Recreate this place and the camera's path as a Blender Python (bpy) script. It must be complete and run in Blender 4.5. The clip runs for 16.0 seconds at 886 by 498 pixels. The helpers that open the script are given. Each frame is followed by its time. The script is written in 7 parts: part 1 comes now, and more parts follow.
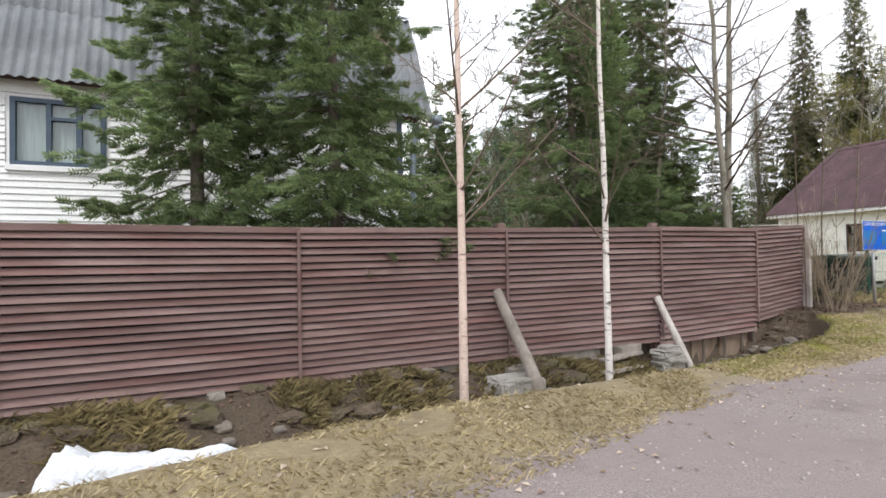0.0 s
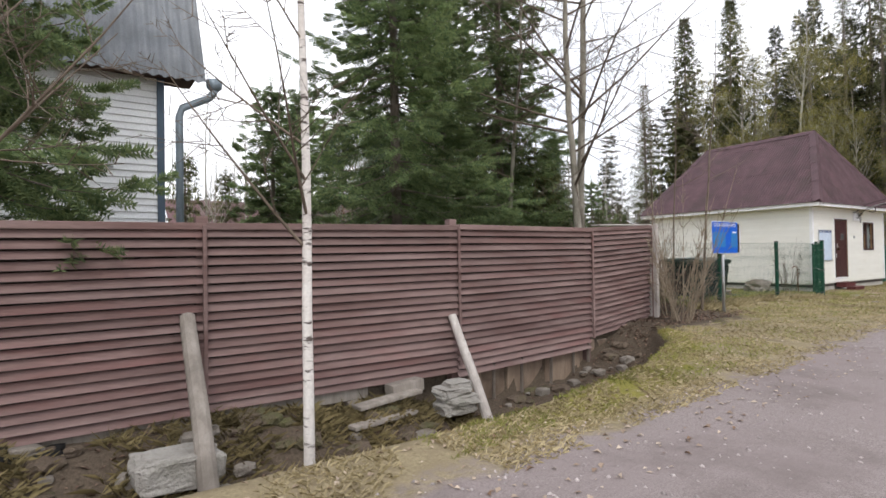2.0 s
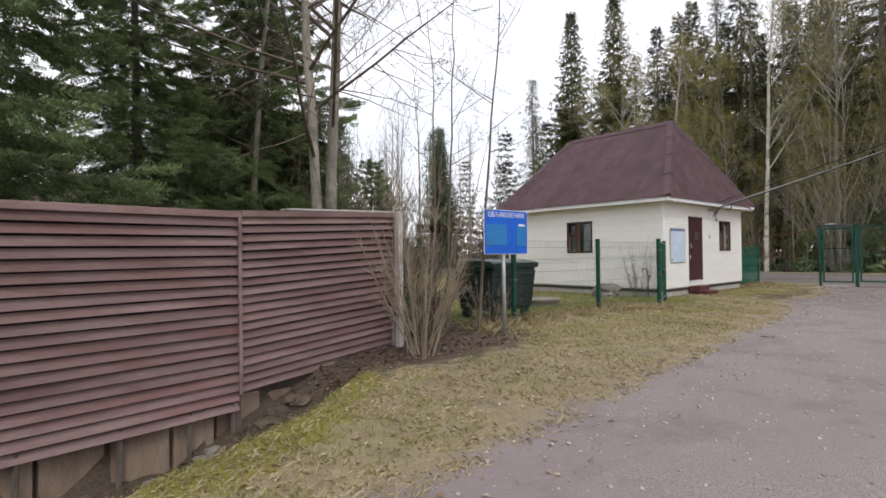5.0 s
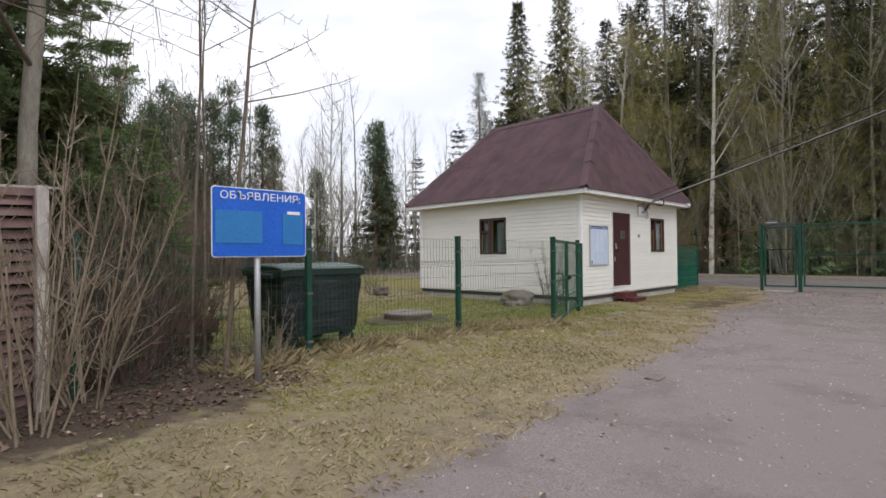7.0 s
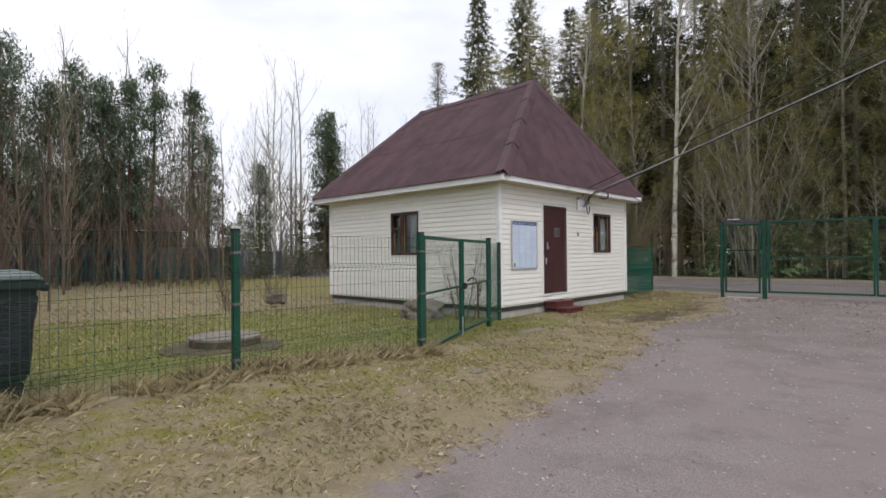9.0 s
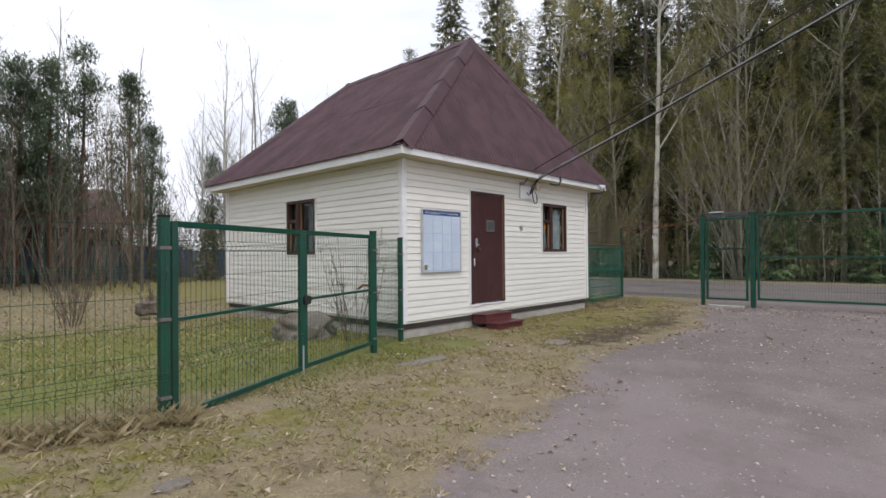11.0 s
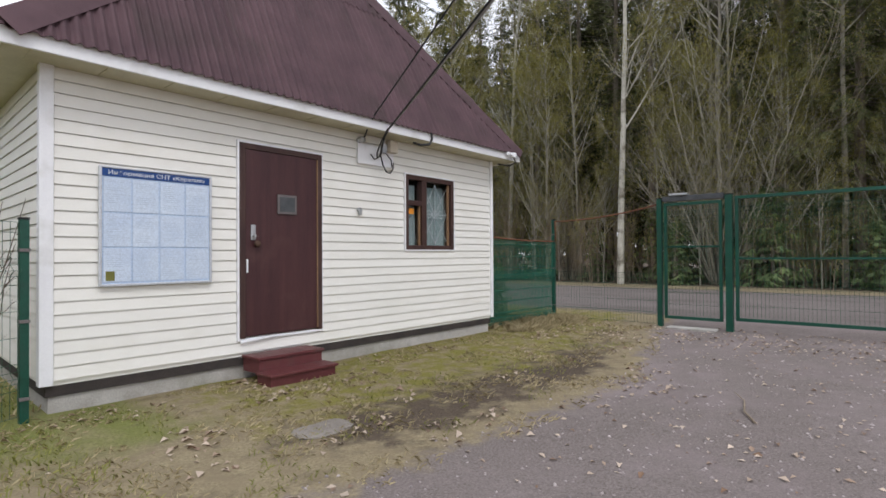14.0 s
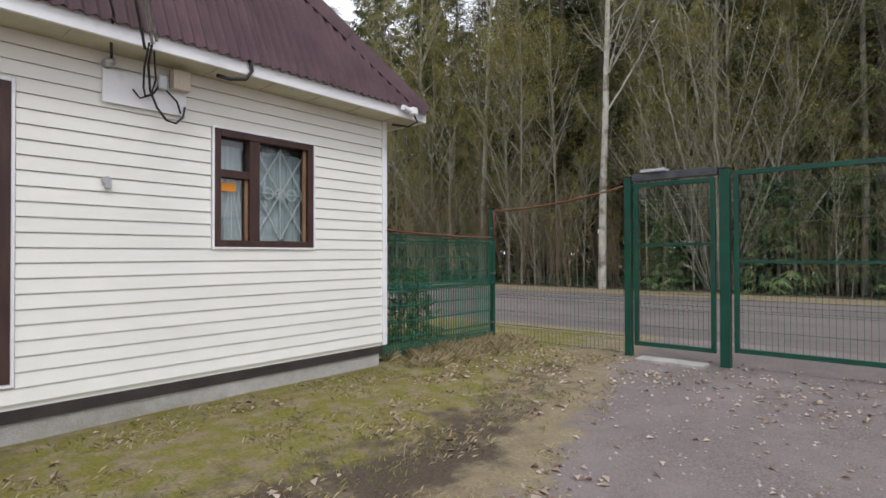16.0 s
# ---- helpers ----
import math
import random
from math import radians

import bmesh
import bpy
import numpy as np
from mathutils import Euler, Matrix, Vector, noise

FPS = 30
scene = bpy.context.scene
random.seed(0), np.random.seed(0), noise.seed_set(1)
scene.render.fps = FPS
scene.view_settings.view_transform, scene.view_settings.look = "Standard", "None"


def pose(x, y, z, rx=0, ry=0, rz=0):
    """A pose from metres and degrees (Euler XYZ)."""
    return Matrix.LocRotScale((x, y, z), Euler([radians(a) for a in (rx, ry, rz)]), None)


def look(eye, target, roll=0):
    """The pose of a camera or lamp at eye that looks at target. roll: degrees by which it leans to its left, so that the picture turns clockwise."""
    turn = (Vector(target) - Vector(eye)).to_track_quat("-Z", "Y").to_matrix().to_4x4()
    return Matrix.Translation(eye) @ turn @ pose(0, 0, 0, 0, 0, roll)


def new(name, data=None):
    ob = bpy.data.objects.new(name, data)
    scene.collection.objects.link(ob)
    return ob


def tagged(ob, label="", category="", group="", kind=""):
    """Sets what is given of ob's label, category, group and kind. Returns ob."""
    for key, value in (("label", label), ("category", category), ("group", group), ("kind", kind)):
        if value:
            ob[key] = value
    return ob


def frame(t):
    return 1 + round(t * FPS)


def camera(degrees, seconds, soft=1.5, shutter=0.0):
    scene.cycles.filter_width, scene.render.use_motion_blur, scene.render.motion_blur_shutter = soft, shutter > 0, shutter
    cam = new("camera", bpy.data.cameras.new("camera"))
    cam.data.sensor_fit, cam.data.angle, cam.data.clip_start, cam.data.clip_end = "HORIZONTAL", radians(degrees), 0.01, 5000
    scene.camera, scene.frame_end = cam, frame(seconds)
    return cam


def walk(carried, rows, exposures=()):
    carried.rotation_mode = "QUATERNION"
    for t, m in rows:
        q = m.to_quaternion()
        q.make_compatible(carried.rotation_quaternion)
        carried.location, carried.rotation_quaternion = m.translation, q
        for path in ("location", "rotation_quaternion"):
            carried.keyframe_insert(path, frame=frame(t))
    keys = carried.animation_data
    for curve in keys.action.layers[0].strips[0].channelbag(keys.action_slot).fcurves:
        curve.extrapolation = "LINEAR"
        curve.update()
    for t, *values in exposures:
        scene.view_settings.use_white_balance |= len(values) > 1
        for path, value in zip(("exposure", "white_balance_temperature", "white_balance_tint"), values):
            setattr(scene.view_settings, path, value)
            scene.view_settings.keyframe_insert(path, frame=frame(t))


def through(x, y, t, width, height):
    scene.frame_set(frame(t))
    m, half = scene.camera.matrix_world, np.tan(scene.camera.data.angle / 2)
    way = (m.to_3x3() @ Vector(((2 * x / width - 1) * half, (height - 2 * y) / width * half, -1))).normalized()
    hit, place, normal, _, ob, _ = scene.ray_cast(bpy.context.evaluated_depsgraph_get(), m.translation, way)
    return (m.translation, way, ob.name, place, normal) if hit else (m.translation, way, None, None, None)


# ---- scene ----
cam = camera(78.4, 16.0, soft=1.6)
METRES, EYE, TILT, LEAN, TURN = 25.0, 1.3, 0.0, 0.0, -25.1
ROWS = [
    (0.0, 0.0, 0.0, 0.0, 0.02, 1.2, 1.05),
    (0.5, 0.0196, 0.0201, 0.0009, -1.6, 1.01, 0.87),
    (1.0, 0.04, 0.0384, 0.0021, -4.59, 0.97, 0.94),
    (1.5, 0.0612, 0.0582, 0.0019, -5.76, 0.91, 0.88),
    (2.0, 0.0839, 0.0757, 0.0029, -8.79, 0.81, 0.9),
    (2.5, 0.1082, 0.0929, 0.003, -10.03, 0.75, 0.83),
    (3.0, 0.1329, 0.1092, 0.0035, -12.9, 0.78, 0.89),
    (3.5, 0.1581, 0.1266, 0.003, -14.45, 0.74, 0.88),
    (4.0, 0.1832, 0.1418, 0.0027, -16.35, 0.71, 0.85),
    (4.5, 0.2092, 0.1585, 0.0021, -16.89, 0.64, 0.76),
    (7.0, 0.35, 0.2461, 0.0021, -20.79, 0.61, 0.61),
    (7.5, 0.3789, 0.2627, 0.0026, -21.2, 0.6, 0.58),
    (8.0, 0.404, 0.2785, 0.0027, -21.68, 0.63, 0.6),
    (8.5, 0.4315, 0.2953, 0.0026, -22.57, 0.6, 0.56),
    (9.0, 0.4569, 0.314, 0.0023, -22.89, 0.6, 0.51),
    (11.5, 0.5879, 0.4068, 0.0013, -23.57, 0.56, 0.48),
    (12.0, 0.6141, 0.4251, 0.0011, -23.47, 0.59, 0.42),
    (12.5, 0.6417, 0.4418, 0.0006, -24.02, 0.64, 0.43),
    (13.0, 0.6669, 0.4603, -0.0002, -24.03, 0.64, 0.35),
    (13.5, 0.693, 0.4779, -0.0005, -24.61, 0.65, 0.37),
    (14.0, 0.7181, 0.497, -0.0004, -24.5, 0.64, 0.32),
    (14.5, 0.7429, 0.5158, 0.0001, -24.88, 0.64, 0.27),
    (15.0, 0.768, 0.5346, 0.0003, -24.52, 0.62, 0.23),
    (15.5, 0.7927, 0.5522, 0.0005, -25.04, 0.63, 0.23),
    (16.0, 0.8172, 0.5718, -0.0001, -24.53, 0.58, 0.14),
]
walk(cam, [(t, pose(0, 0, EYE, TILT, LEAN, TURN) @ pose(METRES * x, METRES * y, METRES * z, 90 + pitch, roll, yaw)) for t, x, y, z, yaw, pitch, roll in ROWS],
     exposures=[(0, 0.46, 6300, 9.5), (1, 0.42, 6300, 10), (2.5, 0.22, 6300, 11), (4, 0.10, 6300, 11.5), (7, -0.14, 6250, 12), (9, -0.18, 6200, 12), (12, -0.08, 6100, 12), (16, 0.03, 6100, 12)])

# ---- light ----
world = bpy.data.worlds.new("world")
scene.world = world
world.use_nodes = True
wn, wl = world.node_tree.nodes, world.node_tree.links
sky = wn.new("ShaderNodeTexSky")
sky.sky_type, sky.sun_disc = "NISHITA", False
sky.sun_elevation, sky.sun_rotation = radians(48), radians(200)
coord = wn.new("ShaderNodeTexCoord")
clouds = wn.new("ShaderNodeTexNoise")
clouds.inputs["Scale"].default_value, clouds.inputs["Detail"].default_value = 2.2, 6.0
squash = wn.new("ShaderNodeMapping")
squash.inputs["Scale"].default_value = (1, 1, 3.5)
wl.new(coord.outputs["Generated"], squash.inputs["Vector"])
wl.new(squash.outputs["Vector"], clouds.inputs["Vector"])
cover = wn.new("ShaderNodeMapRange")
cover.inputs["From Min"].default_value, cover.inputs["From Max"].default_value = 0.30, 0.52
cover.inputs["To Min"].default_value, cover.inputs["To Max"].default_value = 0.72, 0.97
wl.new(clouds.outputs["Fac"], cover.inputs["Value"])
veil = wn.new("ShaderNodeMix")
veil.data_type = "RGBA"
veil.inputs["B"].default_value = (10.6, 10.5, 10.7, 1)
wl.new(cover.outputs["Result"], veil.inputs["Factor"])
wl.new(sky.outputs["Color"], veil.inputs["A"])
wl.new(veil.outputs["Result"], wn["Background"].inputs["Color"])
wn["Background"].inputs["Strength"].default_value = 0.125

sun = new("sun", bpy.data.lights.new("sun", "SUN"))
sun.data.energy, sun.data.angle, sun.data.color = 1.0, radians(14), (1.0, 0.95, 0.88)
sun.matrix_world = look((-8, -14, 18), (0, 0, 0))


# ---- materials ----
def socket_mix(nt, fac, a, b, blend="MIX"):
    n = nt.nodes.new("ShaderNodeMix")
    n.data_type, n.blend_type = "RGBA", blend
    for key, v in (("Factor", fac), ("A", a), ("B", b)):
        if isinstance(v, bpy.types.NodeSocket):
            nt.links.new(v, n.inputs[key])
        elif key == "Factor":
            n.inputs[key].default_value = v
        else:
            n.inputs[key].default_value = (*v, 1)
    return n.outputs["Result"]


def noise_fac(nt, vec, scale, lo=0.35, hi=0.65, detail=5, rough=0.6, stretch=None, kind="noise"):
    if stretch:
        m = nt.nodes.new("ShaderNodeMapping")
        m.inputs["Scale"].default_value = stretch
        nt.links.new(vec, m.inputs["Vector"])
        vec = m.outputs["Vector"]
    if kind == "voronoi":
        n = nt.nodes.new("ShaderNodeTexVoronoi")
        n.inputs["Scale"].default_value = scale
        out = n.outputs["Distance"]
    else:
        n = nt.nodes.new("ShaderNodeTexNoise")
        n.inputs["Scale"].default_value, n.inputs["Detail"].default_value, n.inputs["Roughness"].default_value = scale, detail, rough
        out = n.outputs["Fac"]
    nt.links.new(vec, n.inputs["Vector"])
    r = nt.nodes.new("ShaderNodeMapRange")
    r.inputs["From Min"].default_value, r.inputs["From Max"].default_value = lo, hi
    nt.links.new(out, r.inputs["Value"])
    return r.outputs["Result"]


def bump_to(nt, bsdf, height, strength, distance):
    b = nt.nodes.new("ShaderNodeBump")
    b.inputs["Strength"].default_value, b.inputs["Distance"].default_value = strength, distance
    nt.links.new(height, b.inputs["Height"])
    nt.links.new(b.outputs["Normal"], bsdf.inputs["Normal"])


def base_material(name):
    m = bpy.data.materials.new(name)
    m.use_nodes = True
    nt = m.node_tree
    bsdf = nt.nodes["Principled BSDF"]
    tc = nt.nodes.new("ShaderNodeTexCoord")
    info = nt.nodes.new("ShaderNodeObjectInfo")
    add = nt.nodes.new("ShaderNodeVectorMath")
    add.operation = "MULTIPLY_ADD"
    add.inputs[1].default_value = (1, 1, 1)
    nt.links.new(tc.outputs["Object"], add.inputs[0])
    scale = nt.nodes.new("ShaderNodeVectorMath")
    scale.operation = "SCALE"
    scale.inputs[0].default_value = (17, 31, 23)
    nt.links.new(info.outputs["Random"], scale.inputs["Scale"])
    nt.links.new(scale.outputs["Vector"], add.inputs[2])
    return m, nt, bsdf, add.outputs["Vector"], info.outputs["Random"]


def surf(name, c1, c2, scale=3.0, rough=0.7, bump=0.3, c3=None, c3_scale=0.8, fine=60.0, metal=0.0, stretch=None, vary=0.0, lo=0.35, hi=0.65, island=0.0, depth=0.004, c3_lo=0.5, c3_hi=0.7, c3_stretch=None, speck=0.13):
    """Two colours by a coarse noise, a third by a larger stain, fine relief, and a change from object to object."""
    m, nt, bsdf, vec, rnd = base_material(name)
    col = socket_mix(nt, noise_fac(nt, vec, scale, lo, hi, stretch=stretch), c1, c2)
    if c3:
        col = socket_mix(nt, noise_fac(nt, vec, c3_scale, c3_lo, c3_hi, stretch=c3_stretch), col, c3)
    grain = noise_fac(nt, vec, fine, 0.3, 0.7, 3, stretch=stretch)
    dark = nt.nodes.new("ShaderNodeMapRange")
    dark.inputs["To Min"].default_value, dark.inputs["To Max"].default_value = 1 - speck, 1 + speck * 0.75
    nt.links.new(grain, dark.inputs["Value"])
    hsv = nt.nodes.new("ShaderNodeHueSaturation")
    nt.links.new(col, hsv.inputs["Color"])
    value = dark.outputs["Result"]
    for amount, src in ((vary, rnd), (island, None)):
        if amount:
            if src is None:
                src = nt.nodes.new("ShaderNodeNewGeometry").outputs["Random Per Island"]
            r = nt.nodes.new("ShaderNodeMapRange")
            r.inputs["To Min"].default_value, r.inputs["To Max"].default_value = 1 - amount, 1 + amount
            nt.links.new(src, r.inputs["Value"])
            mul = nt.nodes.new("ShaderNodeMath")
            mul.operation = "MULTIPLY"
            nt.links.new(value, mul.inputs[0])
            nt.links.new(r.outputs["Result"], mul.inputs[1])
            value = mul.outputs["Value"]
    nt.links.new(value, hsv.inputs["Value"])
    nt.links.new(hsv.outputs["Color"], bsdf.inputs["Base Color"])
    rr = nt.nodes.new("ShaderNodeMapRange")
    rr.inputs["To Min"].default_value, rr.inputs["To Max"].default_value = max(0.03, rough - 0.1), min(1, rough + 0.1)
    nt.links.new(grain, rr.inputs["Value"])
    nt.links.new(rr.outputs["Result"], bsdf.inputs["Roughness"])
    bsdf.inputs["Metallic"].default_value = metal
    bsdf.inputs["Specular IOR Level"].default_value = 0.35
    if bump:
        bump_to(nt, bsdf, grain, bump, depth)
    return m


def leafy(name, c1, c2, rough=0.6, island=0.35, through=0.25):
    """Needles and leaves: a colour for each one, and some light passing through."""
    m, nt, bsdf, vec, rnd = base_material(name)
    geo = nt.nodes.new("ShaderNodeNewGeometry")
    col = socket_mix(nt, geo.outputs["Random Per Island"], c1, c2)
    patch = noise_fac(nt, vec, 0.9, 0.3, 0.7, 2)
    hsv = nt.nodes.new("ShaderNodeHueSaturation")
    r = nt.nodes.new("ShaderNodeMapRange")
    r.inputs["To Min"].default_value, r.inputs["To Max"].default_value = 1 - island, 1 + island
    nt.links.new(patch, r.inputs["Value"])
    nt.links.new(r.outputs["Result"], hsv.inputs["Value"])
    nt.links.new(col, hsv.inputs["Color"])
    nt.links.new(hsv.outputs["Color"], bsdf.inputs["Base Color"])
    bsdf.inputs["Roughness"].default_value = rough
    bsdf.inputs["Specular IOR Level"].default_value = 0.25
    if through:
        tr = nt.nodes.new("ShaderNodeBsdfTranslucent")
        nt.links.new(hsv.outputs["Color"], tr.inputs["Color"])
        ms = nt.nodes.new("ShaderNodeMixShader")
        ms.inputs["Fac"].default_value = through
        nt.links.new(bsdf.outputs["BSDF"], ms.inputs[1])
        nt.links.new(tr.outputs["BSDF"], ms.inputs[2])
        nt.links.new(ms.outputs["Shader"], nt.nodes["Material Output"].inputs["Surface"])
    return m


def ground_material():
    """Gravel road, straw verge, moss, mud and lawn, blended by the masks of the sheet."""
    m = bpy.data.materials.new("ground")
    m.use_nodes = True
    nt = m.node_tree
    bsdf = nt.nodes["Principled BSDF"]
    vec = nt.nodes.new("ShaderNodeNewGeometry").outputs["Position"]

    def mask(key, scale, soft=0.25, gain=0.5):
        a = nt.nodes.new("ShaderNodeAttribute")
        a.attribute_name = key
        n = noise_fac(nt, vec, scale, 0.25, 0.75, 6, 0.65)
        sub = nt.nodes.new("ShaderNodeMath")
        sub.operation = "SUBTRACT"
        sub.inputs[1].default_value = 0.5
        nt.links.new(n, sub.inputs[0])
        ma = nt.nodes.new("ShaderNodeMath")
        ma.operation = "MULTIPLY_ADD"
        ma.inputs[1].default_value = gain
        nt.links.new(sub.outputs[0], ma.inputs[0])
        nt.links.new(a.outputs["Fac"], ma.inputs[2])
        r = nt.nodes.new("ShaderNodeMapRange")
        r.interpolation_type = "SMOOTHSTEP"
        r.inputs["From Min"].default_value, r.inputs["From Max"].default_value = 0.5 - soft, 0.5 + soft
        nt.links.new(ma.outputs[0], r.inputs["Value"])
        return r.outputs["Result"]

    fine = noise_fac(nt, vec, 45, 0.3, 0.7, 4, 0.7)
    mid = noise_fac(nt, vec, 6, 0.35, 0.65, 6, 0.65)
    wide = noise_fac(nt, vec, 0.7, 0.35, 0.65, 4)
    straw = socket_mix(nt, fine, (0.185, 0.152, 0.088), (0.41, 0.345, 0.215))
    straw = socket_mix(nt, mid, straw, (0.235, 0.19, 0.12))
    earth = socket_mix(nt, fine, (0.055, 0.042, 0.031), (0.14, 0.108, 0.078))
    straw = socket_mix(nt, noise_fac(nt, vec, 2.3, 0.54, 0.75, 8, 0.75), straw, earth)
    moss = socket_mix(nt, fine, (0.125, 0.120, 0.026), (0.27, 0.24, 0.062))
    lawn = socket_mix(nt, fine, (0.11, 0.135, 0.03), (0.25, 0.25, 0.085))
    gravel = socket_mix(nt, noise_fac(nt, vec, 90, 0.3, 0.7, 3, 0.8), (0.14, 0.115, 0.108), (0.40, 0.345, 0.335))
    gravel = socket_mix(nt, wide, gravel, (0.255, 0.213, 0.207))
    gravel = socket_mix(nt, noise_fac(nt, vec, 1.1, 0.50, 0.75, 8, 0.7), gravel, (0.165, 0.135, 0.127))
    asphalt = socket_mix(nt, fine, (0.150, 0.130, 0.122), (0.255, 0.225, 0.210))
    asphalt = socket_mix(nt, noise_fac(nt, vec, 0.9, 0.42, 0.7, 6, 0.7, stretch=(1.0, 0.25, 1.0)), asphalt, (0.125, 0.108, 0.10))
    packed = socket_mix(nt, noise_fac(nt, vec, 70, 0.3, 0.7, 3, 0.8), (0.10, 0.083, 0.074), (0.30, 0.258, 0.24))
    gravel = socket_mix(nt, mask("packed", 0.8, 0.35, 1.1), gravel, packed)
    col = socket_mix(nt, mask("moss", 5, 0.2, 0.9), straw, moss)
    col = socket_mix(nt, mask("lawn", 1.2, 0.3, 0.9), col, lawn)
    col = socket_mix(nt, mask("mud", 4, 0.2, 0.7), col, earth)
    road = mask("road", 3.0, 0.22, 0.75)
    col = socket_mix(nt, road, col, gravel)
    col = socket_mix(nt, mask("asphalt", 2, 0.2, 0.3), col, asphalt)
    nt.links.new(col, bsdf.inputs["Base Color"])
    bsdf.inputs["Roughness"].default_value = 0.95
    bsdf.inputs["Specular IOR Level"].default_value = 0.2
    hgt = nt.nodes.new("ShaderNodeMath")
    hgt.operation = "MULTIPLY_ADD"
    hgt.inputs[1].default_value = 0.6
    nt.links.new(fine, hgt.inputs[0])
    nt.links.new(mid, hgt.inputs[2])
    bump_to(nt, bsdf, hgt.outputs[0], 0.5, 0.02)
    return m


def glass_material(name, tint=(0.9, 0.95, 0.95), mixin=0.75, rough=0.02):
    m = bpy.data.materials.new(name)
    m.use_nodes = True
    nt = m.node_tree
    nt.nodes.remove(nt.nodes["Principled BSDF"])
    gl, tr, ms, fr = (nt.nodes.new(k) for k in ("ShaderNodeBsdfGlossy", "ShaderNodeBsdfTransparent", "ShaderNodeMixShader", "ShaderNodeFresnel"))
    gl.inputs["Roughness"].default_value = rough
    tr.inputs["Color"].default_value = (*tint, 1)
    fr.inputs["IOR"].default_value = 1.9
    nt.links.new(fr.outputs["Fac"], ms.inputs["Fac"])
    nt.links.new(tr.outputs["BSDF"], ms.inputs[1])
    nt.links.new(gl.outputs["BSDF"], ms.inputs[2])
    nt.links.new(ms.outputs["Shader"], nt.nodes["Material Output"].inputs["Surface"])
    return m


M_GROUND = ground_material()
M_SIDING = surf("cream_siding", (0.83, 0.815, 0.76), (0.80, 0.785, 0.725), 1.5, 0.45, 0.05, (0.74, 0.715, 0.64), 1.1, 90, speck=0.02, vary=0.025, c3_lo=0.55, c3_hi=0.85)
M_WHITE = surf("white_trim", (0.87, 0.87, 0.88), (0.82, 0.82, 0.84), 2, 0.4, 0.05, (0.62, 0.61, 0.58), 2.5, 80, speck=0.03, c3_lo=0.58, c3_hi=0.8)
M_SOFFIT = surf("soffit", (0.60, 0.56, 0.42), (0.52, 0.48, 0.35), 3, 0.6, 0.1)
M_ROOF = surf("bitumen_sheet", (0.072, 0.040, 0.047), (0.106, 0.060, 0.068), 2.2, 0.75, 0.35, (0.060, 0.038, 0.038), 0.9, 90, vary=0.07, stretch=(1, 1, 1))
M_FENCE = surf("faded_fence_paint", (0.150, 0.090, 0.081), (0.232, 0.162, 0.148), 2.2, 0.85, 0.45, (0.185, 0.085, 0.077), 0.9, 30, stretch=(0.25, 2, 2), vary=0.17, c3_lo=0.53, c3_hi=0.85, c3_stretch=(0.6, 2, 2))
M_GREYWOOD = surf("weathered_wood", (0.24, 0.21, 0.18), (0.36, 0.32, 0.28), 3, 0.9, 0.6, (0.15, 0.13, 0.11), 1.2, 40, stretch=(4, 4, 0.4), vary=0.1)
M_PALEWOOD = surf("pale_post", (0.46, 0.42, 0.39), (0.60, 0.56, 0.52), 3, 0.8, 0.4, (0.32, 0.28, 0.25), 2, 40, stretch=(4, 4, 0.5))
M_GREEN = surf("green_enamel", (0.008, 0.058, 0.038), (0.012, 0.078, 0.050), 4, 0.4, 0.05, (0.02, 0.06, 0.045), 3, 60)
M_WIRE = surf("green_wire", (0.02, 0.085, 0.05), (0.03, 0.10, 0.06), 4, 0.5, 0)
M_WIRE_THICK = surf("bright_green_wire", (0.02, 0.15, 0.10), (0.035, 0.19, 0.125), 4, 0.45, 0)
M_DOOR = surf("maroon_door", (0.052, 0.020, 0.022), (0.075, 0.030, 0.030), 2.0, 0.4, 0.2, (0.10, 0.05, 0.045), 1.4, 50, stretch=(5, 5, 0.35), c3_lo=0.58, c3_hi=0.8)
M_FRAME = surf("brown_frame", (0.045, 0.022, 0.020), (0.075, 0.040, 0.032), 5, 0.5, 0.2, stretch=(3, 3, 0.5))
M_RAWWOOD = surf("bare_wood", (0.30, 0.19, 0.10), (0.22, 0.13, 0.07), 5, 0.7, 0.3, stretch=(3, 3, 0.5))
M_STEP = surf("red_step_paint", (0.105, 0.028, 0.03), (0.14, 0.042, 0.042), 3, 0.5, 0.3, (0.09, 0.05, 0.045), 3, 60)
M_CONC = surf("concrete", (0.36, 0.34, 0.31), (0.48, 0.46, 0.43), 4, 0.9, 0.5, (0.25, 0.25, 0.20), 1.5, 70)
# tar of the sill band; the same black stands in for shade between fence slats
M_TAR_GAP = surf("tar_band_gap_shade", (0.035, 0.030, 0.028), (0.055, 0.045, 0.04), 5, 0.8, 0.4)
M_STONE = surf("rough_stone", (0.30, 0.28, 0.25), (0.44, 0.42, 0.39), 4, 0.9, 0.9, (0.20, 0.19, 0.15), 2, 40, depth=0.012)
M_SIGN = surf("blue_sign", (0.008, 0.105, 0.55), (0.012, 0.12, 0.60), 3, 0.35, 0.03)
M_SIGN_PALE = surf("faded_blue_sheet", (0.02, 0.17, 0.46), (0.03, 0.20, 0.50), 4, 0.4, 0.1)
M_PAINT_WHITE = surf("sign_white", (0.80, 0.81, 0.82), (0.74, 0.75, 0.77), 6, 0.5, 0)
M_STEEL = surf("galvanised_steel", (0.42, 0.43, 0.44), (0.52, 0.53, 0.54), 6, 0.45, 0.1, metal=0.6)
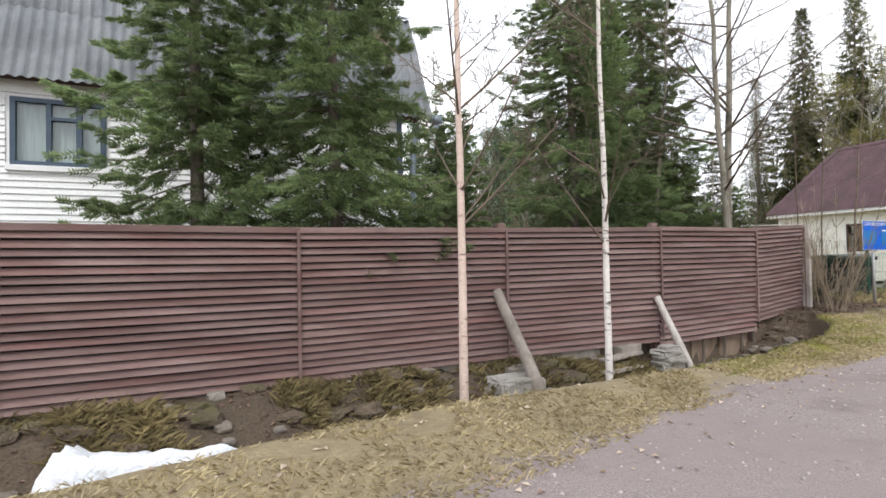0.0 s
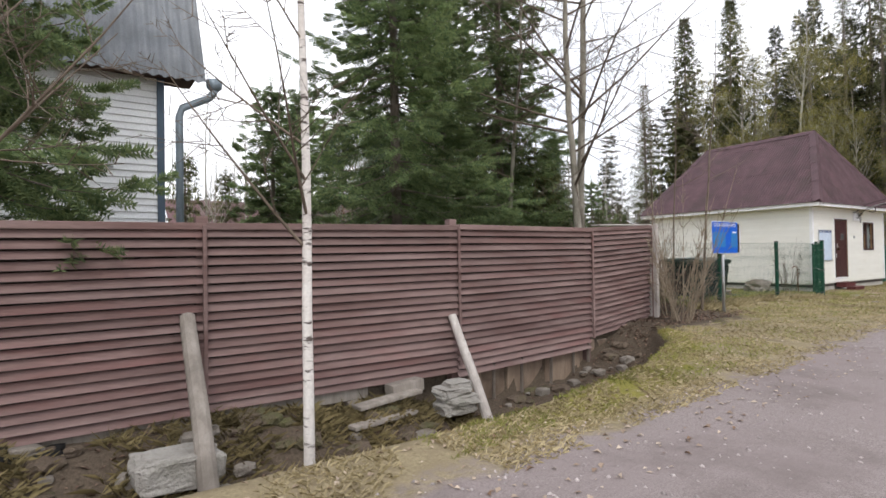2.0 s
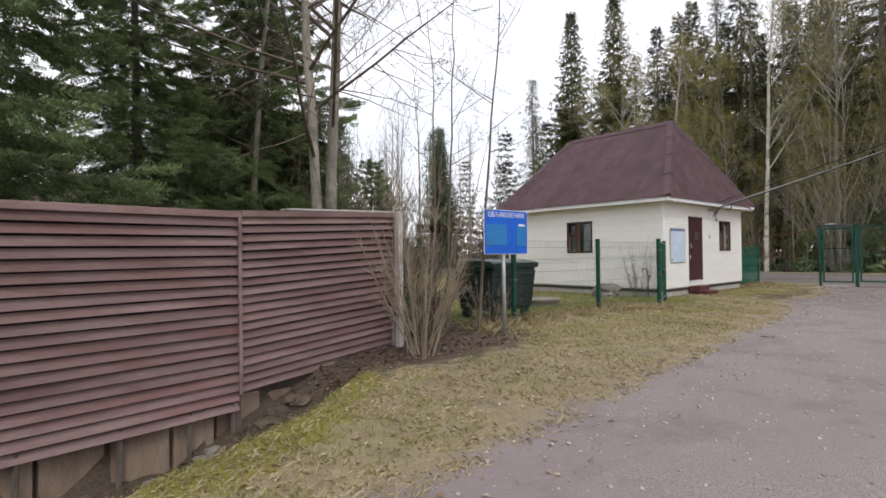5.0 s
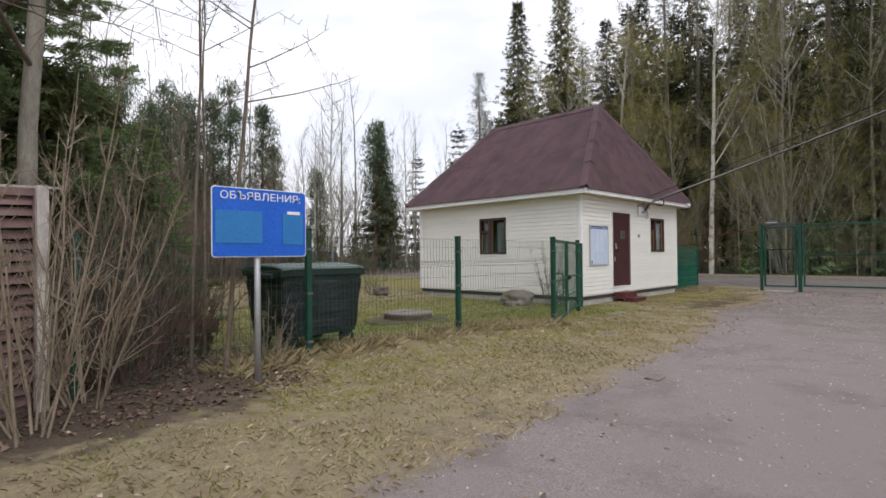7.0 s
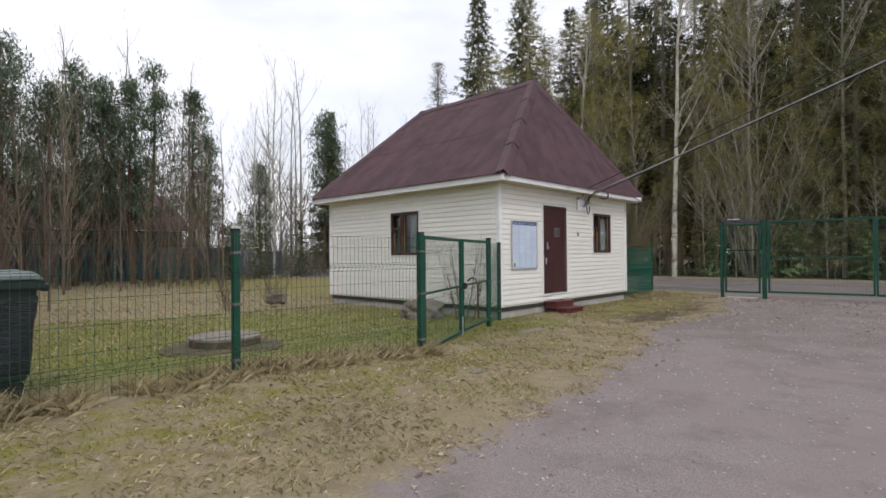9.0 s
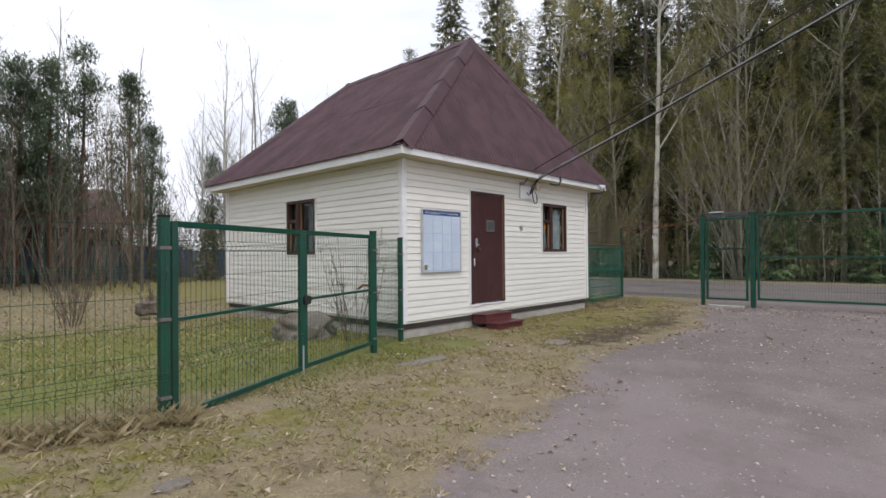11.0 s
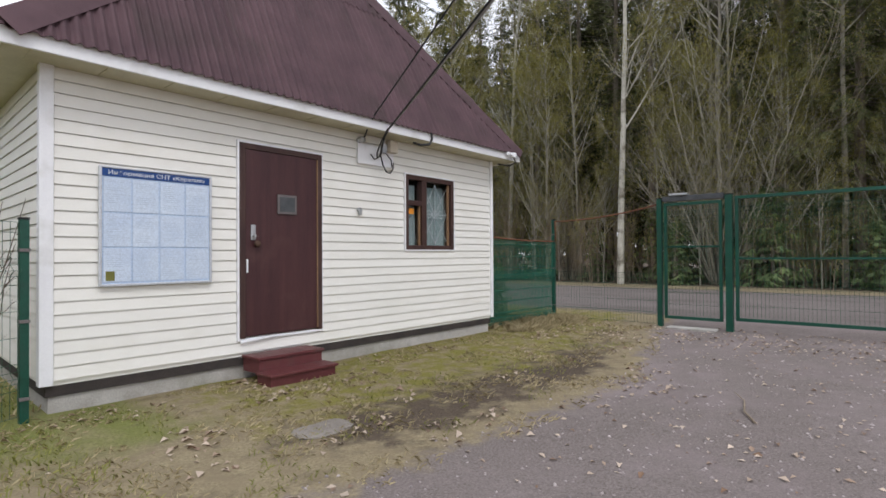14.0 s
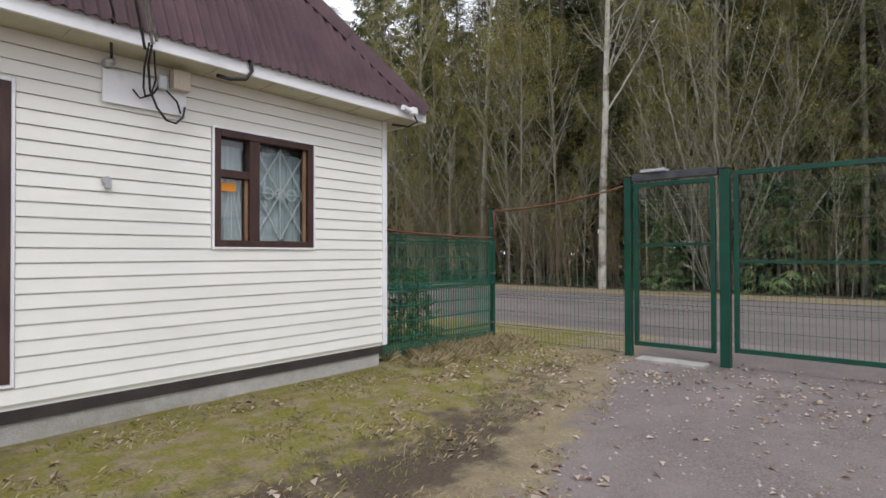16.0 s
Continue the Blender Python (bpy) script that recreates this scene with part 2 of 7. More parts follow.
M_PAPER = surf("paper_sheet", (0.55, 0.64, 0.78), (0.62, 0.70, 0.81), 3, 0.6, 0.02, vary=0.04)
M_PRINT = surf("grey_print", (0.44, 0.52, 0.63), (0.50, 0.58, 0.68), 9, 0.7, 0)
M_BOARD = surf("board_plate", (0.46, 0.57, 0.74), (0.50, 0.61, 0.76), 3, 0.4, 0.02)
M_NAVY = surf("navy_band", (0.01, 0.05, 0.20), (0.012, 0.06, 0.23), 3, 0.4, 0)
M_ALU = surf("aluminium", (0.55, 0.57, 0.60), (0.62, 0.63, 0.66), 6, 0.4, 0.05, metal=0.5)
M_BIN = surf("dark_green_plastic", (0.013, 0.026, 0.023), (0.022, 0.040, 0.035), 3, 0.45, 0.1)
M_WRAP = surf("stretch_film", (0.014, 0.020, 0.022), (0.085, 0.105, 0.115), 2.2, 0.16, 0.6, (0.010, 0.015, 0.016), 1.6, 16, stretch=(0.5, 0.5, 7), depth=0.012, lo=0.45, hi=0.8, c3_lo=0.42, c3_hi=0.62)
M_LID = surf("grey_green_lid", (0.10, 0.135, 0.125), (0.15, 0.185, 0.175), 3, 0.5, 0.1)
M_RUBBER = surf("black_rubber", (0.018, 0.018, 0.018), (0.03, 0.03, 0.03), 6, 0.8, 0.2)
M_CABLE = surf("black_cable", (0.02, 0.02, 0.022), (0.035, 0.034, 0.034), 6, 0.6, 0)
M_CABLE_PALE = surf("bare_cable", (0.30, 0.30, 0.30), (0.40, 0.40, 0.39), 6, 0.5, 0)
M_NBWALL = surf("white_siding", (0.86, 0.87, 0.86), (0.81, 0.82, 0.82), 2, 0.5, 0.05, vary=0.02)
M_SLATE = surf("grey_slate_sheet", (0.20, 0.215, 0.235), (0.28, 0.295, 0.31), 2, 0.85, 0.4, (0.13, 0.14, 0.15), 0.8, 50, stretch=(2, 1, 0.6), vary=0.06, c3_lo=0.45)
M_BLUEGREY = surf("blue_grey_paint", (0.055, 0.085, 0.125), (0.075, 0.11, 0.15), 3, 0.5, 0.1)
M_PIPE = surf("painted_pipe", (0.20, 0.25, 0.29), (0.26, 0.31, 0.35), 3, 0.4, 0.05, metal=0.2)
M_SNOW = surf("old_snow", (0.80, 0.82, 0.85), (0.72, 0.75, 0.79), 4, 0.6, 0.5, (0.40, 0.37, 0.33), 5, 40, depth=0.02, c3_lo=0.62, c3_hi=0.72)
M_BARK = surf("spruce_bark", (0.16, 0.130, 0.105), (0.26, 0.22, 0.185), 8, 0.95, 0.8, stretch=(2, 2, 0.4), depth=0.02)
M_PINEBARK = surf("pine_bark", (0.20, 0.105, 0.06), (0.13, 0.085, 0.06), 4, 0.95, 0.8, stretch=(2, 2, 0.4), depth=0.02)
M_GREYBARK = surf("grey_bark", (0.25, 0.228, 0.185), (0.38, 0.35, 0.29), 5, 0.9, 0.5, (0.12, 0.11, 0.085), 2, 40, stretch=(2, 2, 0.5), depth=0.01, vary=0.12)
M_PALEBARK = surf("pale_aspen_bark", (0.42, 0.40, 0.335), (0.56, 0.54, 0.47), 4, 0.9, 0.5, (0.16, 0.145, 0.11), 3, 40, stretch=(1, 1, 0.7), depth=0.01)
M_BIRCH = surf("birch_bark", (0.62, 0.57, 0.53), (0.72, 0.69, 0.65), 3, 0.75, 0.4, (0.10, 0.08, 0.07), 9, 40, c3_lo=0.60, c3_hi=0.66, c3_stretch=(0.8, 0.8, 3.0))
M_BIRCH_RED = surf("reddish_birch_bark", (0.55, 0.43, 0.37), (0.66, 0.53, 0.46), 3, 0.75, 0.4, (0.17, 0.10, 0.085), 7, 40, c3_lo=0.58, c3_hi=0.66, c3_stretch=(0.8, 0.8, 3.0))
M_TWIG = surf("twig_bark", (0.115, 0.09, 0.068), (0.19, 0.15, 0.115), 6, 0.9, 0)
M_BRAMBLE = surf("bramble_bark", (0.085, 0.048, 0.040), (0.15, 0.095, 0.075), 6, 0.9, 0)
M_TWIG_PALE = surf("pale_twig", (0.22, 0.175, 0.125), (0.32, 0.26, 0.19), 6, 0.9, 0)
M_SALLOW = surf("sallow_bark", (0.25, 0.23, 0.18), (0.42, 0.39, 0.315), 6, 0.9, 0)
M_NEEDLE = leafy("spruce_needles", (0.10, 0.155, 0.075), (0.265, 0.325, 0.140), 0.6, 0.45, 0.4)
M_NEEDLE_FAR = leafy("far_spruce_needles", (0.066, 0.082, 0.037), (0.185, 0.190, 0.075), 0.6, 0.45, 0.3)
# darkened copy of the far needles: the wood's inner shade put into the colour
M_NEEDLE_SHADED = leafy("shaded_deep_wood_needles", (0.030, 0.038, 0.018), (0.070, 0.075, 0.032), 0.7, 0.4, 0.1)
M_NEEDLE_PINE = leafy("pine_needles", (0.10, 0.145, 0.095), (0.205, 0.25, 0.16))
M_BUD = leafy("young_leaves", (0.23, 0.22, 0.06), (0.40, 0.36, 0.11), 0.6, 0.2, 0.4)
M_DRYGRASS = leafy("dry_grass", (0.25, 0.20, 0.10), (0.48, 0.405, 0.245), 0.8, 0.25)
M_BANKGRASS = leafy("brown_dead_grass", (0.095, 0.075, 0.035), (0.26, 0.21, 0.10), 0.85, 0.4, 0.2)
M_GREENGRASS = leafy("green_grass", (0.17, 0.19, 0.045), (0.31, 0.30, 0.09), 0.7, 0.3, 0.4)
M_LITTER = leafy("dead_leaves", (0.20, 0.125, 0.08), (0.60, 0.50, 0.40), 0.8, 0.2, 0.1)
M_WETLEAF = leafy("wet_dead_leaves", (0.075, 0.043, 0.032), (0.24, 0.16, 0.115), 0.7, 0.3, 0.05)
M_GLASS = glass_material("window_glass")
M_CURTAIN = surf("net_curtain", (0.42, 0.50, 0.51), (0.58, 0.65, 0.65), 6, 0.9, 0.2, stretch=(6, 6, 0.3))
M_ORANGE = surf("orange_label", (0.75, 0.30, 0.03), (0.70, 0.26, 0.03), 6, 0.5, 0)
M_BEIGE = surf("beige_plastic", (0.55, 0.48, 0.38), (0.60, 0.53, 0.43), 6, 0.5, 0.05)
M_RUST = surf("rusty_steel", (0.14, 0.055, 0.03), (0.22, 0.09, 0.05), 9, 0.85, 0.4)
M_BROWNSLAB = surf("stained_slab", (0.23, 0.165, 0.12), (0.34, 0.26, 0.195), 3, 0.9, 0.5, (0.12, 0.085, 0.06), 1.5, 40, stretch=(3, 3, 0.6), vary=0.12)
M_STEELDARK = surf("dark_steel", (0.05, 0.055, 0.06), (0.09, 0.095, 0.10), 5, 0.5, 0.2)
M_EARTH = surf("damp_earth", (0.10, 0.075, 0.055), (0.17, 0.13, 0.095), 5, 0.95, 0.8, (0.10, 0.11, 0.035), 2, 40, depth=0.02)
M_PEBBLE = surf("pebbles", (0.30, 0.26, 0.25), (0.42, 0.37, 0.36), 9, 0.9, 0.2, island=0.35)
M_BOULDER = surf("lichened_stone", (0.20, 0.175, 0.15), (0.30, 0.27, 0.235), 4, 0.9, 0.8, (0.15, 0.12, 0.085), 2, 40, depth=0.012)
M_DULL = surf("dull_metal", (0.13, 0.115, 0.115), (0.18, 0.16, 0.155), 6, 0.5, 0.3)
M_DARKROOM = surf("dark_interior", (0.05, 0.045, 0.04), (0.07, 0.06, 0.055), 2, 0.9, 0)
M_REDROOF = surf("red_far_roof", (0.13, 0.075, 0.078), (0.17, 0.10, 0.10), 3, 0.8, 0.2)
M_BLUEFENCE = surf("blue_far_fence", (0.05, 0.09, 0.16), (0.07, 0.12, 0.20), 3, 0.6, 0.1)
M_BROWNWOOD = surf("dark_brown_wood", (0.07, 0.04, 0.028), (0.11, 0.065, 0.045), 4, 0.8, 0.3)


# ---- mesh helpers ----
BASE = {}


def thing(name, at, label, category, group="", kind=""):
    ob = new(name)
    ob.empty_display_size = 0.1
    ob.location = at
    BASE[ob.name] = Vector(at)
    return tagged(ob, label, category, group, kind)


def part(name, bm, material, parent=None, label="", smooth=False):
    """Links a bmesh, given in world metres, as one mesh object under a thing or a part."""
    me = bpy.data.meshes.new(name)
    base = BASE[parent.name] if parent else Vector((0, 0, 0))
    if parent:
        bmesh.ops.translate(bm, verts=bm.verts, vec=-base)
    bm.normal_update()
    bm.to_mesh(me)
    bm.free()
    return link_mesh(name, me, material, parent, label, smooth)


def link_mesh(name, me, material, parent=None, label="", smooth=False):
    if not me.materials:
        me.materials.append(material)
    if smooth:
        me.polygons.foreach_set("use_smooth", [True] * len(me.polygons))
    ob = new(name, me)
    if parent:
        ob.parent = parent
        BASE[ob.name] = BASE[parent.name].copy()
    else:
        BASE[ob.name] = Vector((0, 0, 0))
    return tagged(ob, label) if label else ob


def array_mesh(name, verts, tris):
    """A mesh of triangles from two arrays."""
    verts, tris = np.asarray(verts, np.float32), np.asarray(tris, np.int32)
    me = bpy.data.meshes.new(name)
    me.vertices.add(len(verts))
    me.vertices.foreach_set("co", verts.ravel())
    me.loops.add(tris.size)
    me.loops.foreach_set("vertex_index", tris.ravel())
    me.polygons.add(len(tris))
    me.polygons.foreach_set("loop_start", np.arange(0, tris.size, 3, dtype=np.int32))
    me.update(calc_edges=True)
    me.validate()
    return me


def box(bm, x0, x1, y0, y1, z0, z1, bevel=0.0, m=None):
    made = bmesh.ops.create_cube(bm, size=1)["verts"]
    bmesh.ops.scale(bm, verts=made, vec=(x1 - x0, y1 - y0, z1 - z0))
    bmesh.ops.translate(bm, verts=made, vec=((x0 + x1) / 2, (y0 + y1) / 2, (z0 + z1) / 2))
    if bevel:
        edges = {e for v in made for e in v.link_edges}
        out = bmesh.ops.bevel(bm, geom=list(edges), offset=bevel, segments=2, affect="EDGES", profile=0.6)
        made = list({v for f in out["faces"] for v in f.verts} | {v for v in made if v.is_valid})
    if m is not None:
        bmesh.ops.transform(bm, matrix=m, verts=made)
    return bm


def tube(bm, pts, radii, sides=8, caps=True):
    """A round bar through the points; radii: one, or one for each point."""
    pts = [Vector(p) for p in pts]
    radii = [radii] * len(pts) if isinstance(radii, (int, float)) else radii
    rings = []
    up = None
    for i, p in enumerate(pts):
        d = (pts[min(i + 1, len(pts) - 1)] - pts[max(i - 1, 0)]).normalized()
        if up is None:
            up = d.orthogonal().normalized()
        u = (up - d * up.dot(d)).normalized()
        up = u
        v = d.cross(u)
        rings.append([bm.verts.new(p + (u * math.cos(a) + v * math.sin(a)) * radii[i]) for a in (2 * math.pi * k / sides for k in range(sides))])
    for a, b in zip(rings, rings[1:]):
        for k in range(sides):
            bm.faces.new((a[k], a[(k + 1) % sides], b[(k + 1) % sides], b[k]))
    if caps:
        bm.faces.new(rings[0][::-1])
        bm.faces.new(rings[-1])
    return bm


def beam(bm, a, b, w, h, bevel=0.0):
    """A square bar from a to b, w wide across and h high."""
    a, b = Vector(a), Vector(b)
    d = b - a
    side = d.cross(Vector((0, 0, 1)))
    side = side.normalized() if side.length > 1e-6 else Vector((1, 0, 0))
    up = side.cross(d).normalized()
    m = Matrix((side, d.normalized(), up)).transposed().to_4x4()
    m.translation = (a + b) / 2
    return box(bm, -w / 2, w / 2, -d.length / 2, d.length / 2, -h / 2, h / 2, bevel, m)


def rocky(bm, at, size, seed, cuts=3, rough=0.18, boxy=0.55):
    """A rough block: a rounded box pushed about by noise."""
    made = bmesh.ops.create_icosphere(bm, subdivisions=cuts, radius=1)["verts"]
    off = Vector((seed * 3.1, seed * 1.7, seed * 5.3))
    for v in made:
        p = v.co.copy()
        q = Vector([math.copysign(abs(c) ** boxy, c) for c in p])
        q *= 1 + rough * noise.fractal(p * 1.6 + off, 1.0, 2.0, 4)
        v.co = Vector((q.x * size[0], q.y * size[1], q.z * size[2])) * 0.72 + Vector(at)
    return bm


def bm_new():
    return bmesh.new()


def lerp_line(points, x):
    return float(np.interp(x, [p[0] for p in points], [p[1] for p in points]))

# ---- the lie of the land ----
FENCE_LINE = [(-14, 3.0), (-5.0, 4.55), (-1.3, 5.2), (0.99, 5.62), (3.6, 5.93), (6.36, 6.06), (9.2, 6.54), (11.3, 7.0)]
CREST_LINE = [(-14, 2.1), (-5.0, 2.75), (-0.8, 3.2), (0.6, 3.50), (2.04, 3.75), (4.23, 3.78), (5.4, 3.85), (6.4, 4.05), (7.19, 4.24), (7.7, 4.39), (8.13, 4.59), (9.22, 5.12), (10.2, 5.95), (10.8, 6.5), (11.3, 7.0)]
ROAD_EDGE = [(-14, 1.2), (-3, 1.9), (1.1, 2.4), (4.4, 3.25), (8, 3.6), (12.3, 4.0), (16, 4.4), (18.5, 4.75), (21.3, 5.3), (23.3, 6.0), (25, 5.85), (27.2, 5.8), (29.5, 6.5), (30.6, 6.8), (33, 7.2), (36, 9)]


def line_at(points, x):
    return np.interp(x, [p[0] for p in points], [p[1] for p in points])


def smooth(a, b, v):
    u = np.clip((v - a) / (b - a), 0, 1)
    return u * u * (3 - 2 * u)


def waves(x, y):
    return 0.5 * np.sin(1.7 * x + 0.6 * y) * np.sin(1.3 * y - 0.4 * x) + 0.3 * np.sin(4.1 * x - 2.2 * y + 1) * np.sin(3.7 * y + 1.2 * x) + 0.2 * np.sin(9.3 * x + 3) * np.sin(8.1 * y + x)


def ground_z(x, y):
    x, y = np.asarray(x, float), np.asarray(y, float)
    z = 0.17 - 0.15 * smooth(15, 23, x) + 0.16 * smooth(33, 39, x)
    z = z + 0.012 * waves(x, y) + 0.05 * smooth(12, 30, np.abs(y - 3)) * waves(x * 0.3, y * 0.3)
    edge, crest, fence = line_at(ROAD_EDGE, x), line_at(CREST_LINE, x), line_at(FENCE_LINE, x)
    z = z + 0.04 * smooth(0.0, 0.8, y - edge) * (1 - smooth(18, 22, x))
    z = z + 0.07 * smooth(5.8, 7.2, y) * smooth(11, 13, x) * (1 - smooth(16.5, 18.5, x))
    z = z - 0.09 * smooth(7.5, 10, y) * smooth(11.5, 13, x) * (1 - smooth(16, 22, x))
    u = np.clip((y - crest) / np.maximum(fence - crest, 0.05), 0, 1)
    deep = np.interp(x, [-14, 0, 4, 6, 8.6, 9.6, 10.5], [0.55, 0.56, 0.62, 0.66, 0.66, 0.4, 0.0])
    bank = np.interp(x, [-14, 0, 3.6, 5.5, 6.5, 8.8, 10, 10.6], [0.44, 0.46, 0.40, 0.26, 0.02, 0.02, 0.1, 0.0])
    ditch = -deep * smooth(0.01, 0.30, u) + bank * smooth(0.50, 0.88, u)
    ditch = np.where(y > fence + 0.12, -0.05, ditch + 0.06 * waves(x * 2.6, y * 2.6) * smooth(0.1, 0.4, u))
    return z + np.where(x < 10.6, ditch, 0)


def axis(lo, hi, step, far, grow=1.25):
    mid = np.arange(lo, hi + step / 2, step)
    out, s, v = [], step, 0.0
    while v < far:
        s *= grow
        v += s
        out.append(v)
    out = np.array(out)
    return np.concatenate([lo - out[::-1], mid, hi + out])


gx, gy = axis(-5, 40, 0.13, 900), axis(-2.5, 11, 0.12, 900)
GX, GY = np.meshgrid(gx, gy)
GZ = ground_z(GX, GY)
edge_d = line_at(ROAD_EDGE, GX) - GY
m_road = np.clip(0.5 + edge_d / 0.7, 0, 1) * np.clip(0.5 + (GY + 3.2) / 0.8, 0, 1) * np.clip(0.5 + (33.5 - GX) / 1.0, 0, 1)
m_asphalt = np.clip(0.5 + (GX - 33.2) / 0.6, 0, 1) * np.clip(0.5 + (39.3 - GX) / 0.5, 0, 1)
crest_d = GY - line_at(CREST_LINE, GX)
m_moss = 0.92 * np.exp(-((crest_d + 0.15) / 0.35) ** 2) * smooth(4.5, 6.5, GX) * (1 - smooth(10, 11, GX)) + 0.55 * smooth(22.5, 24.5, GX) * smooth(0.2, 1.2, -edge_d) * (1 - smooth(32.5, 33.5, GX))
m_moss = m_moss + 0.44 * smooth(11, 13, GX) * (1 - smooth(22, 23, GX)) * smooth(0.3, 1.5, -edge_d) * (1 - smooth(6.6, 7.0, GY))
m_lawn = smooth(6.9, 8.0, GY) * smooth(12.6, 14, GX) * (1 - smooth(23, 24, GX)) * (0.72 - 0.45 * smooth(11.5, 15, GY))
m_mud = np.where((crest_d > 0.10) & (GX < 11.3), 1.0, 0.0) + 1.4 * np.exp(-(((GX - 11.5) / 1.9) ** 2 + ((GY - 6.95) / 1.2) ** 2)) + 0.75 * smooth(40.4, 41.8, GX)
m_mud = m_mud + 0.22 * smooth(18.5, 21, GX) * (1 - smooth(27, 29, GX)) * smooth(0.0, 0.8, -edge_d) * (1 - smooth(8.3, 8.8, GY))
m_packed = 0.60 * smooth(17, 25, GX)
m_mud = m_mud + 0.50 * smooth(23, 24.5, GX) * (1 - smooth(30, 31, GX)) * np.exp(-((edge_d + 0.7) / 0.6) ** 2)


def sheet(name, keep, label, category):
    """One piece of the ground: the cells that belong to it, with its masks."""
    ny, nx = GX.shape
    idx = np.arange(nx * ny).reshape(ny, nx)
    quads = np.stack([idx[:-1, :-1], idx[:-1, 1:], idx[1:, 1:], idx[1:, :-1]], -1)[keep]
    used, inv = np.unique(quads, return_inverse=True)
    inv = inv.reshape(-1, 4)
    me = array_mesh(name, np.stack([GX.ravel()[used], GY.ravel()[used], GZ.ravel()[used]], -1), np.concatenate([inv[:, [0, 1, 2]], inv[:, [0, 2, 3]]]))
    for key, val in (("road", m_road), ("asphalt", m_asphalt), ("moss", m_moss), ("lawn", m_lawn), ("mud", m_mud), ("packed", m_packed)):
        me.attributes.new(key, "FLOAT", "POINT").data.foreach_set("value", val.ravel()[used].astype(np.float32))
    return tagged(link_mesh(name, me, M_GROUND, smooth=True), label, category, kind="structure")


cell_road = m_road[:-1, :-1] > 0.95
cell_far = m_asphalt[:-1, :-1] > 0.95
sheet("ground", ~(cell_road | cell_far), "trampled straw-coloured spring grass, moss and mud", "ground")
sheet("road", cell_road, "pinkish grey packed gravel lane", "road")
sheet("road", cell_far, "worn grey asphalt road beyond the gate", "road")


# ---- gatehouse ----
HX0, HX1, HY0, HY1 = 22.75, 28.92, 8.87, 15.0
SKEW = 0.045


def skewed(bm):
    for v in bm.verts:
        v.co.x += SKEW * (v.co.y - HY0)
    return bm


gatehouse = thing("gatehouse", (25.8, 11.9, 0.0), "small cream-sided gatehouse with a maroon corrugated hip roof", "house")
WALL_TOP, WALL_BOTTOM = 2.84, 0.27
DOOR = (24.43, 25.46, 0.44, 2.47)
WIN = (26.88, 27.92, 1.37, 2.41)
SWIN = (11.3, 12.32, 1.35, 2.40)


def cut_wall(bm, a0, a1, opening, lo, hi, make):
    """Wall blocks round openings: make(a0, a1, z0, z1) adds one block."""
    at = a0
    for o0, o1, z0, z1 in sorted(opening):
        make(at, o0, lo, hi)
        if z0 > lo:
            make(o0, o1, lo, z0)
        if z1 < hi:
            make(o0, o1, z1, hi)
        at = o1
    make(at, a1, lo, hi)


bm = bm_new()
cut_wall(bm, HX0 + 0.02, HX1 - 0.02, [DOOR, WIN], 0.25, WALL_TOP, lambda a, b, z0, z1: box(bm, a, b, HY0 + 0.02, HY0 + 0.22, z0, z1))
part("wall_front", skewed(bm), M_SIDING, gatehouse)
bm = bm_new()
cut_wall(bm, HY0 + 0.22, HY1 - 0.22, [SWIN], 0.25, WALL_TOP, lambda a, b, z0, z1: box(bm, HX0 + 0.02, HX0 + 0.22, a, b, z0, z1))
part("wall_side", skewed(bm), M_SIDING, gatehouse)
bm = bm_new()
box(bm, HX1 - 0.22, HX1 - 0.02, HY0 + 0.22, HY1 - 0.22, 0.25, WALL_TOP)
part("wall_side", skewed(bm), M_SIDING, gatehouse)
bm = bm_new()
box(bm, HX0 + 0.02, HX1 - 0.02, HY1 - 0.22, HY1 - 0.02, 0.25, WALL_TOP)
part("wall_back", skewed(bm), M_SIDING, gatehouse)
bm = bm_new()
box(bm, HX0 + 0.22, HX1 - 0.22, HY0 + 0.22, HY1 - 0.22, 0.25, 0.30)
part("inner_floor", skewed(bm), M_DARKROOM, gatehouse)


def siding_course(bm, a0, a1, z, h, along):
    """One lapped course: its lower edge stands proud, with a small fold below it."""
    prof = [(0.006, z + h), (0.0, z + h * 0.55), (-0.0055, z + 0.007), (-0.005, z + 0.0015), (0.016, z + 0.0025)]
    rows = []
    for a in (a0, a1):
        row = []
        for d, zz in prof:
            row.append(bm.verts.new((a, HY0 + d, zz) if along == "x" else (HX0 + d, a, zz)))
        rows.append(row)
    for k in range(len(prof) - 1):
        f = (rows[0][k], rows[0][k + 1], rows[1][k + 1], rows[1][k])
        bm.faces.new(f if along == "x" else f[::-1])
    for r in rows:
        bm.faces.new(r)


def courses(a0, a1, openings, along):
    n, z0 = 24, WALL_BOTTOM + 0.02
    h = (WALL_TOP - z0) / n
    for k in range(n):
        z = z0 + k * h
        spans = [(a0, a1)]
        for o0, o1, oz0, oz1 in openings:
            if z + h > oz0 + 0.03 and z < oz1 - 0.03:
                spans = [s for p0, p1 in spans for s in (((p0, o0 - 0.03), (o1 + 0.03, p1)) if p0 < o0 < p1 else ((p0, p1),))]
        for p0, p1 in spans:
            bm = bm_new()
            siding_course(bm, p0, p1, z, h - 0.0045, along)
            part("siding_board", skewed(bm), M_SIDING, gatehouse)


